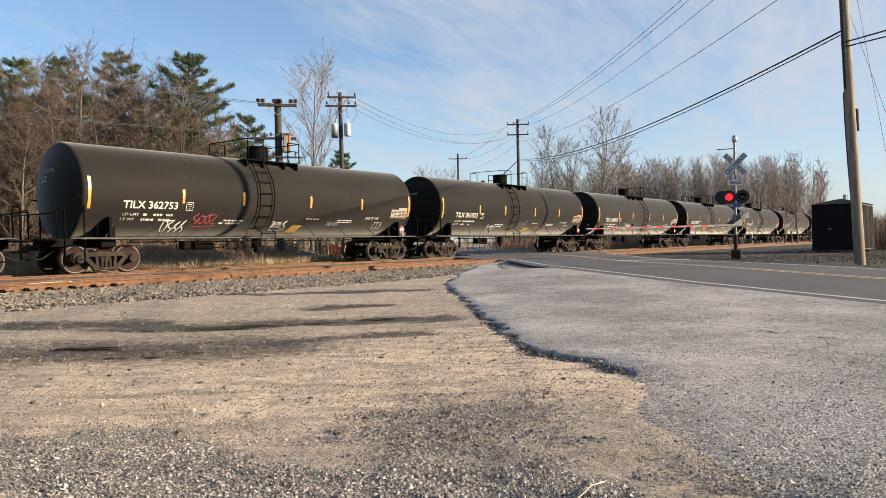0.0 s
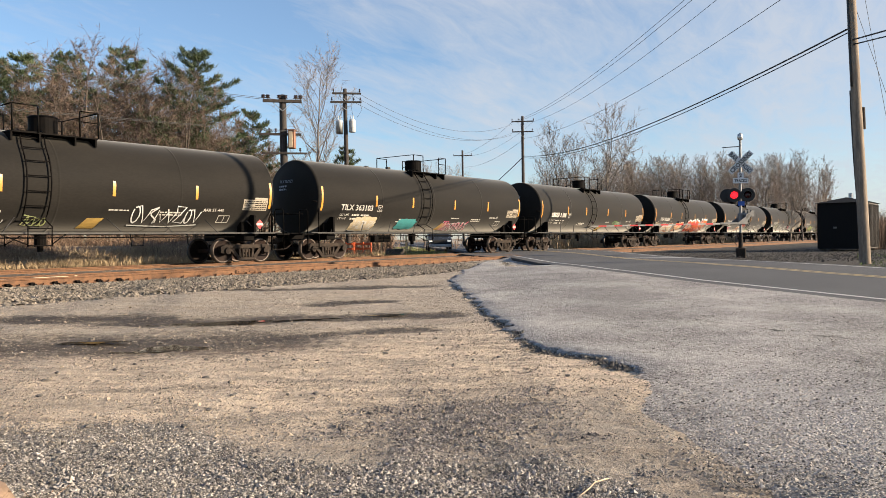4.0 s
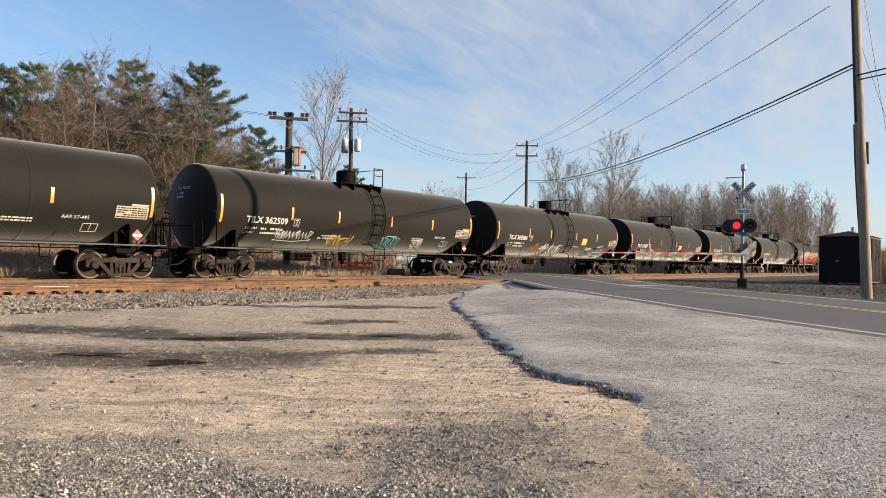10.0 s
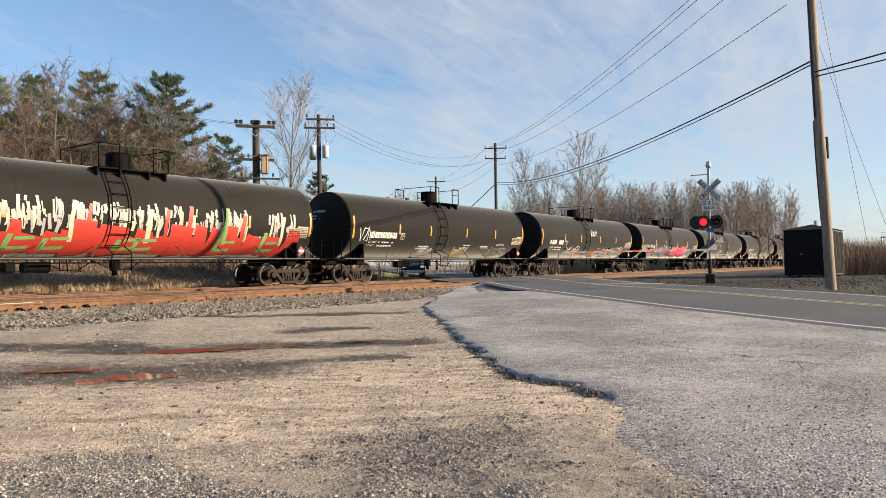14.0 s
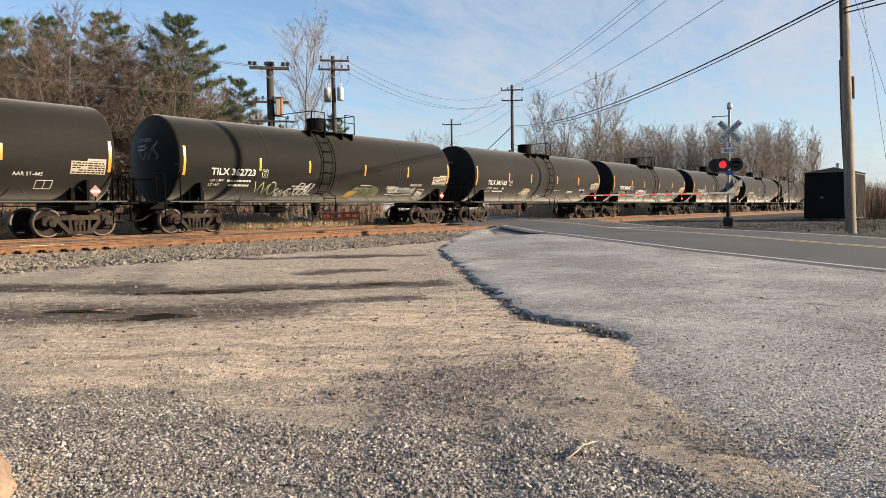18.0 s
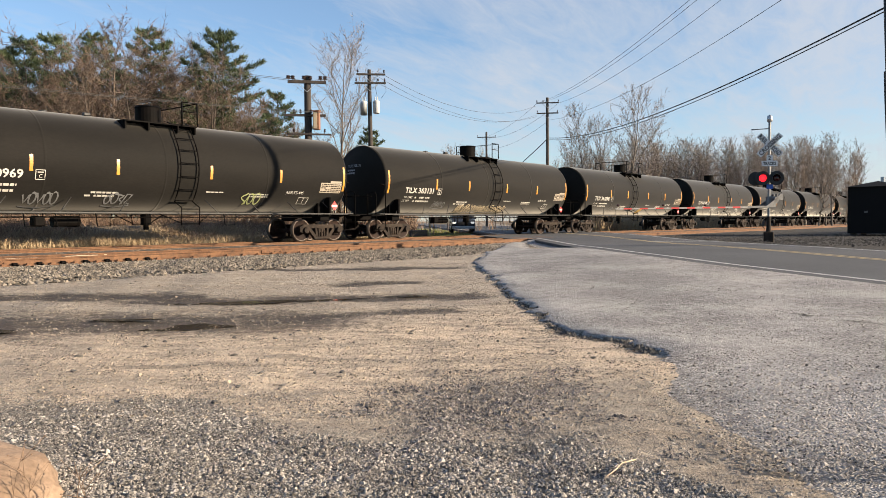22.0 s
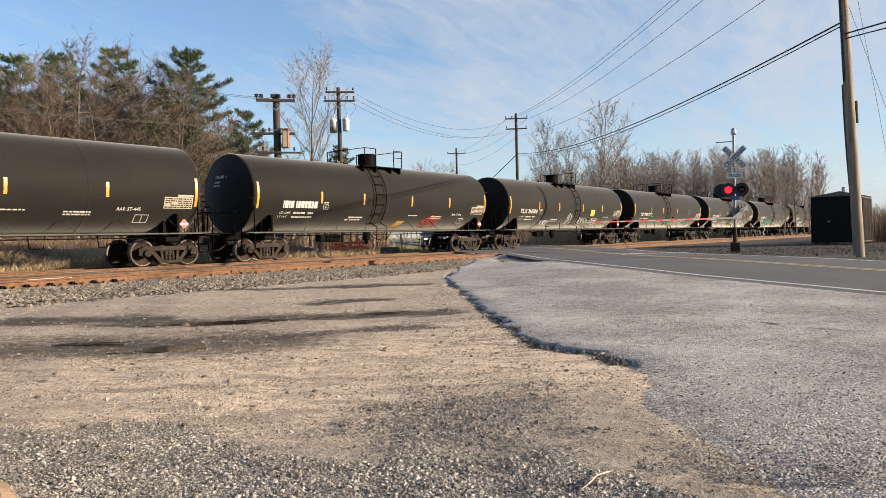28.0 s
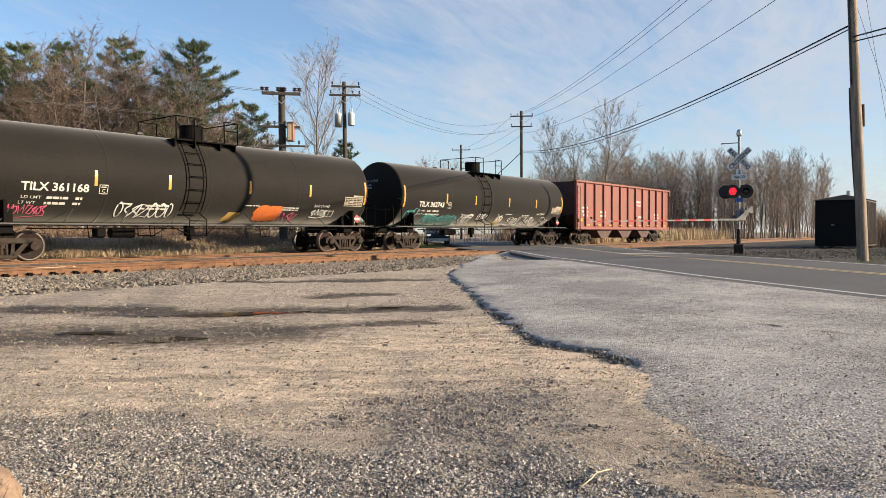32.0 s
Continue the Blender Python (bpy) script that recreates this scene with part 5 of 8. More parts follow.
# numbers and graffiti, car by car from the head of the stretch; a blank number could not be read
# positions are metres from the car's middle and over the rail
CARS = {
    0: ("", (("T", 4.2, 1.4, 0.9, 0.4, "s"),)),
    1: ("362753", (("T", -5.0, 1.32, 0.95, 0.45, "w"), ("T", -3.9, 1.6, 1.0, 0.5, "m"), ("T", -0.3, 1.48, 0.75, 0.32, "w"), ("T", 2.6, 1.6, 0.7, 0.2, "s"))),
    2: ("361073", (("T", -3.2, 1.35, 0.75, 0.42, "w"), ("T", 0.0, 1.55, 0.8, 0.5, "s"), ("T", 2.0, 1.4, 0.6, 0.3, "n"))),
    3: ("360963", (("T", -4.95, 1.35, 0.9, 0.5, "w"), ("T", -3.0, 1.62, 1.0, 0.35, "w"), ("T", -1.7, 1.45, 0.95, 0.35, "w"), ("T", 1.0, 1.32, 1.0, 0.35, "n"))),
    4: ("362735", (("T", -3.8, 1.45, 0.6, 0.35, "s"), ("T", -2.4, 1.45, 0.85, 0.4, "o"), ("T", 3.0, 1.35, 0.9, 0.25, "s"), ("T", 5.2, 1.25, 0.6, 0.4, "w"))),
    5: ("362500", (("T", -6.1, 1.35, 1.4, 0.3, "o"), ("T", -4.2, 1.35, 1.0, 0.35, "y"), ("T", -2.9, 1.5, 0.9, 0.35, "s"), ("T", -0.1, 1.32, 1.1, 0.42, "w"), ("T", 2.4, 1.3, 0.8, 0.55, "w"))),
    6: ("361063", (("T", -5.1, 1.3, 0.8, 0.3, "n"), ("T", -3.7, 1.35, 1.0, 0.4, "w"), ("T", -2.3, 1.3, 0.7, 0.3, "w"), ("T", -1.1, 1.35, 0.7, 0.35, "l"), ("T", 2.2, 1.45, 2.6, 0.65, "w"))),
    7: ("363103", (("B", -5.6, 1.2, 1.6, 0.65, "t"), ("T", -5.4, 1.3, 1.3, 0.4, "w"), ("B", -2.6, 1.3, 1.4, 0.5, "c"), ("T", 0.9, 1.25, 2.2, 0.5, "pw"))),
    8: ("", (("T", 2.7, 1.6, 1.1, 0.42, "g"),)),
    9: ("362555", (("H", -0.2, 2.6, 0.9, 0.7, "o"), ("T", -7.3, 1.5, 0.7, 0.6, "t"), ("U", -5.55, 1.20, 2.15, 0.72, "owt", 4), ("U", -2.75, 1.25, 1.6, 0.85, "wot", 2),
                   ("P", -0.1, 1.30, 4.9, 0.88, "wro", "COMBAT"), ("T", 5.1, 1.5, 0.7, 0.5, "w"))),
    10: ("361093", (("T", -6.6, 1.35, 1.6, 0.35, "p"), ("T", -4.2, 1.5, 1.3, 0.3, "s"), ("T", -2.9, 1.45, 0.9, 0.35, "n"), ("T", -1.4, 1.75, 1.1, 0.4, "r"), ("T", 0.7, 1.4, 0.8, 0.3, "g"), ("T", 2.2, 1.35, 1.5, 0.45, "w"))),
    11: ("361024", (("T", -7.4, 1.75, 0.8, 0.45, "w"), ("T", -4.75, 1.7, 0.4, 0.5, "l"), ("T", -3.5, 1.5, 1.2, 0.75, "w"), ("T", -0.75, 1.35, 0.8, 0.6, "w"), ("T", 0.9, 1.7, 0.8, 0.25, "p"), ("T", 2.3, 1.4, 1.1, 0.5, "w"), ("T", 4.3, 1.5, 1.2, 0.4, "t"))),
    12: ("361123", (("T", -6.6, 1.4, 1.6, 0.55, "o"), ("U", -4.55, 1.25, 2.75, 0.80, "kll", 5), ("T", -1.8, 1.35, 1.1, 0.4, "s"), ("T", 0.8, 1.3, 0.9, 0.3, "l"), ("U", 2.2, 1.22, 1.9, 0.78, "kii", 5), ("T", 2.0, 1.5, 2.1, 0.5, "w"))),
    13: ("360247", (("T", -5.4, 1.5, 0.7, 0.35, "c"), ("T", -4.1, 1.4, 1.1, 0.35, "w"), ("T", -2.8, 1.45, 2.4, 0.55, "s"), ("T", 0.4, 1.4, 1.3, 0.4, "w"), ("Q", 2.6, 2.0, 0.62, 0.42, "y"), ("T", 2.9, 1.4, 1.7, 0.6, "w"), ("T", 5.2, 1.6, 0.8, 0.3, "n"))),
    14: ("362493", (("T", -4.7, 1.4, 0.8, 0.65, "c"), ("T", -3.8, 1.55, 1.2, 0.4, "w"), ("T", -2.2, 1.45, 1.6, 0.65, "t"), ("T", 1.2, 1.4, 0.6, 0.2, "w"))),
    15: ("362509", (("T", -5.0, 1.55, 1.9, 0.35, "w"), ("T", -2.2, 1.35, 1.5, 0.5, "y"), ("T", 1.0, 1.4, 1.4, 0.5, "c"), ("T", 3.3, 1.3, 0.8, 0.6, "w"))),
    16: ("360306", (("T", -3.7, 1.4, 0.9, 0.55, "o"), ("T", -2.6, 1.3, 2.5, 0.7, "ww"), ("Q", 2.4, 2.0, 0.62, 0.42, "y"), ("T", 3.1, 1.4, 1.2, 0.35, "s"), ("T", 4.9, 1.4, 1.0, 0.4, "c"))),
    17: ("360287", (("T", -6.4, 1.4, 1.0, 0.4, "w"), ("T", -4.0, 1.45, 1.3, 0.6, "w"), ("T", -2.5, 1.85, 0.9, 0.25, "r"), ("T", -2.3, 1.3, 0.9, 0.45, "w"), ("Q", 2.1, 2.0, 0.62, 0.42, "y"), ("T", 0.5, 1.35, 1.1, 0.4, "w"), ("T", 2.6, 1.5, 1.2, 0.3, "s"), ("T", 4.3, 1.5, 0.6, 0.3, "w"))),
    18: ("362552", (("T", -7.5, 1.7, 0.9, 0.5, "c"), ("T", -0.2, 1.3, 1.5, 0.65, "w"), ("T", 2.6, 1.4, 1.2, 0.45, "w"), ("T", 5.0, 1.45, 1.0, 0.35, "c"))),
    19: ("362646", (("H", -0.5, 2.9, 1.5, 0.5, "b"), ("T", -6.6, 1.3, 1.8, 0.5, "w"), ("T", -4.3, 1.35, 2.0, 0.6, "n"), ("T", 0.0, 1.35, 1.1, 0.5, "t"), ("T", 1.1, 1.5, 1.6, 0.5, "ww"), ("T", 2.7, 1.4, 0.8, 0.35, "w"), ("T", 3.9, 1.55, 1.6, 0.4, "w"))),
    20: ("363104", (("M", -6.4, 1.2, 13.2, 1.8, "regt"),)),
    21: ("", (("T", -7.3, 1.9, 1.0, 0.7, "w"), ("T", -2.5, 1.3, 1.2, 0.5, "w"), ("T", 0.6, 1.3, 1.4, 0.5, "t"), ("T", 4.2, 1.4, 1.4, 0.4, "s"))),
    22: ("", (("T", -4.0, 1.3, 2.2, 0.85, "w"), ("T", -0.3, 2.75, 1.2, 0.5, "w"), ("T", 2.3, 1.4, 2.8, 0.55, "w"), ("T", 5.3, 1.6, 0.9, 0.5, "w"))),
    23: ("363136", (("H", -0.3, 2.6, 0.8, 0.7, "b"), ("T", -7.6, 1.7, 1.0, 0.75, "w"), ("T", -6.3, 1.25, 1.8, 0.4, "t"), ("T", -4.6, 1.4, 4.2, 0.95, "wv"), ("T", -3.2, 1.45, 2.8, 0.8, "vv"), ("B", -0.4, 1.42, 5.5, 0.66, "v"), ("U", 0.0, 1.28, 4.3, 1.02, "rpp", 5), ("T", 0.3, 1.5, 3.7, 0.55, "r"))),
    24: ("362691", (("T", -7.5, 1.8, 0.95, 0.7, "w"), ("T", -6.4, 1.25, 2.2, 0.4, "t"), ("T", -4.4, 1.3, 2.4, 0.4, "w"), ("T", -1.9, 1.4, 0.9, 0.75, "ww"), ("T", -0.9, 1.35, 4.2, 0.4, "w"), ("T", 4.9, 1.55, 0.7, 0.4, "w"))),
    25: ("361117", (("H", -0.4, 2.7, 0.9, 0.8, "s"), ("T", -4.7, 1.4, 0.6, 0.75, "w"), ("T", -3.9, 1.45, 2.4, 0.4, "w"), ("T", 0.1, 1.35, 1.6, 0.7, "wt"), ("T", 2.9, 1.4, 1.5, 0.55, "w"))),
    26: ("362723", (("H", -0.4, 2.6, 1.1, 0.7, "s"), ("T", -4.5, 1.4, 1.1, 0.65, "l"), ("T", -3.4, 1.35, 0.9, 0.35, "w"), ("T", -2.4, 1.4, 1.0, 0.5, "w"), ("T", 1.0, 1.4, 1.7, 0.5, "l"), ("T", 3.3, 1.55, 2.0, 0.3, "w"), ("T", 5.5, 1.3, 0.5, 0.4, "w"))),
    27: ("361162", (("T", -4.6, 1.4, 0.6, 0.25, "s"), ("T", -2.6, 1.45, 1.0, 0.55, "t"), ("T", -0.9, 1.25, 0.85, 0.4, "w"), ("T", 3.2, 1.4, 0.8, 0.2, "s"))),
    28: ("362663", (("W", -3.3, 1.48, 2.1, 0.6, "w", "ACETWH"), ("T", 0.7, 1.4, 1.2, 0.3, "w"), ("T", 2.6, 1.4, 1.3, 0.3, "w"))),
    29: ("363138", (("T", -4.1, 1.35, 1.0, 0.7, "w"), ("T", 3.0, 1.45, 0.9, 0.4, "w"))),
    30: ("362503", (("T", -3.8, 1.75, 1.1, 0.25, "w"), ("T", -1.5, 1.25, 1.4, 0.6, "w"), ("T", 2.6, 1.3, 1.0, 0.55, "w"))),
    31: ("360969", (("T", -4.5, 1.35, 1.0, 0.4, "s"), ("T", -2.1, 1.4, 0.9, 0.4, "s"), ("T", 2.9, 1.45, 0.85, 0.48, "l"))),
    32: ("363131", (("T", -4.3, 1.5, 0.9, 0.3, "s"), ("T", -2.3, 1.28, 4.3, 0.36, "tt"))),
    33: ("363098", (("T", -3.8, 1.5, 0.5, 0.2, "s"), ("T", -0.4, 1.5, 0.7, 0.3, "s"))),
    34: ("360988", (("T", -2.9, 1.35, 1.4, 0.55, "w"), ("T", -0.9, 1.3, 0.55, 0.35, "w"), ("T", 0.6, 1.3, 2.2, 0.35, "w"), ("T", 3.5, 1.45, 0.9, 0.4, "w"))),
    35: ("362660", (("T", -2.1, 1.4, 1.0, 0.35, "s"), ("T", 1.0, 1.35, 1.0, 0.35, "s"))),
    36: ("363121", (("H", -0.5, 2.6, 1.0, 0.9, "b"), ("T", -1.5, 1.5, 1.0, 0.2, "s"), ("T", 1.6, 1.6, 0.6, 0.3, "s"))),
    37: ("362529", (("T", -6.6, 1.35, 2.1, 0.45, "p"), ("T", -3.3, 1.35, 1.7, 0.5, "s"), ("T", -0.1, 1.6, 1.2, 0.45, "o"), ("T", 2.4, 1.35, 1.5, 0.6, "w"))),
    38: ("361080", (("T", 2.6, 1.4, 0.9, 0.4, "w"), ("T", -1.4, 1.5, 0.8, 0.3, "s"))),
    39: ("", (("T", -3.0, 1.4, 1.2, 0.4, "w"),)),
    40: ("", (("T", 2.6, 1.4, 1.4, 0.5, "r"),)),
    41: ("360304", (("T", -3.9, 1.4, 1.1, 0.35, "w"), ("T", -2.5, 1.4, 1.3, 0.3, "s"), ("T", -0.5, 1.4, 0.8, 0.8, "w"), ("T", 1.1, 1.45, 1.6, 0.45, "w"), ("T", 3.0, 1.4, 1.2, 0.5, "w"), ("Q", 2.7, 2.0, 0.62, 0.42, "y"))),
    42: ("363159", (("T", 1.2, 1.35, 2.0, 0.6, "w"), ("T", 4.8, 1.5, 0.6, 0.25, "s"))),
    43: ("363095", (("T", 2.2, 1.35, 2.2, 0.7, "w"),)),
    44: ("362751", (("T", -6.6, 1.35, 1.2, 0.3, "n"), ("T", -4.6, 1.4, 3.5, 0.85, "cc"), ("T", 2.0, 1.45, 0.7, 0.3, "s"))),
    45: ("361168", (("T", -7.2, 1.4, 1.5, 0.3, "p"), ("T", -3.6, 1.35, 2.1, 0.6, "w"), ("B", 1.9, 1.28, 1.4, 0.62, "o"), ("T", 3.2, 1.3, 0.9, 0.42, "p"), ("T", 4.8, 1.55, 0.85, 0.33, "w"))),
    46: ("362743", (("T", -7.4, 1.3, 1.0, 0.85, "c"), ("T", -6.0, 1.3, 2.9, 0.5, "cc"), ("T", -2.9, 1.3, 1.2, 0.55, "w"), ("T", -1.3, 1.5, 0.9, 0.4, "w"), ("T", 0.6, 1.5, 0.7, 0.35, "w"), ("T", 1.9, 1.35, 1.3, 0.4, "w"), ("T", 3.6, 1.3, 1.2, 0.5, "w"), ("T", 5.7, 1.3, 0.8, 0.4, "w"))),
}


def letter_car(car, k):
    number, items = CARS.get(k, ("", ()))
    b = bmesh.new()
    if number:
        write(b, "TILX " + number, -6.56, 2.10, 0.235, 1.98, 0.022)
    else:
        bars(b, -6.56, 2.09, 1.98, 0.5, 1, k)
    part("lettering", wrap(b, 0.022 if k == 20 else 0.006), M["white"], car, "white stencilled car number")
    # load limit and light weight: the words, and bars for figures too small to read
    for words, x, z, sd in (("LD LMT", -6.52, 1.86, 100), ("LT WT", -6.56, 1.70, 200)):
        b = bmesh.new()
        write(b, words, x, z, 0.085, 0.095 * len(words), 0.004)
        bars(b, x + 0.72, z, 1.08, 0.13, 1, sd + k)
        part("weight_lettering", wrap(b, 0.022 if k == 20 else 0.006), M["white"], car, "small white load limit lettering")
    b = bmesh.new()
    if number:
        write(b, "TILX " + number, 0, 3.25, 0.12, 0.85, 0.004)
    else:
        bars(b, 0, 3.25, 0.85, 0.2, 1, k)
    part("end_number", on_end(b, 0.62, 0.008), M["stencil_dim"], car, "dim stencilled number on the tank end")
    b = bmesh.new()
    bars(b, 0, 2.94, 0.5, 0.26, 2, 300 + k)
    tagged(part("end_print", on_end(b, 0.62, 0.008), M["stencil_dim"], car), kind="stuff")
    spray(car, items, k + 50)
    # some of the cars bear ladder and railing beyond the valve housing and lack the yellow patch
    if k in FAR_LADDERS:
        for child in list(car.children):
            if child.name.startswith("ladder"):
                child.location.x += 1.42
            elif child.name.startswith("yellow_panel"):
                bpy.data.objects.remove(child)
            elif child.name.startswith("railing") and sum(c[0] for c in child.bound_box) < 0:
                bpy.data.objects.remove(child)


FAR_LADDERS = {3, 10, 11, 12, 13, 14, 15, 16, 17, 24, 27, 28, 30, 31, 32, 34, 35, 36, 41}
FIRST_CAR, LAST_CAR = -2, 46
tank_cars = {}
_pattern = make_tank_car()
for _k in range(FIRST_CAR, LAST_CAR + 1):
    tank_cars[_k] = copy_thing(_pattern, Matrix()) if _k < LAST_CAR else _pattern
for _k, _car in tank_cars.items():
    letter_car(_car, _k)


def make_hopper():
    car = thing("hopper_car", "oxide-red ribbed open hopper car at the train's end", "hopper car", None, "")
    L, top, bot, hw = 8.45, 4.22, 1.12, 1.50
    b = bmesh.new()
    for sy in (-1, 1):
        box(b, (0, sy * (hw - 0.06), (top + bot) / 2), (2 * L, 0.05, top - bot))
    part("side_sheet", b, M["hopper"], car)
    for sx in (-1, 1):
        b = bmesh.new()
        box(b, (sx * (L - 0.12), 0, 3.1), (0.05, 2 * hw - 0.2, 2.2))
        poly_prism(b, [(sx * (L - 0.12), 2.0), (sx * (L - 0.17), 2.0), (sx * 5.4, 0.95), (sx * 5.45, 0.9)], -1.35, 1.35)
        part("end_sheet", b, M["hopper_dark"], car)
    for sy in (-1, 1):
        for k in range(13):
            b = bmesh.new()
            box(b, (-L + 0.08 + k * (2 * L - 0.16) / 12, sy * (hw + 0.03), (top + bot) / 2), (0.11, 0.13, top - bot - 0.1), bevel=0.01)
            part("side_post", b, M["hopper"], car)
        b = bmesh.new()
        box(b, (0, sy * hw, top), (2 * L, 0.20, 0.14), bevel=0.02)
        part("top_chord", b, M["hopper"], car)
        b = bmesh.new()
        box(b, (0, sy * (hw - 0.02), bot), (2 * L, 0.16, 0.22), bevel=0.02)
        part("side_sill", b, M["hopper"], car)
        b = bmesh.new()
        for sx in (-1, 1):
            for x in (0.1, 0.5):
                pipe(b, [(sx * (L - x), sy * (hw + 0.12), 0.5), (sx * (L - x), sy * (hw + 0.12), 3.9)], 0.02)
            for z in np.arange(0.5, 3.9, 0.42):
                pipe(b, [(sx * (L - 0.1), sy * (hw + 0.12), z), (sx * (L - 0.5), sy * (hw + 0.12), z)], 0.016)
        part("corner_ladder", b, M["hopper_dark"], car)
        for x, n_, h in ((-7.4, 3, 0.16), (1.6, 2, 0.30), (2.0, 1, 0.22), (-4.6, 2, 0.14), (5.3, 2, 0.2)):
            b = bmesh.new()
            bars(b, x, 1.9 + (0.9 if x == 1.6 else 0), 0.9, 0.25 * n_, n_, int(x * 10) + 300)
            for v in b.verts:
                v.co.y = sy * (hw - 0.028 + v.co.y)
            part("stencil", b, M["white"], car, "faded white stencilled lines")
        b = bmesh.new()
        quad(b, [(-8.0, 1.55), (-7.55, 1.55), (-7.55, 1.75), (-8.0, 1.75)])
        for k in range(9):
            x = -6.9 + k * 1.75
            quad(b, [(x, 1.28), (x + 0.45, 1.28), (x + 0.45, 1.36), (x, 1.36)])
        for v in b.verts:
            v.co.y = sy * (hw + 0.07)
        part("reflective_stripe", b, M["yellow"], car)
    for x in (-3.6, 0.0, 3.6):
        for sy in (-1, 1):
            b = bmesh.new()
            poly_prism(b, [(x - 1.5, 1.15), (x + 1.5, 1.15), (x + 0.5, 0.42), (x - 0.5, 0.42)], sy * 0.25, sy * 1.3)
            part("discharge_chute", b, M["hopper_dark"], car)
    b = bmesh.new()
    box(b, (0, 0, 0.95), (17.0, 0.5, 0.35))
    part("centre_sill", b, M["black"], car)
    for sx in (-1, 1):
        b = bmesh.new()
        box(b, (sx * 8.3, 0, 1.05), (0.5, 2.9, 0.06))
        part("end_platform", b, M["black"], car)
        make_coupler(car, sx)
        make_truck(car, sx * 6.45)
    b = bmesh.new()
    lathe(b, [(-0.03, 0.30), (0.0, 0.32), (0.03, 0.30)], "x", 20)
    for v in b.verts:
        v.co += Vector((8.75, 0.5, 2.3))
    part("brake_wheel", b, M["black"], car)
    return car


# darker red for the end sheets, corner ladders and chutes
M["hopper_dark"] = material("dark_oxide_red_paint", 0.7, 0.0, (0.07, 0.028, 0.023), (0.035, 0.018, 0.016), 2, 0.8, 30, 0.2)
hopper_car = make_hopper()

# along-track place of car k at t: its middle lies 7.7 m behind its leading stripe
RUN = [(0.0, -0.92), (0.5, -0.60), (1.0, -0.28), (1.5, 0.0), (3.5, 0.06), (6.5, 0.13), (9.0, 0.18), (13.0, 0.18), (15.5, 0.22), (19.0, 0.22), (23.0, 0.0), (26.0, -0.18), (32.0, -0.53)]


def car_rows(k):
    rows = []
    for t, r in RUN:
        s = CAR_LENGTH * k - 5.61 - 25.0 * t + r + 7.7
        p = tw(s, FAR_TRACK, RAIL_Z)
        rows.append((t, pose(p.x, p.y, p.z, 0, 0, TURN)))
    return rows


# ---- poles and wires ----
def make_pole(name, x, y, base, top, r0, r1, label, mat, lean=(0.0, 0.0)):
    ob = thing(name, label, "utility pole", pose(x, y, base), "utility poles")
    h = top - base
    bm = bmesh.new()
    rings, seg = [], 14
    for k in range(13):
        t = k / 12
        r = r0 + (r1 - r0) * t
        cx, cy = lean[0] * (1.64 * t - 0.64 * t * t) + 0.012 * math.sin(5 * t), lean[1] * t
        rings.append([bm.verts.new((cx + r * math.cos(a) * (1 + 0.03 * math.sin(3 * a + k)), cy + r * math.sin(a), -0.3 + (h + 0.3) * t)) for a in [j * math.tau / seg for j in range(seg)]])
    for a, b in zip(rings, rings[1:]):
        for j in range(seg):
            bm.faces.new((a[j], a[(j + 1) % seg], b[(j + 1) % seg], b[j])).smooth = True
    bm.faces.new(rings[-1])
    part("pole", bm, mat, ob)
    return ob


def crossarm(ob, centre, half, turn, mat, pins=(), braces=True, size=(0.10, 0.13), bulk=1.0):
    c, d = Vector(centre), Vector((math.cos(radians(turn)), math.sin(radians(turn)), 0))
    rot = Matrix.Rotation(radians(turn), 3, "Z")
    bm = bmesh.new()
    box(bm, c, (2 * half, *size), rot, 0.01)
    part("crossarm", bm, mat, ob)
    if braces:
        bm = bmesh.new()
        for s in (-1, 1):
            cyl(bm, c + d * s * half * 0.55, c + Vector((0, 0, -0.55)), 0.018, seg=6)
        part("arm_brace", bm, M["grey_metal"], ob)
    for p in pins:
        bm = bmesh.new()
        q = c + d * half * p + Vector((0, 0, size[1] / 2))
        cyl(bm, q, q + Vector((0, 0, 0.10)), 0.02, seg=6)
        for j, r in enumerate((0.075 * bulk, 0.055 * bulk, 0.07 * bulk)):
            cyl(bm, q + Vector((0, 0, 0.08 + 0.06 * j)), q + Vector((0, 0, 0.13 + 0.06 * j)), r, r * 0.7, seg=10)
        part("insulator", bm, M["insulator"], ob)


# railway signal pole with its big arms and a sunlit box
pole = make_pole("railway_pole", -9.0, 41.0, 0.1, 9.45, 0.23, 0.19, "thick dark railway pole with crossarms and a cabinet", M["dark_wood"])
crossarm(pole, (0, -0.2, 8.98), 1.05, 12, M["dark_wood"], (-0.97, -0.74, -0.16, 0.16, 0.70, 0.93), True, (0.14, 0.16), 1.9)
crossarm(pole, (-0.15, -0.2, 7.15), 1.15, 12, M["dark_wood"], (-0.9, -0.5, -0.2, 0.3), False, (0.12, 0.13))
crossarm(pole, (0.1, -0.2, 6.1), 1.2, 12, M["dark_wood"], (-0.7, 0.7), False, (0.10, 0.10))
b = bmesh.new()
box(b, (0.50, -0.15, 6.85), (0.36, 0.40, 1.0), None, 0.02)
box(b, (0.50, -0.15, 7.38), (0.42, 0.46, 0.05), None, 0.01)
cabinet = part("cabinet", b, M["box_side"], pole, "rust-brown equipment cabinet")
# thin pale panel added to paint sunlight on the cabinet's front
b = bmesh.new()
box(b, (0.47, -0.358, 6.85), (0.20, 0.02, 0.9), None, 0.004)
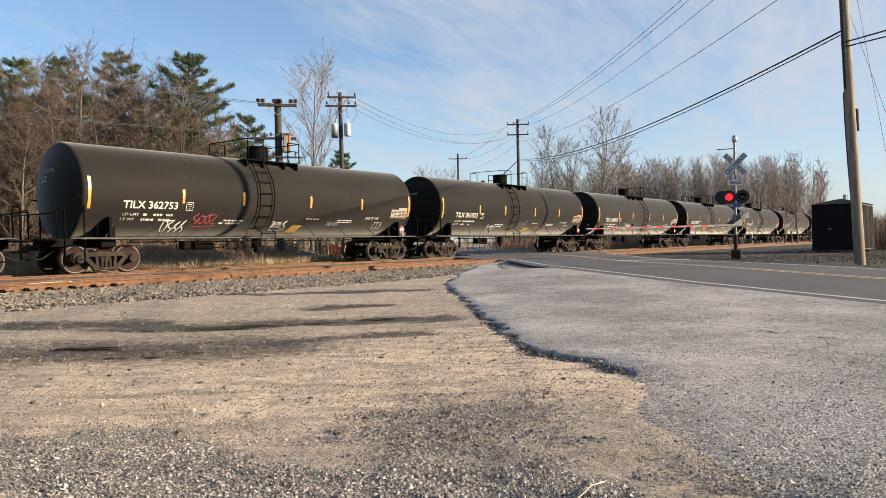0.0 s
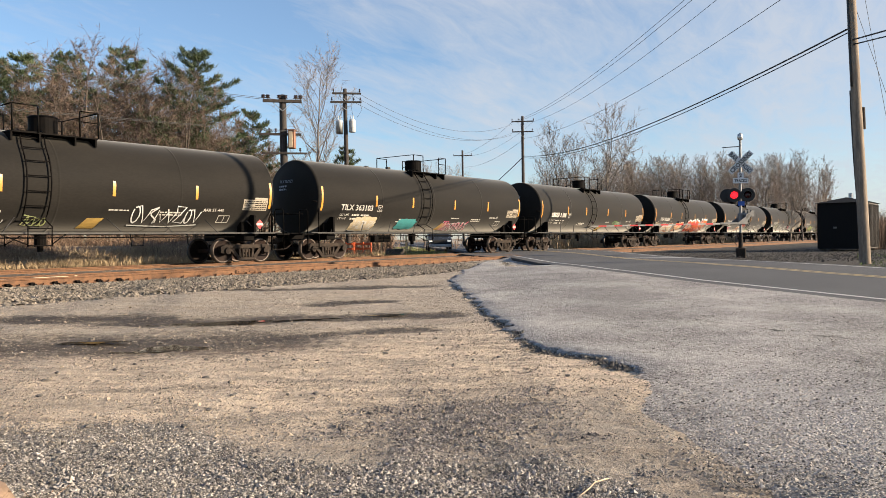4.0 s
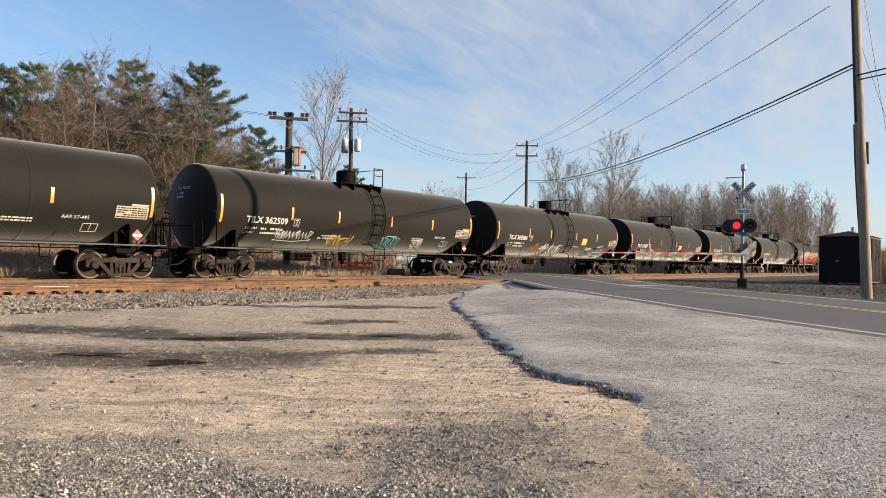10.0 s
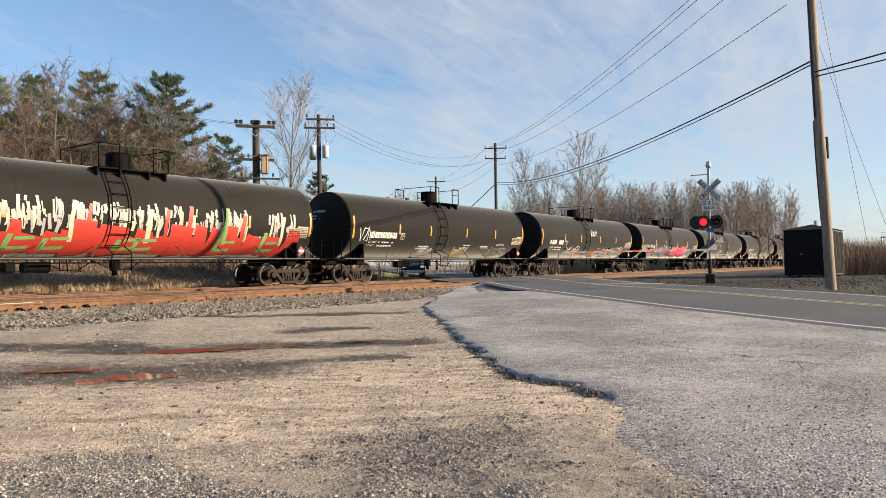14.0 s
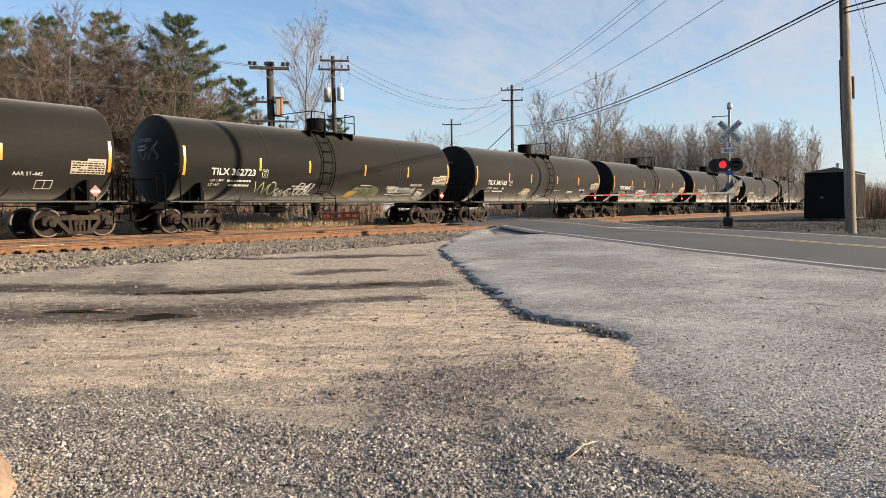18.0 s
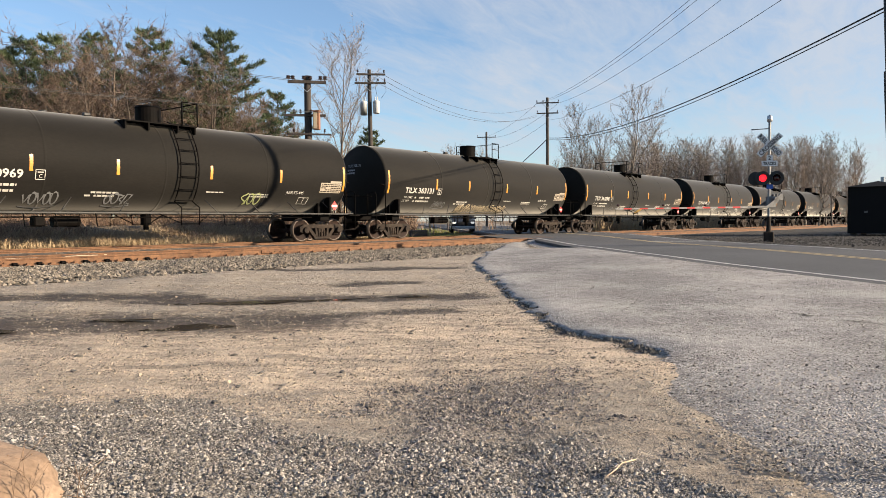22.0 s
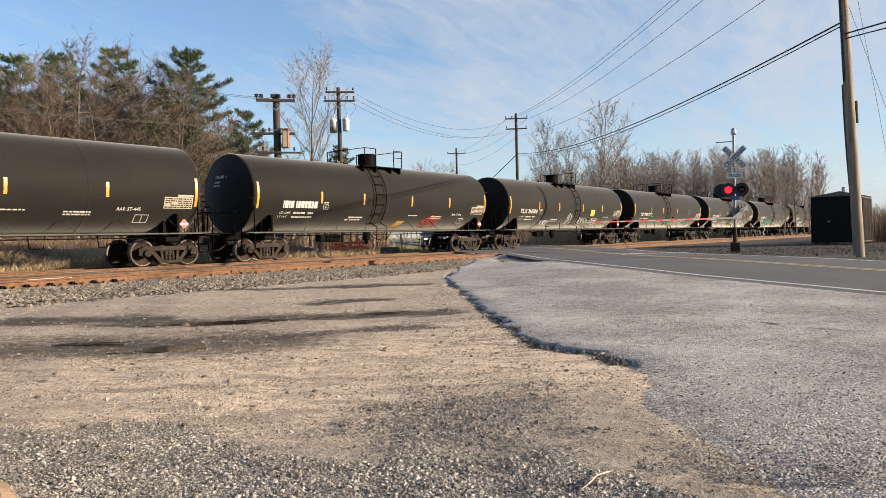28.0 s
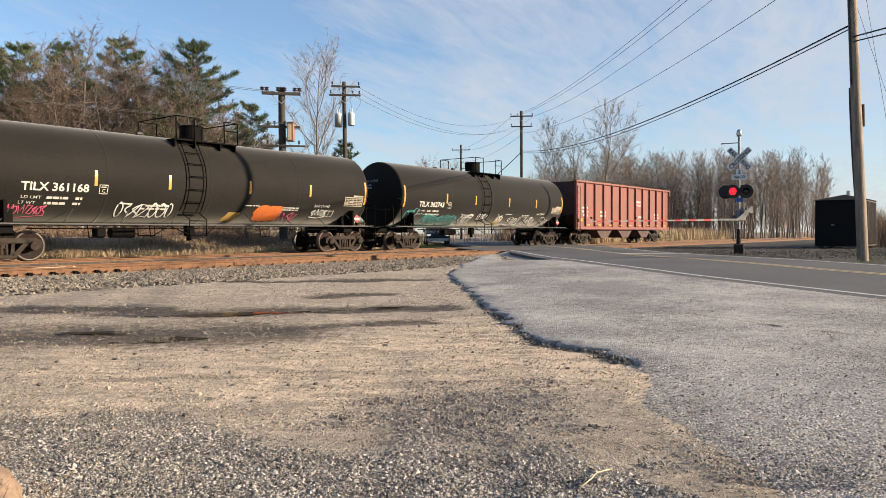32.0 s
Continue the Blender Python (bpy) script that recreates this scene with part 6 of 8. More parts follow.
part("door", b, M["box_lit_face"], cabinet, "pale panel for the cabinet's sunlit face, sunlight in its colour")

pole = make_pole("transformer_pole", -6.85, 51.5, 0.2, 11.9, 0.19, 0.13, "wooden utility pole with two grey transformers", M["dark_wood"], (-0.12, 0))
crossarm(pole, (0, -0.15, 11.35), 1.0, 8, M["dark_wood"], (-0.9, 0.9))
crossarm(pole, (-0.05, -0.15, 10.75), 1.08, 6, M["dark_wood"], (-0.9, 0.5, 0.92))
for sx in (-1, 1):
    b = bmesh.new()
    lathe(b, [(9.0 - 0.2, 0.22), (8.85 - 0.1, 0.24), (9.55, 0.24), (9.62, 0.255), (9.68, 0.20), (9.74, 0.12)] if sx < 0 else [(8.85, 0.20), (8.9, 0.235), (9.6, 0.235), (9.66, 0.25), (9.72, 0.19), (9.78, 0.12)], "z", 22)
    for v in b.verts:
        v.co += Vector((sx * 0.44 - 0.08, -0.1, -0.2))
    for px in (-0.08, 0.08):
        cyl(b, (sx * 0.44 - 0.08 + px, -0.1, 9.5), (sx * 0.44 - 0.08 + px, -0.1, 9.82), 0.035, seg=8)
    part("transformer", b, M["transformer"], pole, "grey can transformer")
b = bmesh.new()
for s in (-1, 1):
    pipe(b, [(s * 0.9, -0.1, 10.9), (s * 1.05, -0.1, 10.2), (s * 0.7, -0.1, 9.7)], 0.012)
    pipe(b, [(s * 0.45, -0.15, 11.3), (s * 0.3, -0.1, 10.4), (s * 0.45, -0.1, 9.7)], 0.012)
part("jumper_wire", b, M["wire"], pole)

pole_c = make_pole("roadside_pole", 8.7, 83.5, 0.3, 15.1, 0.2, 0.15, "wooden utility pole with two crossarms beside the road", M["dark_wood"])
crossarm(pole_c, (0, -0.15, 14.2), 1.25, -6, M["dark_wood"], (-0.95, -0.4, 0.95))
crossarm(pole_c, (0, -0.15, 13.05), 1.2, -6, M["dark_wood"], (-0.95, 0.9))
pole_d = make_pole("distant_pole", 2.7, 120, 0.3, 15.7, 0.2, 0.15, "distant wooden utility pole with one crossarm", M["dark_wood"])
crossarm(pole_d, (0, -0.15, 14.55), 1.5, -4, M["dark_wood"], (-0.95, 0.95))

pole_r = make_pole("leaning_pole", 13.32, 23.5, 0.45, 12.9, 0.165, 0.125, "weathered leaning wooden pole with drooping cables", M["wood"], (-0.32, 0.45))
b = bmesh.new()
cyl(b, (0.045, 0.16, 4.25), (0.030, 0.18, 4.95), 0.055, seg=12)
part("cable_closure", b, M["dark_wood"], pole_r, "dark cable closure on the pole")
b = bmesh.new()
pipe(b, [(-0.32 * (1.64 * t - 0.64 * t * t) - 0.165 + 0.03 * t, 0.45 * t - 0.05, 12.45 * t) for t in [j / 20 for j in range(9, 21)]], 0.028)
part("riser_conduit", b, M["lamp_black"], pole_r, "black cable conduit up the pole")
crossarm(pole_r, (-0.31, 0.4, 11.9), 1.25, 160, M["wood"], (-0.95, -0.3, 0.95))
pole_2 = make_pole("thin_pole", 23.88, 42.4, 0.4, 9.6, 0.105, 0.085, "thin dark pole behind the equipment shed", M["dark_wood"], (-0.55, 0.2))


def wire(name, a, b_, sag, r, label, n=22):
    """A hanging line between two fixings."""
    bm = bmesh.new()
    a, b_ = Vector(a), Vector(b_)
    pts = []
    for k in range(n + 1):
        t = k / n
        p = a.lerp(b_, t)
        p.z -= sag * 4 * t * (1 - t)
        pts.append(p)
    pipe(bm, pts, r, 5)
    tagged(finish(name, bm, M["wire"]), label, "overhead wire", "overhead wires")


R_CABLE = Vector((12.98, 23.80, 7.95))
wire("cable", R_CABLE, (8.85, 83.4, 10.6), 1.15, 0.030, "thick black overhead cable")
wire("cable", R_CABLE + Vector((0, 0, -0.12)), (8.85, 83.4, 10.42), 1.20, 0.020, "thick black overhead cable")
wire("cable", R_CABLE + Vector((0, 0, -0.40)), (22.5, -18.0, 9.0), 1.0, 0.026, "thick black overhead cable")
wire("cable", R_CABLE + Vector((0, 0, -0.55)), (24.5, -18.0, 8.6), 1.0, 0.022, "thin black overhead cable")
wire("cable", (8.6, 83.5, 10.4), (1.6, 116, 5.2), 0.3, 0.05, "thick black guy cable")
for ax, az, bx, bz in ((-1.15, 12.45, -1.2, 14.45), (-0.6, 12.6, -0.5, 14.55), (0.4, 12.5, 1.18, 14.45), (-0.5, 9.9, 0.1, 12.6)):
    wire("power_line", (12.75 + ax * 0.9, 23.9 - ax * 0.3, az), (8.7 + bx, 83.4, bz), 1.1, 0.012, "thin overhead power line")
for bx, bz in ((-1.2, 14.45), (1.18, 14.45), (0.2, 12.6)):
    wire("power_line", (8.7 + bx, 83.4, bz), (2.7 + bx, 119.9, bz + 0.35), 0.8, 0.014, "thin overhead power line")
for k, (az, bz) in enumerate(((11.5, 14.2), (10.9, 13.2), (11.5, 13.0))):
    wire("power_line", (-5.9 - 0.3 * k, 51.6, az), (7.5, 83.4, bz), 1.6, 0.012, "thin overhead power line")
for k in range(4):
    wire("power_line", (-10.0 + 0.6 * k, 40.85, 9.2 if k < 2 else 7.4), (-52 + 0.6 * k, -14.5, 9.3 if k < 2 else 7.3), 1.0, 0.012, "thin railway line wire")
for x, y, px_, z in ((18.4, 29.3, 13.05, 11.8), (21.2, 31.5, 13.15, 8.9)):
    wire("guy_wire", (px_, 23.9, z), (x, y, 0.45), 0.05, 0.007, "thin steel guy wire")


# ---- crossing signal with its gate ----
def sign_text(ob, name, text, m, height, width, label=""):
    b = bmesh.new()
    write(b, text, -width / 2, -height / 2, height, width, 0.035)
    bmesh.ops.transform(b, matrix=m, verts=b.verts)
    return part(name, b, M["ink"], ob, label)


M["gate_white"] = material("dirty_white_tape", 0.6, 0.0, (0.26, 0.25, 0.24), (0.16, 0.15, 0.14), 4, 0.8, 40, 0.15)
M["dark_grey"] = material("weathered_grey_paint", 0.65, 0.1, (0.15, 0.15, 0.15), (0.08, 0.077, 0.074), 3, 0.7, 40, 0.15)


def make_signal():
    sig = thing("crossing_signal", "railroad crossing signal with crossbuck, red lamps and lowered gate", "crossing signal", pose(12.69, 31.9, 0.47, 0, 0, -16))
    swing = pose(0, 0, 0, 0, 0, 31)
    b = bmesh.new()
    box(b, (0, 0, 0.10), (0.38, 0.38, 0.50), None, 0.03)
    part("concrete_base", b, M["truck"], sig)
    b = bmesh.new()
    cyl(b, (0, 0, 0.35), (0, 0, 1.0), 0.10, 0.075, 14)
    part("mast_foot", b, M["truck"], sig, "dark rusted mast foot")
    b = bmesh.new()
    cyl(b, (0, 0, 1.0), (0, 0, 5.0), 0.056, 0.052, 14)
    part("mast", b, M["aluminium"], sig, "silver painted mast")
    b = bmesh.new()
    lathe(b, [(4.98, 0.05), (5.0, 0.10), (5.12, 0.12), (5.24, 0.10), (5.30, 0.03)], "z", 18)
    part("bell", b, M["grey_metal"], sig)
    b = bmesh.new()
    pipe(b, [(0, 0, 4.72), (-0.7, 0, 4.70)], 0.022)
    box(b, (-0.66, 0, 4.70), (0.12, 0.06, 0.05))
    part("side_arm", b, M["aluminium"], sig)
    face = -0.10
    for s, words in ((1, (("RAIL", -0.36, 0.42), ("ROAD", 0.36, 0.44))), (-1, (("CROSSING", 0.0, 1.10),))):
        rot = Matrix.Rotation(radians(s * 45), 3, "Y")
        b = bmesh.new()
        box(b, (0, face - 0.006 * (s < 0), 4.02), (1.22, 0.01, 0.24), rot)
        blade = part("crossbuck_blade", b, M["sign"], sig, "white crossbuck blade")
        for wd, off, wdt in words:
            m = Matrix.Translation((0, face - 0.014 if s < 0 else face - 0.0075, 4.02)) @ rot.to_4x4() @ Matrix.Translation((off, 0, 0))
            sign_text(blade, "lettering", wd, m, 0.18, wdt)
    b = bmesh.new()
    box(b, (0, face, 3.24), (0.62, 0.01, 0.22))
    plate = part("tracks_sign", b, M["sign"], sig, "white plate reading tracks")
    sign_text(plate, "lettering", "TRACKS", Matrix.Translation((0, face - 0.008, 3.24)), 0.12, 0.50)
    b = bmesh.new()
    box(b, (0, face, 3.47), (0.24, 0.01, 0.24))
    plate = part("number_sign", b, M["sign"], sig, "white plate with the number of tracks")
    sign_text(plate, "lettering", "2", Matrix.Translation((0, face - 0.008, 3.47)), 0.16, 0.11)
    # flashing lamps on a crossbar, for both directions
    b = bmesh.new()
    pipe(b, [(-0.42, 0, 2.62), (0.42, 0, 2.62)], 0.035)
    part("lamp_bar", b, M["aluminium"], sig)
    for sy in (-1, 1):
        for sx in (-1, 1):
            x = sx * 0.27 if sy < 0 else sx * 0.30 - 0.22
            lit = sx < 0
            y0 = sy * 0.16
            b = bmesh.new()
            lathe(b, [(0.0, 0.29), (0.02, 0.30), (0.03, 0.29)], "y", 28)
            cyl(b, (0, -0.20, 0), (0, 0.0, 0), 0.13, 0.11, 18)
            for v in b.verts:
                v.co = Vector((x + v.co.x, y0 + sy * v.co.y, 2.62 + v.co.z))
            lamp = part("lamp", b, M["lamp_black"], sig, "round black lamp with backing disc")
            b = bmesh.new()
            seg = 18
            ra, rb = [], []
            for k in range(seg + 1):
                a = radians(-20 + 220 * k / seg)
                ra.append(b.verts.new((x + 0.165 * math.cos(a), y0 + sy * 0.03, 2.62 + 0.165 * math.sin(a))))
                rb.append(b.verts.new((x + 0.17 * math.cos(a), y0 + sy * (0.12 + 0.18 * max(0, math.sin(a))), 2.62 + 0.17 * math.sin(a))))
            for k in range(seg):
                b.faces.new((ra[k], ra[k + 1], rb[k + 1], rb[k]))
            part("hood", b, M["lamp_black"], lamp)
            b = bmesh.new()
            lathe(b, [(0.03, 0.15), (0.06, 0.12), (0.075, 0.05), (0.08, 0.01)], "y", 24)
            for v in b.verts:
                v.co = Vector((x + v.co.x, y0 + sy * v.co.y, 2.62 + v.co.z))
            part("lens", b, M["lens_on"] if lit else M["lens_off"], lamp, "lit red lens" if lit else "dark red lens")
    b = bmesh.new()
    box(b, (0.02, -0.09, 2.26), (0.26, 0.02, 0.19))
    part("notice_plate", b, M["blue"], sig, "small blue notice plate")
    # gate mechanism, counterweight and arm
    b = bmesh.new()
    box(b, (0.13, 0.05, 1.60), (0.32, 0.30, 0.50), None, 0.03)
    cyl(b, (0.16, -0.28, 1.72), (0.16, 0.28, 1.72), 0.10, seg=16)
    part("gate_mechanism", b, M["dark_grey"], sig, "grey gate motor housing").matrix_basis = swing
    b = bmesh.new()
    for sy in (-0.26, 0.26):
        poly_prism(b, [(-0.35, 1.42), (-0.30, 1.33), (0.16, 1.52), (0.42, 1.86), (0.34, 1.94), (0.10, 1.72)], sy - 0.02, sy + 0.02)
    part("gate_bracket", b, M["dark_grey"], sig).matrix_basis = swing
    for k in range(3):
        b = bmesh.new()
        box(b, (0.42, -0.2 + 0.2 * k, 1.82), (0.18, 0.10, 0.30), None, 0.02)
        part("counterweight", b, M["dark_grey"], sig).matrix_basis = swing
    b = bmesh.new()
    box(b, (-0.75, -0.26, 1.40), (0.9, 0.05, 0.09), None, 0.01)
    part("arm_root", b, M["dark_grey"], sig).matrix_basis = swing
    n, x0, span = 17, -1.2, 6.0
    for k in range(n):
        b = bmesh.new()
        xa = x0 - span * (k + 0.5) / n
        box(b, (xa, -0.26, 1.39 - 0.004 * k), (span / n - 0.004, 0.025, 0.072 - 0.0015 * k))
        part("gate_arm_section", b, M["red_tape"] if k % 2 else M["gate_white"], sig, "red tape section" if k % 2 else "white tape section").matrix_basis = swing
    for x in (-3.2, -5.1, -7.1):
        b = bmesh.new()
        lathe(b, [(-0.04, 0.035), (0, 0.045), (0.04, 0.035)], "y", 12)
        for v in b.verts:
            v.co += Vector((x, -0.26, 1.47))
        part("gate_lamp", b, M["lens_off"], sig, "small red gate lamp").matrix_basis = swing
    b = bmesh.new()
    pipe(b, [(-0.05, 0, 1.0), (-0.4, -0.1, 0.75), (-0.15, -0.05, 0.45)], 0.014)
    part("cable_loop", b, M["wire"], sig)
    return sig


make_signal()


# ---- equipment shed ----
def make_shed():
    # long axis along the railway; the shaded end faces the lot
    sh = thing("equipment_shed", "black steel railway equipment shed with low hipped roof", "shed", Matrix.Translation((20.62, 41.15, 0.42)) @ pose(0, 0, 0, 0, 0, TURN))
    L, W, H = 3.6, 2.5, 2.66
    b = bmesh.new()
    box(b, (L / 2, -W / 2, 0.14 + (H - 0.14) / 2), (L, W, H - 0.14), None, 0.01)
    # the long side takes the lighter steel: sunlight put into its colour
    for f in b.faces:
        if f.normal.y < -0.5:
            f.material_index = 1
    part("body", b, [M["shed"], M["shed_lit_side"]], sh)
    for k in range(12):
        b = bmesh.new()
        box(b, (0.15 + k * (L - 0.3) / 11, -W - 0.02, 0.2 + (H - 0.3) / 2), (0.06, 0.045, H - 0.3))
        part("wall_rib", b, M["shed_lit_side"], sh)
    b = bmesh.new()
    o = 0.12
    base = [b.verts.new(p) for p in ((-o, o, H), (L + o, o, H), (L + o, -W - o, H), (-o, -W - o, H))]
    ap = [b.verts.new((W / 2, -W / 2, H + 0.34)), b.verts.new((L - W / 2, -W / 2, H + 0.34))]
    for f in ((base[0], base[1], ap[1], ap[0]), (base[1], base[2], ap[1]), (base[2], base[3], ap[0], ap[1]), (base[3], base[0], ap[0])):
        b.faces.new(f)
    b.faces.new(base[::-1])
    bmesh.ops.recalc_face_normals(b, faces=b.faces)
    part("roof", b, M["shed"], sh)
    b = bmesh.new()
    box(b, (-0.012, -W / 2, 1.35), (0.02, 0.95, 2.05))
    door = part("door", b, M["shed"], sh)
    b = bmesh.new()
    box(b, (-0.035, -W / 2 + 0.36, 1.3), (0.03, 0.16, 0.10))
    part("door_handle", b, M["dark_grey"], door)
    for x in (0.3, L - 0.3):
        for y in (-0.25, -W + 0.25):
            b = bmesh.new()
            box(b, (x, y, 0.05), (0.25, 0.25, 0.2))
            part("footing", b, M["ballast_bed"], sh)
    b = bmesh.new()
    cyl(b, (L * 0.75, -W / 2, H + 0.3), (L * 0.75, -W / 2, H + 0.62), 0.12, seg=12)
    part("roof_vent", b, M["grey_metal"], sh)
    return sh


make_shed()


# ---- far side of the crossing: waiting car, plastic barriers, block, posts, rubble ----
def make_car():
    car = thing("waiting_car", "dark sport utility car waiting beyond the crossing", "car", pose(-0.7, 60.0, 0.42, 0, 0, 4))
    b = bmesh.new()
    prof = [(-2.3, 0.32), (-2.34, 0.75), (-2.2, 0.98), (-1.3, 1.10), (-0.55, 1.62), (0.6, 1.70), (1.9, 1.62), (2.25, 1.05), (2.3, 0.4)]
    poly_prism(b, prof, -0.92, 0.92, "x")
    for v in b.verts:
        k = smooth01(1.1, 1.7, v.co.z)
        v.co.x *= 1 - 0.16 * k
    bmesh.ops.recalc_face_normals(b, faces=b.faces)
    part("body", b, M["car_paint"], car)
    b = bmesh.new()
    b.faces.new([b.verts.new(p) for p in ((-0.78, -1.30, 1.13), (0.78, -1.30, 1.13), (0.70, -0.66, 1.58), (-0.70, -0.66, 1.58))])
    part("windscreen", b, M["glass"], car)
    b = bmesh.new()
    box(b, (0, -2.33, 0.72), (1.0, 0.05, 0.24), None, 0.01)
    part("grille", b, M["rubber"], car)
    b = bmesh.new()
    box(b, (0, -2.34, 0.42), (1.75, 0.12, 0.2), None, 0.02)
    part("bumper", b, M["grey_metal"], car)
    for s in (-1, 1):
        b = bmesh.new()
        box(b, (s * 0.72, -2.30, 0.78), (0.30, 0.08, 0.16), None, 0.02)
        part("headlight", b, M["headlight"], car)
        b = bmesh.new()
        box(b, (s * 1.02, -0.9, 1.14), (0.2, 0.1, 0.15), None, 0.03)
        part("mirror", b, M["car_paint"], car)
        for y in (-1.45, 1.45):
            b = bmesh.new()
            lathe(b, [(-0.11, 0.2), (-0.11, 0.33), (-0.08, 0.35), (0.08, 0.35), (0.11, 0.33), (0.11, 0.2)], "x", 22)
            for v in b.verts:
                v.co += Vector((s * 0.84, y, 0.35))
            wheel = part("wheel", b, M["rubber"], car)
            b = bmesh.new()
            lathe(b, [(-0.115, 0.05), (-0.115, 0.2), (0.115, 0.2), (0.115, 0.05)], "x", 16)
            for v in b.verts:
                v.co += Vector((s * 0.84, y, 0.35))
            part("rim", b, M["grey_metal"], wheel)
    return car


make_car()


def make_barrier(x, y, turn, k):
    ob = thing("plastic_fence", "red-orange plastic barrier in the grass", "barrier", pose(x, y, 0.25, 0, 0, turn), "plastic barriers")
    for z in (0.25, 0.55, 0.85):
        b = bmesh.new()
        box(b, (0, 0, z), (1.1, 0.05, 0.14), None, 0.01)
        part("rail", b, M["orange"], ob)
    for s in (-0.5, 0, 0.5):
        b = bmesh.new()
        box(b, (s, 0, 0.48), (0.07, 0.07, 1.0), None, 0.01)
        part("post", b, M["orange"], ob)


for _i, (_x, _y, _t) in enumerate(((-6.3, 46.0, 20), (-5.3, 46.6, -10), (-7.0, 47.4, 70))):
    make_barrier(_x, _y, _t, _i)

b = bmesh.new()
box(b, (0, 0, 0.3), (1.1, 0.5, 0.7), None, 0.05)
_ob = finish("concrete_block", b, M["ballast_bed"])
_ob.matrix_basis = pose(-3.2, 45.5, 0.15, 0, 0, 10)
tagged(_ob, "grey concrete block beside the road", "concrete block")
for _x, _y, _h in ((-7.9, 46.3, 1.9), (-2.6, 47.0, 1.3), (-4.4, 49.5, 1.1)):
    b = bmesh.new()
    cyl(b, (0, 0, -0.2), (0, 0, _h), 0.05, 0.045, 8)
    _ob = finish("marker_post", b, M["paint_yellow"])
    _ob.matrix_basis = pose(_x, _y, 0.3)
    tagged(_ob, "thin yellowish marker post in the grass", "post", "marker posts")
# ---- trees and brush ----
def tube(vs, fs, pts, radii, sides):
    """Append a tapered branch to lists of vertices and faces."""
    base = len(vs)
    n = len(pts)
    for i, p in enumerate(pts):
        d = (pts[min(i + 1, n - 1)] - pts[max(i - 1, 0)]).normalized()
        u = d.cross(Vector((0.31, 0.17, 0.93)))
        u = u.normalized() if u.length > 1e-4 else Vector((1, 0, 0))
        v = d.cross(u)
        for k in range(sides):
            a = k * math.tau / sides
            q = p + (u * math.cos(a) + v * math.sin(a)) * radii[i]
            vs.append((q.x, q.y, q.z))
    for i in range(n - 1):
        for k in range(sides):
            a, b = base + i * sides + k, base + i * sides + (k + 1) % sides
            fs.append((a, b, b + sides, a + sides))


def bent(rnd, p, d, length, wob, up, n):
    pts = [p.copy()]
    d = d.normalized()
    for _ in range(n):
        d = (d + Vector((rnd.uniform(-wob, wob), rnd.uniform(-wob, wob), rnd.uniform(-wob, wob) + up))).normalized()
        p = p + d * (length / n)
        pts.append(p.copy())
    return pts


def spike(vs, fs, p, q, r):
    """A thin twig: a three-sided cone."""
    d = (q - p).normalized()
    u = d.cross(Vector((0.31, 0.17, 0.93)))
    u = u.normalized() if u.length > 1e-4 else Vector((1, 0, 0))
    v = d.cross(u)
    b = len(vs)
    for c, s in ((1.0, 0.0), (-0.5, 0.866), (-0.5, -0.866)):
        o = p + (u * c + v * s) * r
        vs.append((o.x, o.y, o.z))
    vs.append((q.x, q.y, q.z))
    fs += [(b, b + 1, b + 3), (b + 1, b + 2, b + 3), (b + 2, b, b + 3)]


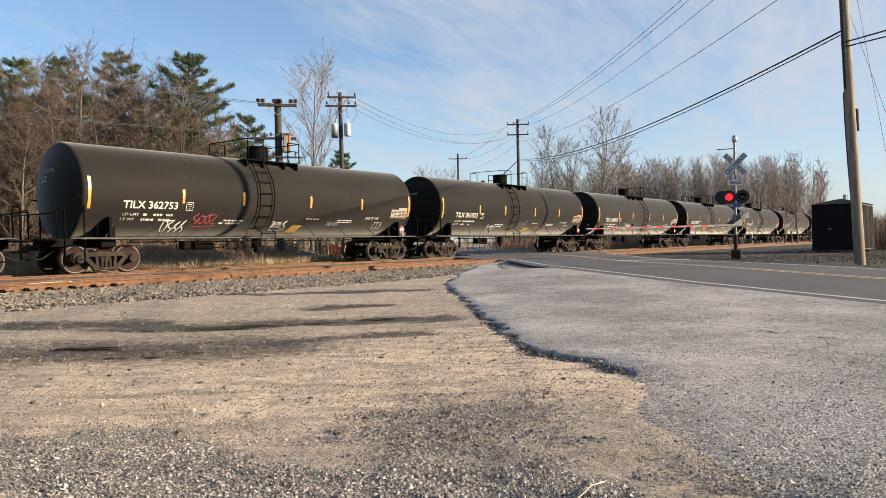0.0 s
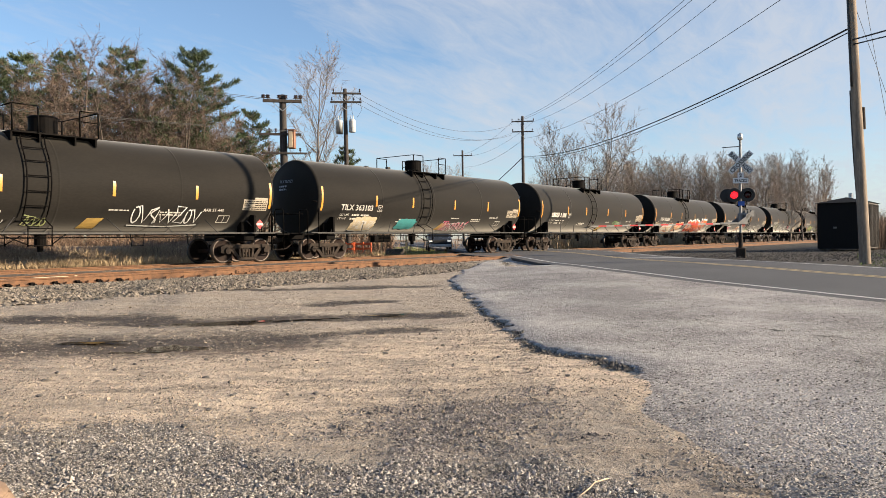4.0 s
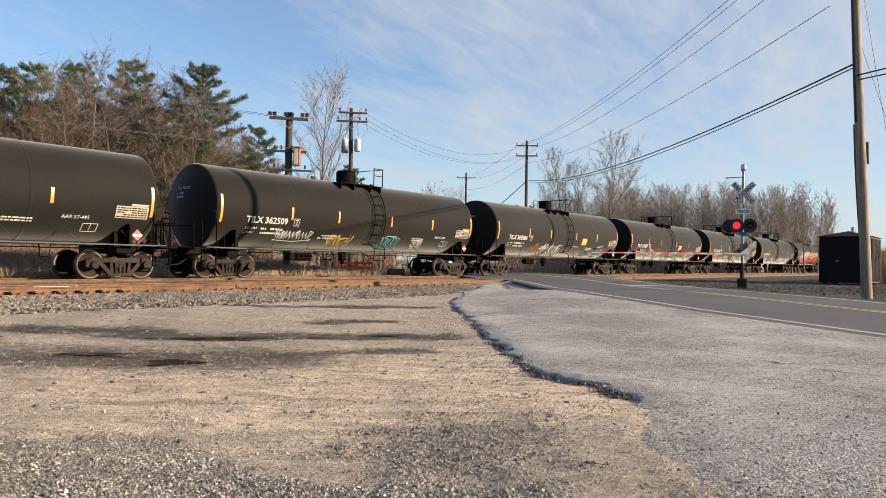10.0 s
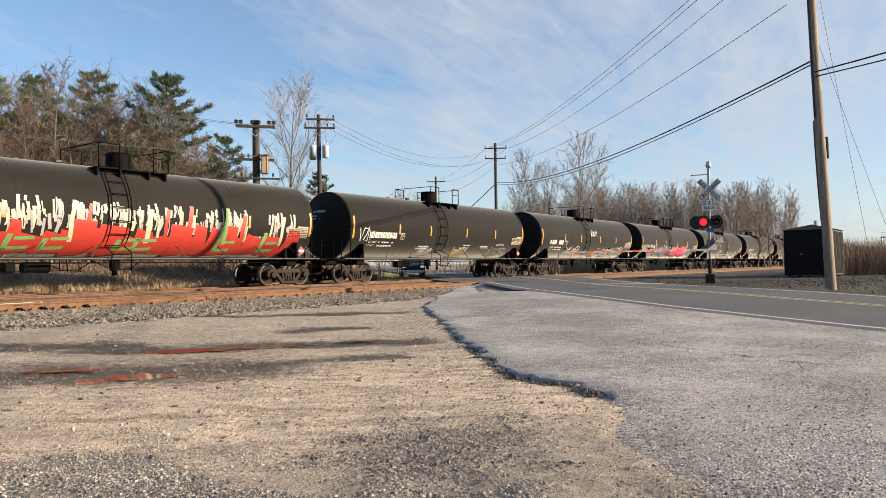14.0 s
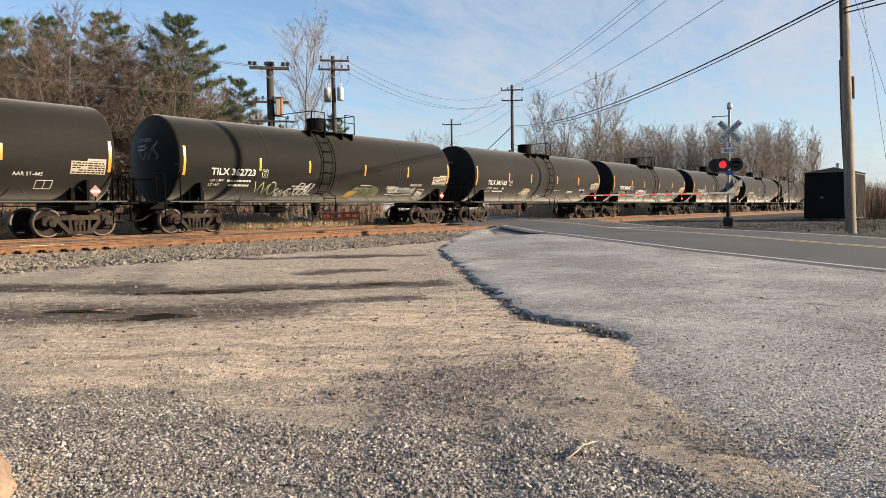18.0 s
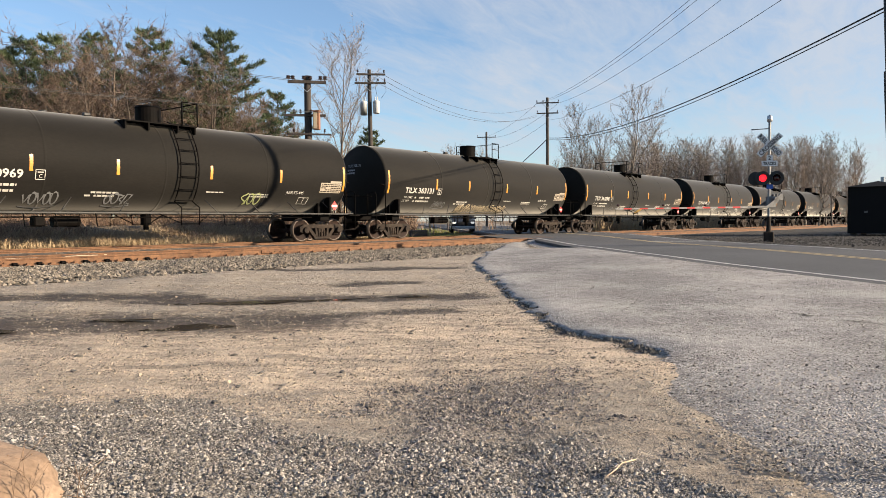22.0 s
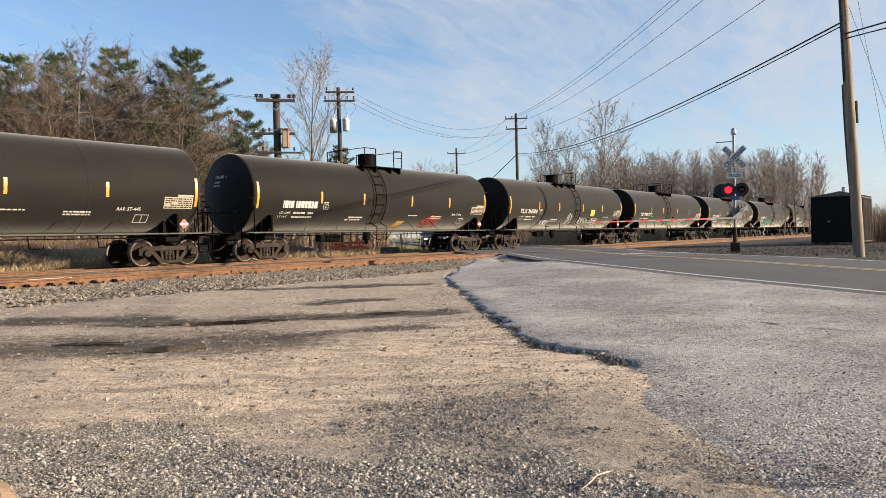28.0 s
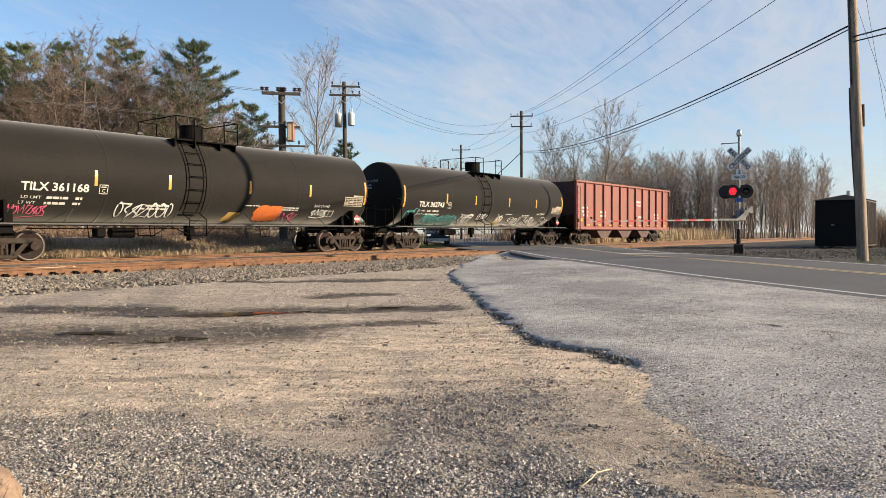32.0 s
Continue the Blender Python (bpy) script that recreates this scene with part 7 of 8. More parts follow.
def bare_tree(seed, height, spread, limbs, kids, twigs, fine, upright=0.35, first=0.25, r0=0.16, lean=0.05, forks=1):
    """A leafless tree: a tapered trunk, limbs, branches and twigs. Returns wood and twig lists."""
    rnd = random.Random(seed)
    wv, wf, tv, tf = [], [], [], []
    trunk = bent(rnd, Vector((0, 0, -0.2)), Vector((rnd.uniform(-lean, lean), rnd.uniform(-lean, lean), 1)), height * 0.94, 0.08, 0.05, 9)
    tube(wv, wf, trunk, [max(0.015, r0 * (1 - i / 9.4)) for i in range(10)], 6)
    for k in range(limbs):
        u = (k + rnd.random()) / limbs
        t = first + (0.985 - first) * u
        i = min(8, int(t * 9))
        p = trunk[i].lerp(trunk[i + 1], t * 9 - i)
        a = k * 2.4 + rnd.uniform(-0.5, 0.5)
        d = Vector((math.cos(a), math.sin(a), upright + rnd.uniform(-0.15, 0.45) + 0.8 * max(0.0, u - 0.6)))
        ln = spread * (0.22 + 0.78 * math.sin(math.pi * (0.22 + 0.70 * u))) * rnd.uniform(0.75, 1.12)
        limb = bent(rnd, p, d, ln, 0.22, 0.02 + 0.11 * upright, 4)
        r = max(0.014, r0 * 0.42 * (1.12 - t))
        tube(wv, wf, limb, [r * (1 - 0.82 * j / 4) for j in range(5)], 4)
        for m in range(kids):
            s = 0.2 + 0.8 * (m + rnd.random()) / kids
            j = min(3, int(s * 4))
            q = limb[j].lerp(limb[j + 1], s * 4 - j)
            dd = (limb[j + 1] - limb[j]).normalized() * 0.8 + Vector((rnd.uniform(-0.8, 0.8), rnd.uniform(-0.8, 0.8), rnd.uniform(-0.35, 0.45 + 0.3 * upright)))
            bl = (0.45 + 0.35 * ln) * rnd.uniform(0.55, 1.1)
            br = bent(rnd, q, dd, bl, 0.22, 0.10, 2)
            tube(wv, wf, br[:2], [max(fine, r * 0.36), max(fine * 0.8, r * 0.24)], 3)
            spike(wv, wf, br[1], br[2], max(fine * 0.8, r * 0.24))
            for _ in range(twigs):
                s2 = rnd.uniform(0.05, 1.0) * 2
                j2 = min(1, int(s2))
                q2 = br[j2].lerp(br[j2 + 1], s2 - j2)
                d2 = ((br[j2 + 1] - br[j2]).normalized() * 0.5 + Vector((rnd.uniform(-0.9, 0.9), rnd.uniform(-0.9, 0.9), rnd.uniform(-0.45, 0.55 + 0.3 * upright)))).normalized()
                spike(tv, tf, q2, q2 + d2 * bl * rnd.uniform(0.22, 0.5), fine)
    return (wv, wf), (tv, tf)


def pine_tree(seed, height, spread, whorls=15, per=5, bare=0.25):
    """A ragged pine: tiers of level boughs with upturned tips, side sprays and tufts of needles, open gaps between the tiers."""
    rnd = random.Random(seed)
    wv, wf, nv, nf = [], [], [], []
    trunk = bent(rnd, Vector((0, 0, -0.2)), Vector((0.02, 0.01, 1)), height, 0.03, 0.05, 9)
    tube(wv, wf, trunk, [max(0.02, 0.20 * (1 - i / 9.4)) for i in range(10)], 7)

    def tuft(c, d, n, size):
        for _ in range(n):
            e = (d * 0.9 + Vector((rnd.gauss(0, 0.6), rnd.gauss(0, 0.6), rnd.gauss(0.30, 0.45)))).normalized()
            f = e.cross(Vector((rnd.gauss(0, 1), rnd.gauss(0, 1), rnd.gauss(0, 1)))).normalized()
            o = c + Vector((rnd.gauss(0, 0.09), rnd.gauss(0, 0.09), rnd.gauss(0, 0.05)))
            l_, w_ = size * rnd.uniform(0.7, 1.3), rnd.uniform(0.020, 0.036)
            b0 = len(nv)
            for v in (o - f * w_, o + f * w_, o + e * l_):
                nv.append((v.x, v.y, v.z))
            nf.append((b0, b0 + 1, b0 + 2))

    for k in range(whorls):
        u = k / (whorls - 1)
        t = bare + (0.985 - bare) * u
        i = min(8, int(t * 9))
        p = trunk[i].lerp(trunk[i + 1], t * 9 - i)
        a0 = rnd.uniform(0, math.tau)
        for j in range(per):
            if rnd.random() < 0.14:
                continue
            a = a0 + j * math.tau / per + rnd.uniform(-0.35, 0.35)
            ln = spread * (0.16 + 0.84 * math.sin(math.pi * (0.30 + 0.66 * u)) ** 1.1) * rnd.uniform(0.55, 1.15)
            d = Vector((math.cos(a), math.sin(a), 0.02 + 0.55 * u ** 2 + rnd.uniform(-0.1, 0.15)))
            limb = bent(rnd, p + Vector((0, 0, rnd.uniform(-0.15, 0.15))), d, ln, 0.08, 0.07, 4)
            tube(wv, wf, limb, [0.05 * (1.2 - t) * (1 - 0.8 * q / 4) + 0.007 for q in range(5)], 3)
            n = max(3, int(ln * 3.4))
            for c in range(n):
                s = 0.26 + 0.74 * (c + rnd.random() * 0.8) / n
                q = min(3, int(s * 4))
                base = limb[q].lerp(limb[min(4, q + 1)], min(1.0, s * 4 - q))
                fwd = (limb[min(4, q + 1)] - limb[q]).normalized()
                side = fwd.cross(Vector((0, 0, 1))).normalized() * (1 if c % 2 else -1)
                dd = (fwd * 0.7 + side * rnd.uniform(0.5, 1.1) + Vector((0, 0, rnd.uniform(0.0, 0.35)))).normalized()
                bl = (0.30 + 0.32 * ln * (1 - s)) * rnd.uniform(0.7, 1.2)
                spike(wv, wf, base, base + dd * bl, 0.012)
                for e in (0.35, 0.7, 1.0):
                    tuft(base + dd * bl * e, dd, 15, 0.27)
            tuft(limb[4], (limb[4] - limb[3]).normalized(), 10, 0.26)
    tuft(trunk[9], Vector((0, 0, 1)), 14, 0.3)
    return (wv, wf), (nv, nf)


def tree_thing(name, wood, crown, wood_mat, crown_mat, label, category, crown_name, group):
    ob = thing(name, label, category, None, group)
    for nm, (v, f), m in (("trunk", wood, wood_mat), (crown_name, crown, crown_mat)):
        me = bpy.data.meshes.new(nm)
        me.from_pydata(v, [], f)
        me.materials.append(m)
        me.polygons.foreach_set("use_smooth", [nm == "trunk"] * len(me.polygons))
        o = new(nm, me)
        o.parent = ob
    return ob


def plant(kinds, places, group=""):
    """Stand copies of the trees at (kind, x, y, z, scale, turn); the first of a kind is the tree itself."""
    used = set()
    for k, x, y, z, sc, turn in places:
        m = pose(x, y, z, 0, 0, turn)
        ob = kinds[k]
        if k in used:
            ob = copy_thing(kinds[k], m)
        used.add(k)
        ob.matrix_basis = m @ Matrix.Diagonal((sc, sc, sc, 1))


def oak(seed, h, spread, limbs, kids, twigs, upright, first, r0, label, fine=0.0125):
    return tree_thing("bare_tree", *bare_tree(seed, h, spread, limbs, kids, twigs, fine, upright, first, r0), M["bark"], M["twig"], label, "tree", "crown", "bare trees")


def ash(seed, h, spread, limbs, kids, twigs, upright, first, r0, label, fine=0.0095):
    return tree_thing("pale_tree", *bare_tree(seed, h, spread, limbs, kids, twigs, fine, upright, first, r0), M["pale_bark"], M["pale_twig"], label, "tree", "crown", "pale trees")


oaks = [oak(11, 12.0, 4.4, 22, 9, 9, 0.40, 0.16, 0.21, "leafless brown tree with spreading twiggy crown"),
        oak(12, 11.0, 3.8, 22, 9, 9, 0.50, 0.12, 0.18, "leafless brown tree with dense upright twigs"),
        oak(13, 13.2, 4.4, 26, 11, 9, 0.20, 0.40, 0.27, "tall leafless tree with a round open crown above the woods", 0.016)]
ashes = [ash(21, 16.6, 5.2, 28, 10, 11, 1.0, 0.22, 0.20, "tall pale leafless tree with a rounded fan of upright branches", 0.0105),
         ash(22, 15.0, 4.4, 26, 8, 10, 1.15, 0.25, 0.14, "tall pale leafless tree with upright branches", 0.013),
         ash(23, 14.0, 4.8, 26, 8, 10, 0.95, 0.2, 0.15, "pale leafless tree with forking branches", 0.013)]
pines = [tree_thing("pine_tree", *pine_tree(31, 13.4, 3.9, 13, 6, 0.22), M["bark"], M["needle"], "broad ragged dark green pine with level boughs", "pine tree", "needles", "pine trees"),
         tree_thing("pine_tree", *pine_tree(32, 13.6, 3.3, 11, 5, 0.42), M["bark"], M["needle"], "tall pine with a bare lower trunk", "pine tree", "needles", "pine trees"),
         tree_thing("pine_tree", *pine_tree(33, 11.2, 3.3, 11, 6, 0.2), M["bark"], M["needle"], "smaller dark green pine", "pine tree", "needles", "pine trees")]

plant(pines, [(0, -16.0, 47.4, 0.1, 0.98, 10), (1, -21.9, 50.5, 0.1, 1.04, 40), (1, -25.4, 49.0, 0.1, 1.0, 130), (2, -15.5, 58.0, 0.2, 0.98, 0), (1, -30.0, 52.0, 0.1, 1.06, 200),
              (0, -34.0, 52.0, 0.1, 1.0, 75), (2, -9.2, 66.0, 0.3, 0.80, 60), (2, -19.2, 56.0, 0.2, 1.02, 220), (0, -40.0, 44.0, 0.1, 0.95, 250), (1, -28.2, 46.5, 0.1, 0.94, 300)])
_r = random.Random(8)
_spots = [(2, -21.9, 45.2, 0.05, 1.0, 20)]
while len(_spots) < 88:
    y = _r.uniform(37, 62)
    x = y * _r.uniform(-0.80, -0.14)
    w = -(x * SIDE.x + y * SIDE.y)
    q = x / y
    if w < 32.5 or any(math.hypot(x - o[1], y - o[2]) < 1.3 for o in _spots) or (q > -0.30 and _r.random() < 0.35):
        continue
    # tall wall of trees to the west, falling towards the road
    h = float(np.interp(q, [-0.8, -0.40, -0.36, -0.30, -0.22, -0.14], [0.255, 0.272, 0.245, 0.178, 0.155, 0.10])) * y * _r.uniform(0.74, 1.04)
    _spots.append((len(_spots) % 2, x, y, 0.05, h / (12.0 if len(_spots) % 2 == 0 else 11.0), _r.uniform(0, 360)))
plant(oaks, _spots)
_spots = [(0, -10.8, 61.0, 0.2, 0.99, 0), (1, -13.8, 62.0, 0.2, 0.60, 90), (2, -12.5, 57.0, 0.2, 0.50, 10), (2, -9.0, 60.0, 0.2, 0.52, 200),
          (1, 14.7, 93.9, 0.3, 1.02, 30), (2, 19.9, 92.9, 0.3, 1.24, 80), (0, 17.3, 96.5, 0.3, 0.84, 140), (1, 12.6, 98.0, 0.3, 0.86, 200), (2, 23.5, 96.0, 0.3, 0.95, 260), (0, -3.2, 140, 0.3, 0.9, 50), (2, 0.5, 141, 0.3, 1.05, 0), (2, -8.0, 150, 0.3, 0.7, 10)]
for k in range(26):
    t = k / 25
    x = 24 + 24 * t + _r.uniform(-1.5, 1.5)
    y = 110 - 12 * t + _r.uniform(-5, 9)
    _spots.append((1 + k % 2, x, y, 0.3, (0.96 - 0.16 * t) * _r.uniform(0.86, 1.0), _r.uniform(0, 360)))
plant(ashes, _spots)


def forest(name, label, places, seed, mat, height=(10, 14), fine=0.035, limbs=18, kids=5, twigs=5, spread=2.8, upright=0.85):
    """Far woods: many plain leafless trees in one object."""
    rnd = random.Random(seed)
    kinds = []
    for j in range(4):
        (wv, wf), (tv, tf) = bare_tree(seed + j, 12, spread, limbs, kids, twigs, fine, upright, 0.06, 0.12, 0.04)
        v = np.array(wv + tv)
        f = [tuple(q) for q in wf] + [tuple(i + len(wv) for i in q) for q in tf]
        kinds.append((v, f))
    vs, fs, base = [], [], 0
    for x, y, z in places:
        v, f = kinds[rnd.randrange(4)]
        sc, a = rnd.uniform(*height) / 12, rnd.uniform(0, 6.28)
        c, s = math.cos(a) * sc, math.sin(a) * sc
        vs.append(np.stack([v[:, 0] * c - v[:, 1] * s + x, v[:, 0] * s + v[:, 1] * c + y, v[:, 2] * sc + z], 1))
        fs += [tuple(i + base for i in q) for q in f]
        base += len(v)
    soup(name, np.concatenate(vs).tolist(), fs, mat, label, "woods")


_places = []
for k in range(155):
    t = k / 154
    x, y = 16 + 42 * t + _r.uniform(-3, 3), 122 - 16 * t + _r.uniform(-7, 18)
    if x < 0.515 * y:
        _places.append((x, y, 0.3))
forest("far_woods", "grey-brown leafless woods beyond the railway", _places, 41, M["pale_twig"], (10.5, 13.0), 0.013, 20, 6, 6, 3.2, 1.5)
_places = []
for k in range(150):
    t = k / 149
    x, y = 14 + 50 * t + _r.uniform(-2, 2), 132 - 14 * t + _r.uniform(-4, 16)
    if x < 0.515 * y:
        _places.append((x, y, 0.3))
forest("far_thicket", "dense grey-brown undergrowth of the far woods", _places, 43, M["pale_twig"], (8.5, 11.5), 0.026, 14, 4, 4, 2.8, 1.5)
_places = [(-60 + 80 * k / 40 + _r.uniform(-3, 3), 185 + _r.uniform(-10, 30), 0.2) for k in range(41)]
forest("distant_woods", "low distant leafless woods", _places, 45, M["pale_twig"], (8, 11), 0.045, 12, 4, 5)
_places = []
while len(_places) < 90:
    y = _r.uniform(48, 84)
    x = y * _r.uniform(-0.82, -0.24)
    if -(x * SIDE.x + y * SIDE.y) > 38 and (x / y < -0.38 or _r.random() < 0.45):
        _places.append((x, y, 0.1))
forest("dense_woods", "dense brown leafless woods", _places, 49, M["twig"], (8.5, 11.5), 0.024, 18, 6, 7, 3.4, 0.6)
_places = []
# unseen trees added behind the camera, to darken reflections in the tanks
for k in range(60):
    a = radians(_r.uniform(150, 265))
    d = _r.uniform(36, 62)
    _places.append((d * math.cos(a), d * math.sin(a) * 0.9 - 6, 0.2))
# trees along the tracks to the left
for k in range(40):
    p = tw(_r.uniform(-75, 8), _r.uniform(34, 62))
    _places.append((p.x, p.y, 0.1))
forest("roadside_woods", "brown leafless woods by the tracks, with unseen ones added around the lot", _places, 53, M["twig"], (10, 14), 0.08, 10, 3, 3)


# low brush, reeds and grass
def blades(name, label, mat, places, seed, h, w, category="grass", lean=0.35):
    """Tufts of thin upright blades."""
    rnd = np.random.RandomState(seed)
    p = np.array(places)
    n = len(p)
    a = rnd.uniform(0, 6.28, n)
    hh = rnd.uniform(h[0], h[1], n)
    ww = rnd.uniform(0.6, 1.2, n) * w
    dx, dy = np.cos(a), np.sin(a)
    lx, ly = rnd.normal(0, lean, n) * hh, rnd.normal(0, lean, n) * hh
    z0 = p[:, 2] - 0.03
    v = np.zeros((n, 5, 3))
    v[:, 0] = np.stack([p[:, 0] - dx * ww, p[:, 1] - dy * ww, z0], 1)
    v[:, 1] = np.stack([p[:, 0] + dx * ww, p[:, 1] + dy * ww, z0], 1)
    v[:, 2] = np.stack([p[:, 0] + dx * ww * 0.7 + lx * 0.4, p[:, 1] + dy * ww * 0.7 + ly * 0.4, z0 + hh * 0.6], 1)
    v[:, 3] = np.stack([p[:, 0] - dx * ww * 0.7 + lx * 0.4, p[:, 1] - dy * ww * 0.7 + ly * 0.4, z0 + hh * 0.6], 1)
    v[:, 4] = np.stack([p[:, 0] + lx, p[:, 1] + ly, z0 + hh], 1)
    base = np.arange(n)[:, None] * 5
    f = [tuple(q) for q in (base + np.array([[0, 1, 2, 3]])).tolist()] + [tuple(q) for q in (base + np.array([[3, 2, 4]])).tolist()]
    soup(name, v.reshape(-1, 3).tolist(), f, mat, label, category)


def behind_z(s, w):
    return 0.42 - 0.22 * smooth01(26.2, 28.5, w) + 0.15 * smooth01(30, 45, w) + bank(*tw(s, w).xy, w)


def strewn(n, s0, s1, w0, w1, seed, clump=0.35, lower=0.0):
    rnd = random.Random(seed)
    out = []
    while len(out) < n:
        s, w = rnd.uniform(s0, s1), rnd.uniform(w0, w1)
        if noise.noise(Vector((s * clump, w * clump, seed))) < rnd.uniform(-0.5, 0.25):
            continue
        p = tw(s, w)
        if abs(p.x + 0.1 * (p.y - 50) - 3.5 + 0.5) < 6.5 and w > 20:
            if rnd.random() < 0.97:
                continue
        out.append((p.x, p.y, (behind_z(s, w) if w > 26 else 0.35) - lower))
    return out


blades("dry_grass", "dry tan grass along the far side of the tracks", M["dry_grass"], strewn(22000, 2, 29.5, 26.6, 33, 3), 3, (0.15, 0.65), 0.014, lean=0.55)
blades("track_weeds", "dry tan weeds close behind the far rail", M["dry_grass"], strewn(11000, 0, 29, 25.9, 27.7, 13, 0.5), 13, (0.18, 0.55), 0.012, lean=0.5)
blades("dead_brush", "brown dead brush at the foot of the woods", M["brush"], strewn(24000, 2, 30, 29.0, 40, 4, 0.2), 4, (0.15, 0.75), 0.012, "brush", 0.8)
blades("reed_grass", "tall tan reeds behind the far track", M["dry_grass"], strewn(16000, 50, 100, 28.5, 35, 5, 0.12), 5, (0.8, 1.9), 0.022, "reeds", 0.2)
blades("reed_brush", "brown brush in front of the far woods", M["brush"], strewn(16000, 40, 125, 33, 50, 6, 0.1), 6, (0.8, 3.2), 0.022, "brush", 0.4)
_g = []
_rr = random.Random(12)
for _ in range(26000):
    y = 43 + 55 * _rr.random() ** 1.8
    x = y * _rr.uniform(-0.165, 0.0)
    verge = np.interp(y, [p[1] for p in ROAD], [p[0] for p in ROAD]) - 1.0
    if x < verge and -(x * SIDE.x + y * SIDE.y) > 28.0:
        _g.append((x, y, behind_z(ALONG.x * x + ALONG.y * y, -(x * SIDE.x + y * SIDE.y)) if x < -8 else 0.32))
blades("green_grass", "short green grass beside the road", M["lawn"], _g, 7, (0.06, 0.18), 0.03, lean=0.7)
_g = []
for _ in range(7000):
    x, y = _rr.uniform(11.0, 30), _rr.uniform(16, 37)
    edge = np.interp(y, [p[1] for p in ROAD], [p[0] for p in ROAD]) + 7.3
    if x > edge and x / y > 0.555 and (x - edge) < 14 and noise.noise(Vector((x * 0.4, y * 0.4, 2))) > -0.25 and -(x * SIDE.x + y * SIDE.y) < 8.5:
        _g.append((x, y, ground_z(x, y)))
blades("verge_grass", "patchy green grass on the road verge", M["grass"], _g, 8, (0.03, 0.11), 0.014, lean=0.6)
_g = []
for _ in range(13000):
    y = _rr.uniform(44, 58)
    x = y * _rr.uniform(0.555, 0.74)
    if noise.noise(Vector((x * 0.3, y * 0.3, 8))) > -0.3:
        _g.append((x, y, ground_z(x, y)))
blades("thicket", "dense red-brown thicket beside the shed", M["brush"], _g, 9, (0.9, 2.7), 0.012, "thicket", 0.3)


def signal_bridge():
    ob = thing("signal_bridge", "distant grey railway signal gantry with lamps", "signal gantry", Matrix.Translation(tw(195, 16, 0.3)) @ pose(0, 0, 0, 0, 0, TURN))
    for y in (0, -9):
        b = bmesh.new()
        cyl(b, (0, y, 0), (0, y, 6.2), 0.15, seg=8)
        part("post", b, M["grey_metal"], ob)
    b = bmesh.new()
    box(b, (0, -4.5, 6.2), (0.4, 9.5, 0.3))
    part("beam", b, M["grey_metal"], ob)
    b = bmesh.new()
    for z in (6.9, 7.3):
        pipe(b, [(0, 0.2, z), (0, -9.2, z)], 0.03)
    part("railing", b, M["grey_metal"], ob)
    for y in (-1.5, -6.5):
        b = bmesh.new()
        box(b, (0, y, 7.6), (0.3, 0.5, 1.3), None, 0.03)
        part("signal_head", b, M["lamp_black"], ob)


signal_bridge()
# ---- ballast stones, gravel, ties and small ground things ----
M["dirt_lump"] = material("dry_dirt_lump", 0.95, 0.0, (0.31, 0.25, 0.185), (0.18, 0.148, 0.113), 3, 0.8, 60, 0.2, vary=0.3, island=True)
M["dark_stone"] = material("dark_gravel_stone", 0.9, 0.0, (0.20, 0.172, 0.155), (0.105, 0.090, 0.082), 2, 0.8, 60, 0.2, vary=0.7, island=True)
M["dirt_stone"] = material("dusty_stone", 0.9, 0.0, (0.21, 0.178, 0.142), (0.12, 0.10, 0.085), 2, 0.8, 60, 0.2, vary=0.6, island=True)


def stones(name, label, mat, places, seed, flat=0.7):
    """Broken stones: each a small uneven five-sided block, open where it is buried."""
    rnd = np.random.RandomState(seed)
    p = np.array([q[:3] for q in places])
    r = np.array([q[3] for q in places])
    n = len(p)
    foot = [(math.cos(k * math.tau / 5), math.sin(k * math.tau / 5), -0.40) for k in range(5)]
    v = np.repeat(np.array(foot + [(0, 0, 0.75)])[None], n, 0) * rnd.uniform(0.7, 1.15, (n, 6, 1)) + rnd.uniform(-0.26, 0.26, (n, 6, 3))
    v *= (r[:, None, None] * rnd.uniform(0.85, 1.4, (n, 1, 3)))
    v[:, :, 2] *= flat
    v[:, 5, :2] *= 2.2
    a = rnd.uniform(0, 6.28, n)
    c, s = np.cos(a)[:, None], np.sin(a)[:, None]
    t = rnd.normal(0, 0.25, (n, 1))
    x, y, z = v[:, :, 0].copy(), v[:, :, 1].copy(), v[:, :, 2] + v[:, :, 0] * t
    out = np.stack([x * c - y * s, x * s + y * c, z], 2) + p[:, None, :]
    tris = np.array([(k, (k + 1) % 5, 5) for k in range(5)])
    f = (np.arange(n)[:, None, None] * 6 + tris[None]).reshape(-1, 3)
    soup(name, out.reshape(-1, 3).tolist(), [tuple(q) for q in f.tolist()], mat, label, "stones")


_r = random.Random(77)
_pl = []
for _ in range(34000):
    s = 1.0 + 37 * _r.random() ** 1.25
    w = _r.uniform(13.7, 18.1)
    if w < 14.3 and _r.random() < 0.5:
        continue
    z = float(np.interp(w, [13.7, 14.5, 17.35, 17.7, 20], [-0.27, -0.215, -0.185, -0.20, -0.20])) + RAIL_Z
    if s > 26.5 + (w - 13.7) * 1.4:
        continue
    p = tw(s, w, z)
    _pl.append((p.x, p.y, p.z + 0.015, _r.uniform(0.028, 0.058)))
stones("ballast_stones", "grey broken ballast stones beside the near rail", M["ballast"], _pl, 5, 0.62)
_pl = []
for _ in range(11000):
    s, w = _r.uniform(4, 40), _r.uniform(18.3, 26.4)
    p = tw(s, w, RAIL_Z - (0.20 if w < 20.1 else 0.14 if w < 22.4 else 0.10))
    _pl.append((p.x, p.y, p.z + 0.01, _r.uniform(0.022, 0.048)))
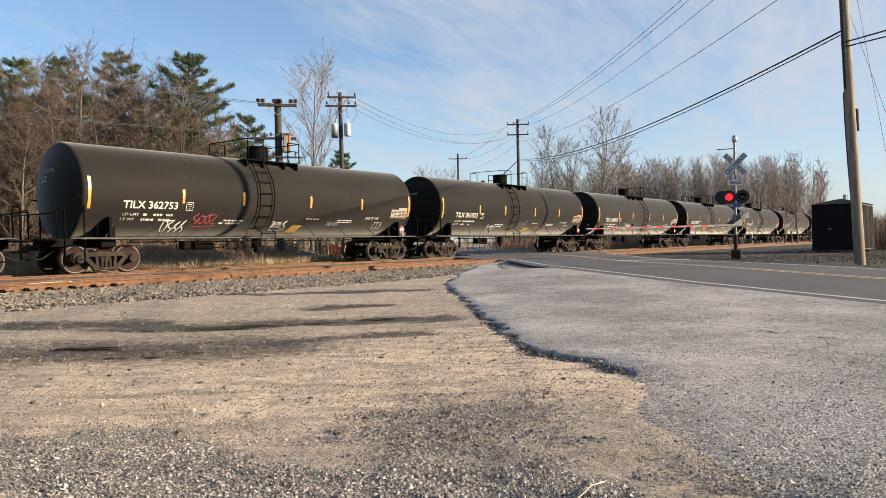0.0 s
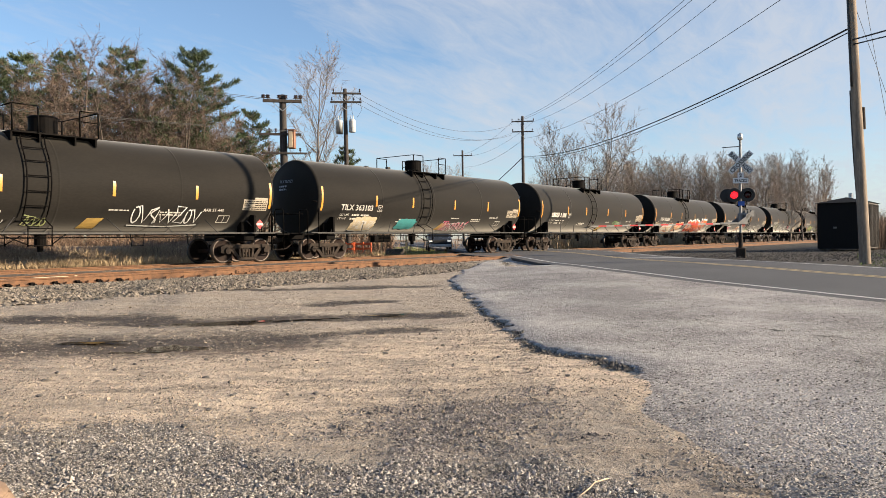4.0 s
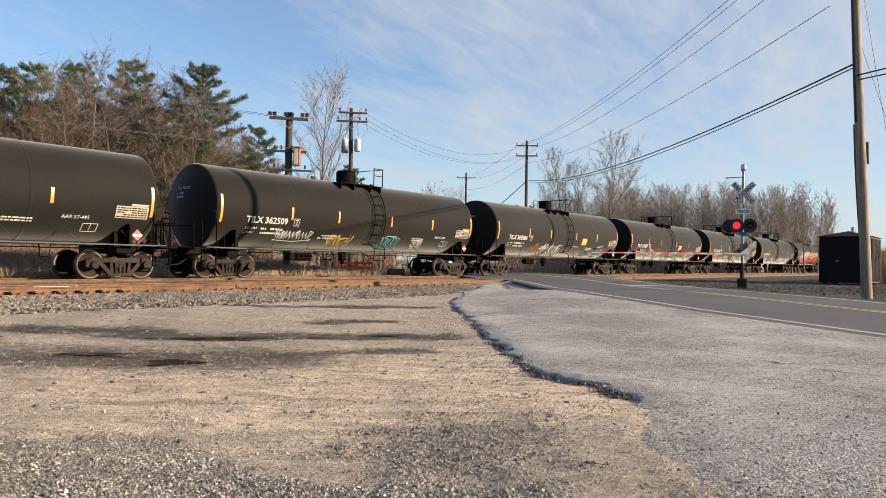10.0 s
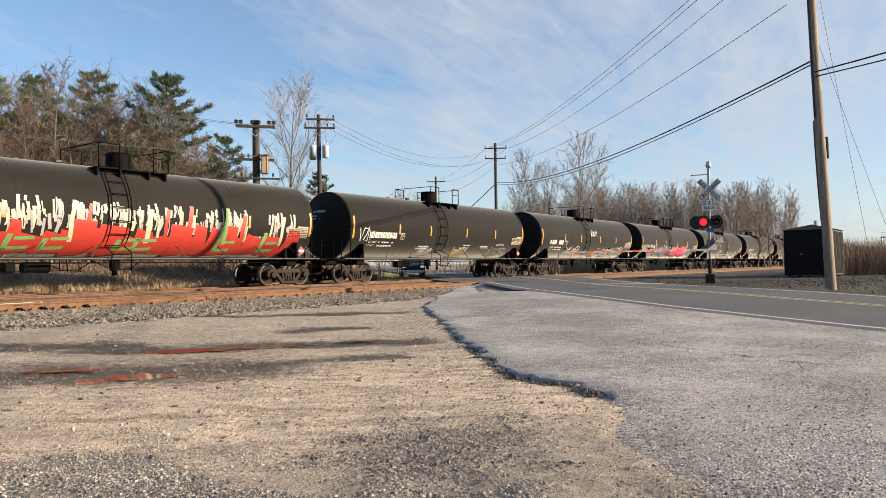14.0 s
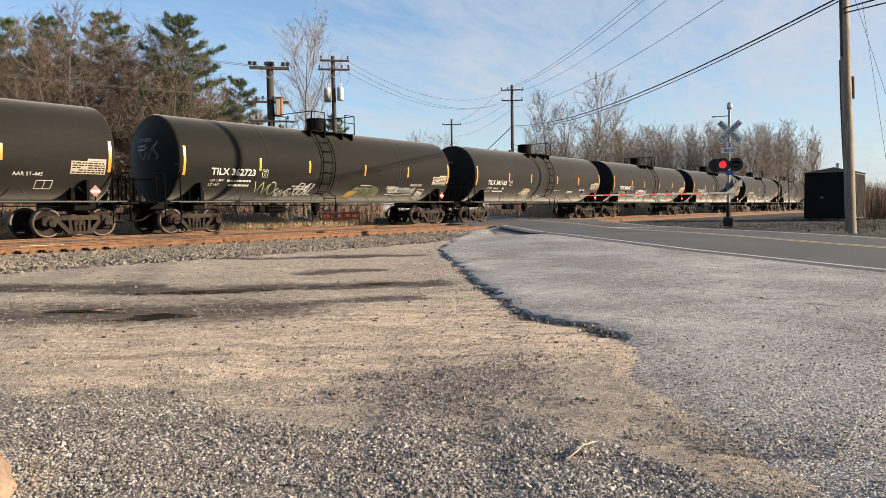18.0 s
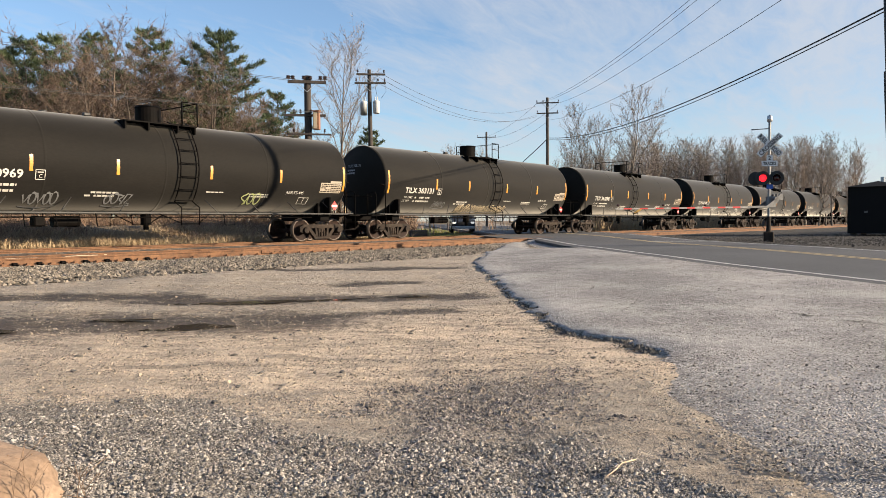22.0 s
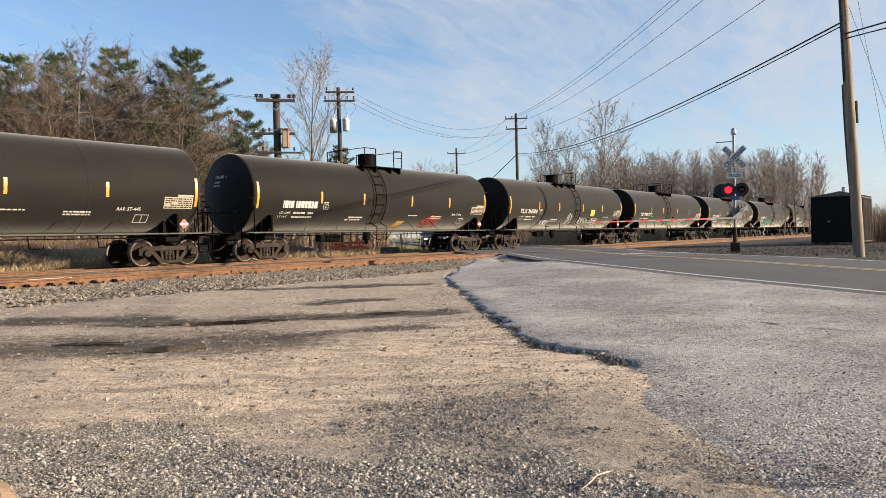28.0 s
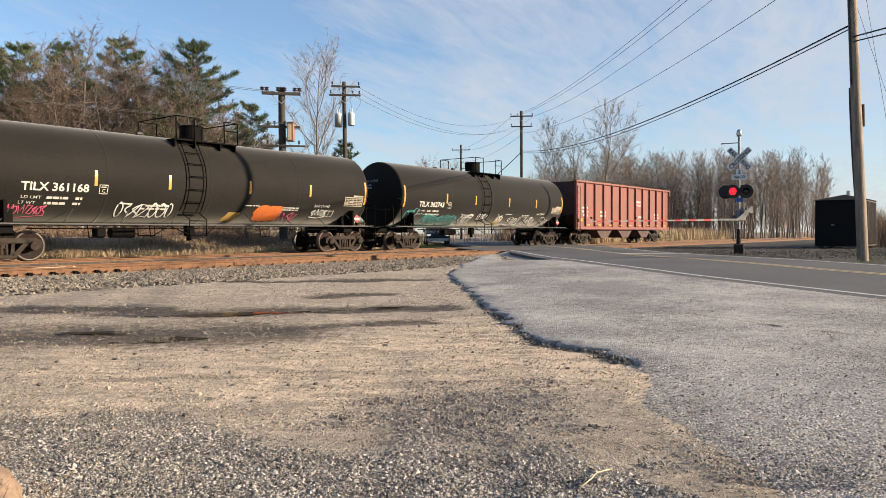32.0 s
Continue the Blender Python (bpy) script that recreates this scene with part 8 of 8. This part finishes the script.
stones("track_stones", "brown-grey stones between the rails", M["ballast_brown"], _pl, 6, 0.62)


_pl = []
while len(_pl) < 135000:
    y = 2.6 + 7.5 * _r.random() ** 1.9
    x = _r.uniform(-0.66, 0.66) * (y + 0.6)
    g, tongue = gravel_at(x, y)
    if paved(x, y) > 0.1:
        g = 0.14 * smooth01(7.5, 3.6, y + 0.8 * noise.noise(Vector((x * 2, y * 2, 4)))) + 0.04
    elif noise.noise(Vector((x * 1.4, y * 2.6, 8))) > 0.16:
        g = max(g, 0.12)
    if _r.random() > 0.010 + g:
        continue
    k = _r.random()
    r = _r.uniform(0.0025, 0.0055) if k < 0.68 else _r.uniform(0.0055, 0.0085) if k < 0.96 else _r.uniform(0.0085, 0.016)
    if g < 0.45 or y > 4.6:
        r = min(0.011, r * 0.85)
    z = lot_z(x, y) + (0.020 if paved(x, y) > 0.1 and y > 6.0 else 0.010 if paved(x, y) > 0.1 else 0.0)
    _pl.append((x, y, z + r * 0.42, r))
stones("loose_gravel", "loose grey and tan gravel scattered over the lot", M["stone"], _pl, 9, 0.66)
_pl = []
while len(_pl) < 10000:
    x, y = _r.uniform(-1.4, 1.3), _r.uniform(3.4, 6.6)
    if paved(x, y) > 0 or gravel_at(x, y)[1] + 0.9 * noise.noise(Vector((x * 2.2, y * 3.4, 51))) < _r.uniform(0.1, 1.1):
        continue
    r = _r.uniform(0.0035, 0.008) if _r.random() < 0.93 else _r.uniform(0.008, 0.017)
    _pl.append((x, y, lot_z(x, y) + r * 0.4, r))
stones("dark_gravel", "finer dark purplish gravel in the middle of the lot", M["dark_stone"], _pl, 23, 0.75)
_pl = []
while len(_pl) < 12000:
    y = 5.0 + 6.0 * _r.random()
    x = _r.uniform(-0.64, 0.30) * y
    if paved(x, y) > 0 or noise.noise(Vector((x * 1.7, y * 3.6, 31))) < _r.uniform(-0.10, 0.35):
        continue
    r = _r.uniform(0.003, 0.006) if _r.random() < 0.9 else _r.uniform(0.006, 0.011)
    _pl.append((x, y, lot_z(x, y) + r * 0.5, r))
stones("grit", "fine grit and pebbles on the trodden dirt", M["dirt_stone"], _pl, 14, 0.9)
_pl = []
while len(_pl) < 6500:
    y = 4.6 + 11 * _r.random() ** 1.3
    x = _r.uniform(-0.62, 0.26) * y
    if paved(x, y) > -0.05 or noise.noise(Vector((x * 1.3, y * 2.8, 37))) < _r.uniform(-0.5, 0.3):
        continue
    r = _r.uniform(0.007, 0.015) if _r.random() < 0.9 else _r.uniform(0.015, 0.028)
    _pl.append((x, y, lot_z(x, y), r))
stones("dirt_lumps", "low lumps of dry trodden dirt", M["dirt_lump"], _pl, 16, 0.75)
_pl = []
while len(_pl) < 14000:
    y = 3.6 + 16 * _r.random() ** 1.7
    x = _r.uniform(0.0, 0.62) * y
    if paved(x, y) < 0.1 or x > float(np.interp(y, [p[1] for p in ROAD], [p[0] for p in ROAD])) - 0.2 or noise.noise(Vector((x * 0.9, y * 1.6, 41))) < _r.uniform(-0.6, 0.3):
        continue
    r = _r.uniform(0.0035, 0.008) if _r.random() < 0.9 else _r.uniform(0.008, 0.014)
    _pl.append((x, y, paving_z(x, y) + r * 0.5, r))
stones("paving_grit", "loose grit scattered over the old paving", M["stone"], _pl, 17, 0.6)
_pl = []
for _ in range(6000):
    x, y = _r.uniform(9.6, 27), _r.uniform(25, 47)
    w = -(x * SIDE.x + y * SIDE.y)
    if 3.0 < w < 17.0 and x > float(np.interp(y, [p[1] for p in ROAD], [p[0] for p in ROAD])) + 7.0:
        _pl.append((x, y, ground_z(x, y) + 0.008, _r.uniform(0.014, 0.045)))
stones("cinder_stones", "dark stones round the signal and the shed", M["dark_verge"], _pl, 15, 0.9)
_pl = []
while len(_pl) < 5200:
    y = _r.uniform(6.0, 19)
    x = _r.uniform(-0.64, 0.60) * y
    if paved(x, y) > 0 or -(x * SIDE.x + y * SIDE.y) > 16.2:
        continue
    wet = rut(x, y)[0]
    heap = smooth01(0.0, 0.35, noise.noise(Vector((x * 0.9, y * 1.8, 21))))
    if _r.random() > 0.05 + 0.4 * heap + 0.75 * (wet > 0.12):
        continue
    r = _r.uniform(0.004, 0.011) if _r.random() < 0.95 else _r.uniform(0.011, 0.026)
    _pl.append((x, y, lot_z(x, y) + r * 0.3, r))
stones("scattered_stones", "stones scattered over the dirt and ruts", M["dirt_stone"], _pl, 10, 0.6)
_pl = []
for _ in range(3200):
    k = _r.randrange(3, 12)
    t = _r.random()
    x = EDGE[k][0] + (EDGE[k + 1][0] - EDGE[k][0]) * t - abs(_r.gauss(0, 0.08)) + 0.05
    y = EDGE[k][1] + (EDGE[k + 1][1] - EDGE[k][1]) * t + _r.gauss(0, 0.05)
    r = _r.uniform(0.005, 0.014) if _r.random() < 0.90 else _r.uniform(0.014, 0.034)
    _pl.append((x, y, lot_z(x, y) + r * 0.3, r))
stones("asphalt_crumbs", "dark crumbs broken from the paving edge", M["crumb"], _pl, 11, 0.7)


def make_ties(track, w, s0, s1):
    me = None
    for k in range(int((s1 - s0) / 0.53)):
        s = s0 + 0.53 * k
        if me is None:
            bm = bmesh.new()
            box(bm, (0, 0, -0.27), (0.23, 2.6, 0.18), None, 0.012)
            me = bpy.data.meshes.new("tie")
            bm.to_mesh(me)
            bm.free()
            me.materials.append(M["tie"])
        o = new("tie", me)
        o.parent = track
        o.matrix_basis = pose(s, _r.uniform(-0.05, 0.05), _r.uniform(-0.006, 0.006), 0, 0, _r.uniform(-1, 1))


make_ties(near_track, NEAR_TRACK, -2, 36)
make_ties(far_track, FAR_TRACK, 0, 36)
make_ties(near_track, NEAR_TRACK, 48, 90)
# rail fastenings on the near rail
_bm = bmesh.new()
box(_bm, (0, 0, -0.165), (0.2, 0.36, 0.02))
box(_bm, (0, -0.10, -0.14), (0.10, 0.06, 0.05))
box(_bm, (0, 0.10, -0.14), (0.10, 0.06, 0.05))
_plate = bpy.data.meshes.new("tie_plate")
_bm.to_mesh(_plate)
_bm.free()
_plate.materials.append(M["rail"])
for k in range(66):
    for side in (-0.755, 0.755):
        o = new("tie_plate", _plate)
        o.parent = near_track
        o.matrix_basis = pose(-2 + 0.53 * k, side, 0.0)
# pale boards and a joint on the near track
for s, dw, ln, tn in ((8.7, 0.30, 0.9, 8), (7.2, 0.05, 0.7, -6), (11.0, -0.2, 1.0, 3), (9.9, 0.9, 0.8, 14), (6.0, 0.5, 0.9, 0)):
    b = bmesh.new()
    box(b, (0, 0, 0.02), (ln, 0.16, 0.04), None, 0.006)
    o = finish("board", b, M["pale_board"])
    p = tw(s, NEAR_TRACK + dw, RAIL_Z - 0.07)
    o.matrix_basis = pose(p.x, p.y, p.z, 0, 0, TURN + tn)
    tagged(o, "short pale board lying between the rails", "board", "boards on the track")
for s in (6.2, 13.9):
    b = bmesh.new()
    box(b, (0, -0.79, -0.09), (0.75, 0.03, 0.10), None, 0.008)
    for x in (-0.3, -0.1, 0.1, 0.3):
        cyl(b, (x, -0.80, -0.09), (x, -0.84, -0.09), 0.018, seg=6)
    o = part("joint_bar", b, M["rail"], near_track)
    o.matrix_basis = pose(s, 0, 0)


# dark rail anchors along the near rail's open side
_bm = bmesh.new()
box(_bm, (0, -0.07, -0.13), (0.11, 0.10, 0.07), None, 0.015)
box(_bm, (0.05, -0.13, -0.155), (0.06, 0.06, 0.05), None, 0.012)
_anchor = bpy.data.meshes.new("rail_anchor")
_bm.to_mesh(_anchor)
_bm.free()
_anchor.materials.append(M["black"])
for k in range(9):
    o = new("rail_anchor", _anchor)
    o.parent = near_track
    o.matrix_basis = pose(5.66 + 0.53 * k, -0.755, 0.0)


# planks and rubber panels of the crossing between the rails
def crossing_panels():
    for w0, w1 in ((NEAR_TRACK - 0.66, NEAR_TRACK + 0.66), (NEAR_TRACK + 0.84, FAR_TRACK - 0.84), (FAR_TRACK - 0.66, FAR_TRACK + 0.66)):
        bm = bmesh.new()
        pts = []
        for w, off in ((w0, 0), (w1, 0)):
            s0 = 29.6 + (w - 21) * 0.95
            pts += [(s0, w), (s0 + 13.4, w)]
        q = [tw(pts[0][0], pts[0][1], 0), tw(pts[1][0], pts[1][1], 0), tw(pts[3][0], pts[3][1], 0), tw(pts[2][0], pts[2][1], 0)]
        lo = [bm.verts.new((v.x, v.y, RAIL_Z - 0.2)) for v in q]
        hi = [bm.verts.new((v.x, v.y, RAIL_Z - 0.004)) for v in q]
        bm.faces.new(hi)
        for k in range(4):
            bm.faces.new((lo[k], lo[(k + 1) % 4], hi[(k + 1) % 4], hi[k]))
        bmesh.ops.recalc_face_normals(bm, faces=bm.faces)
        tagged(finish("crossing_panel", bm, M["road"]), "worn asphalt crossing surface between the rails", "crossing surface", "", "structure")


crossing_panels()


# the sandstone boulder, dead stalks and a stick beside the camera
def make_boulder(x, y, z, sx, sy, sz, seed):
    bm = bmesh.new()
    bmesh.ops.create_icosphere(bm, subdivisions=4, radius=1)
    for v in bm.verts:
        n = v.co.normalized()
        d = 1 + 0.16 * noise.noise(n * 1.4 + Vector((seed, 0, 0))) + 0.07 * noise.noise(n * 4 + Vector((0, seed, 0))) + 0.02 * noise.noise(n * 12)
        v.co = Vector((n.x * sx, n.y * sy, n.z * sz)) * d
    for f in bm.faces:
        f.smooth = True
    ob = finish("boulder", bm, M["rock"])
    ob.matrix_basis = pose(x, y, z, 0, 0, 25)
    tagged(ob, "large tan sandstone boulder at the lot's edge", "boulder")


make_boulder(-2.49, 3.02, 0.11, 0.68, 0.46, 0.27, 3)


def stalks(x, y, n, seed, hmax):
    rnd = random.Random(seed)
    ob = thing("dead_weed", "thin dead weed stalk with seed heads", "weed", pose(x, y, lot_z(x, y)), "dead weeds")
    for _ in range(n):
        b = bmesh.new()
        pts = bent(rnd, Vector((rnd.uniform(-0.1, 0.1), rnd.uniform(-0.1, 0.1), -0.02)), Vector((rnd.uniform(-0.3, 0.3), rnd.uniform(-0.3, 0.3), 1)), rnd.uniform(0.5, 1) * hmax, 0.12, 0.0, 5)
        pipe(b, pts, 0.0016, 4)
        for _k in range(4):
            q = pts[rnd.randrange(2, 5)]
            e = q + Vector((rnd.uniform(-0.1, 0.1), rnd.uniform(-0.1, 0.1), rnd.uniform(0.02, 0.12)))
            pipe(b, [q, e], 0.0012, 4)
            bmesh.ops.create_icosphere(b, subdivisions=1, radius=0.004, matrix=Matrix.Translation(e))
        part("stalk", b, M["brush"], ob)


stalks(-1.9, 3.05, 3, 1, 0.40)
stalks(-1.72, 2.95, 2, 2, 0.30)
b = bmesh.new()
pipe(b, [(0, 0, 0.012), (0.07, 0.09, 0.022), (0.12, 0.20, 0.016), (0.20, 0.26, 0.014)], 0.0034, 6)
_ob = finish("stick", b, M["pale_board"])
_ob.matrix_basis = pose(0.62, 3.49, lot_z(0.7, 3.55))
tagged(_ob, "short pale dry stick on the gravel", "stick")
_rr = random.Random(5)
for k in range(48):
    x, y = _rr.uniform(-3.8, 1.2), _rr.uniform(4.2, 9.5)
    b = bmesh.new()
    bmesh.ops.create_icosphere(b, subdivisions=2, radius=1)
    sx, sy, sz = _rr.uniform(0.015, 0.04), _rr.uniform(0.012, 0.025), _rr.uniform(0.008, 0.016)
    for v in b.verts:
        d = 1 + 0.45 * noise.noise(v.co * 2.4 + Vector((k, 0, 0)))
        v.co = Vector((v.co.x * sx, v.co.y * sy, v.co.z * sz)) * d
    o = finish("clod", b, M["crumb"])
    o.matrix_basis = pose(x, y, lot_z(x, y) + sz * 0.4, 0, 0, _rr.uniform(0, 180))
    tagged(o, "dark clod of earth on the dirt", "clod", "clods on the lot")


# heap of rubble by the railway pole
_pl = []
for _ in range(700):
    a, d = _rr.uniform(0, 6.28), abs(_rr.gauss(0, 0.75))
    x, y = -7.4 + 1.5 * d * math.cos(a), 40.6 + 0.6 * d * math.sin(a)
    _pl.append((x, y, 0.15 + 0.75 * math.exp(-d * d * 1.6) * _rr.uniform(0.8, 1.0), _rr.uniform(0.05, 0.14)))
stones("rubble_heap", "low grey heap of rubble and brush", M["ballast_brown"], _pl, 12, 0.8)


def motions():
    for k, car in tank_cars.items():
        walk(car, car_rows(k))
    walk(hopper_car, car_rows(LAST_CAR + 1))


motions()
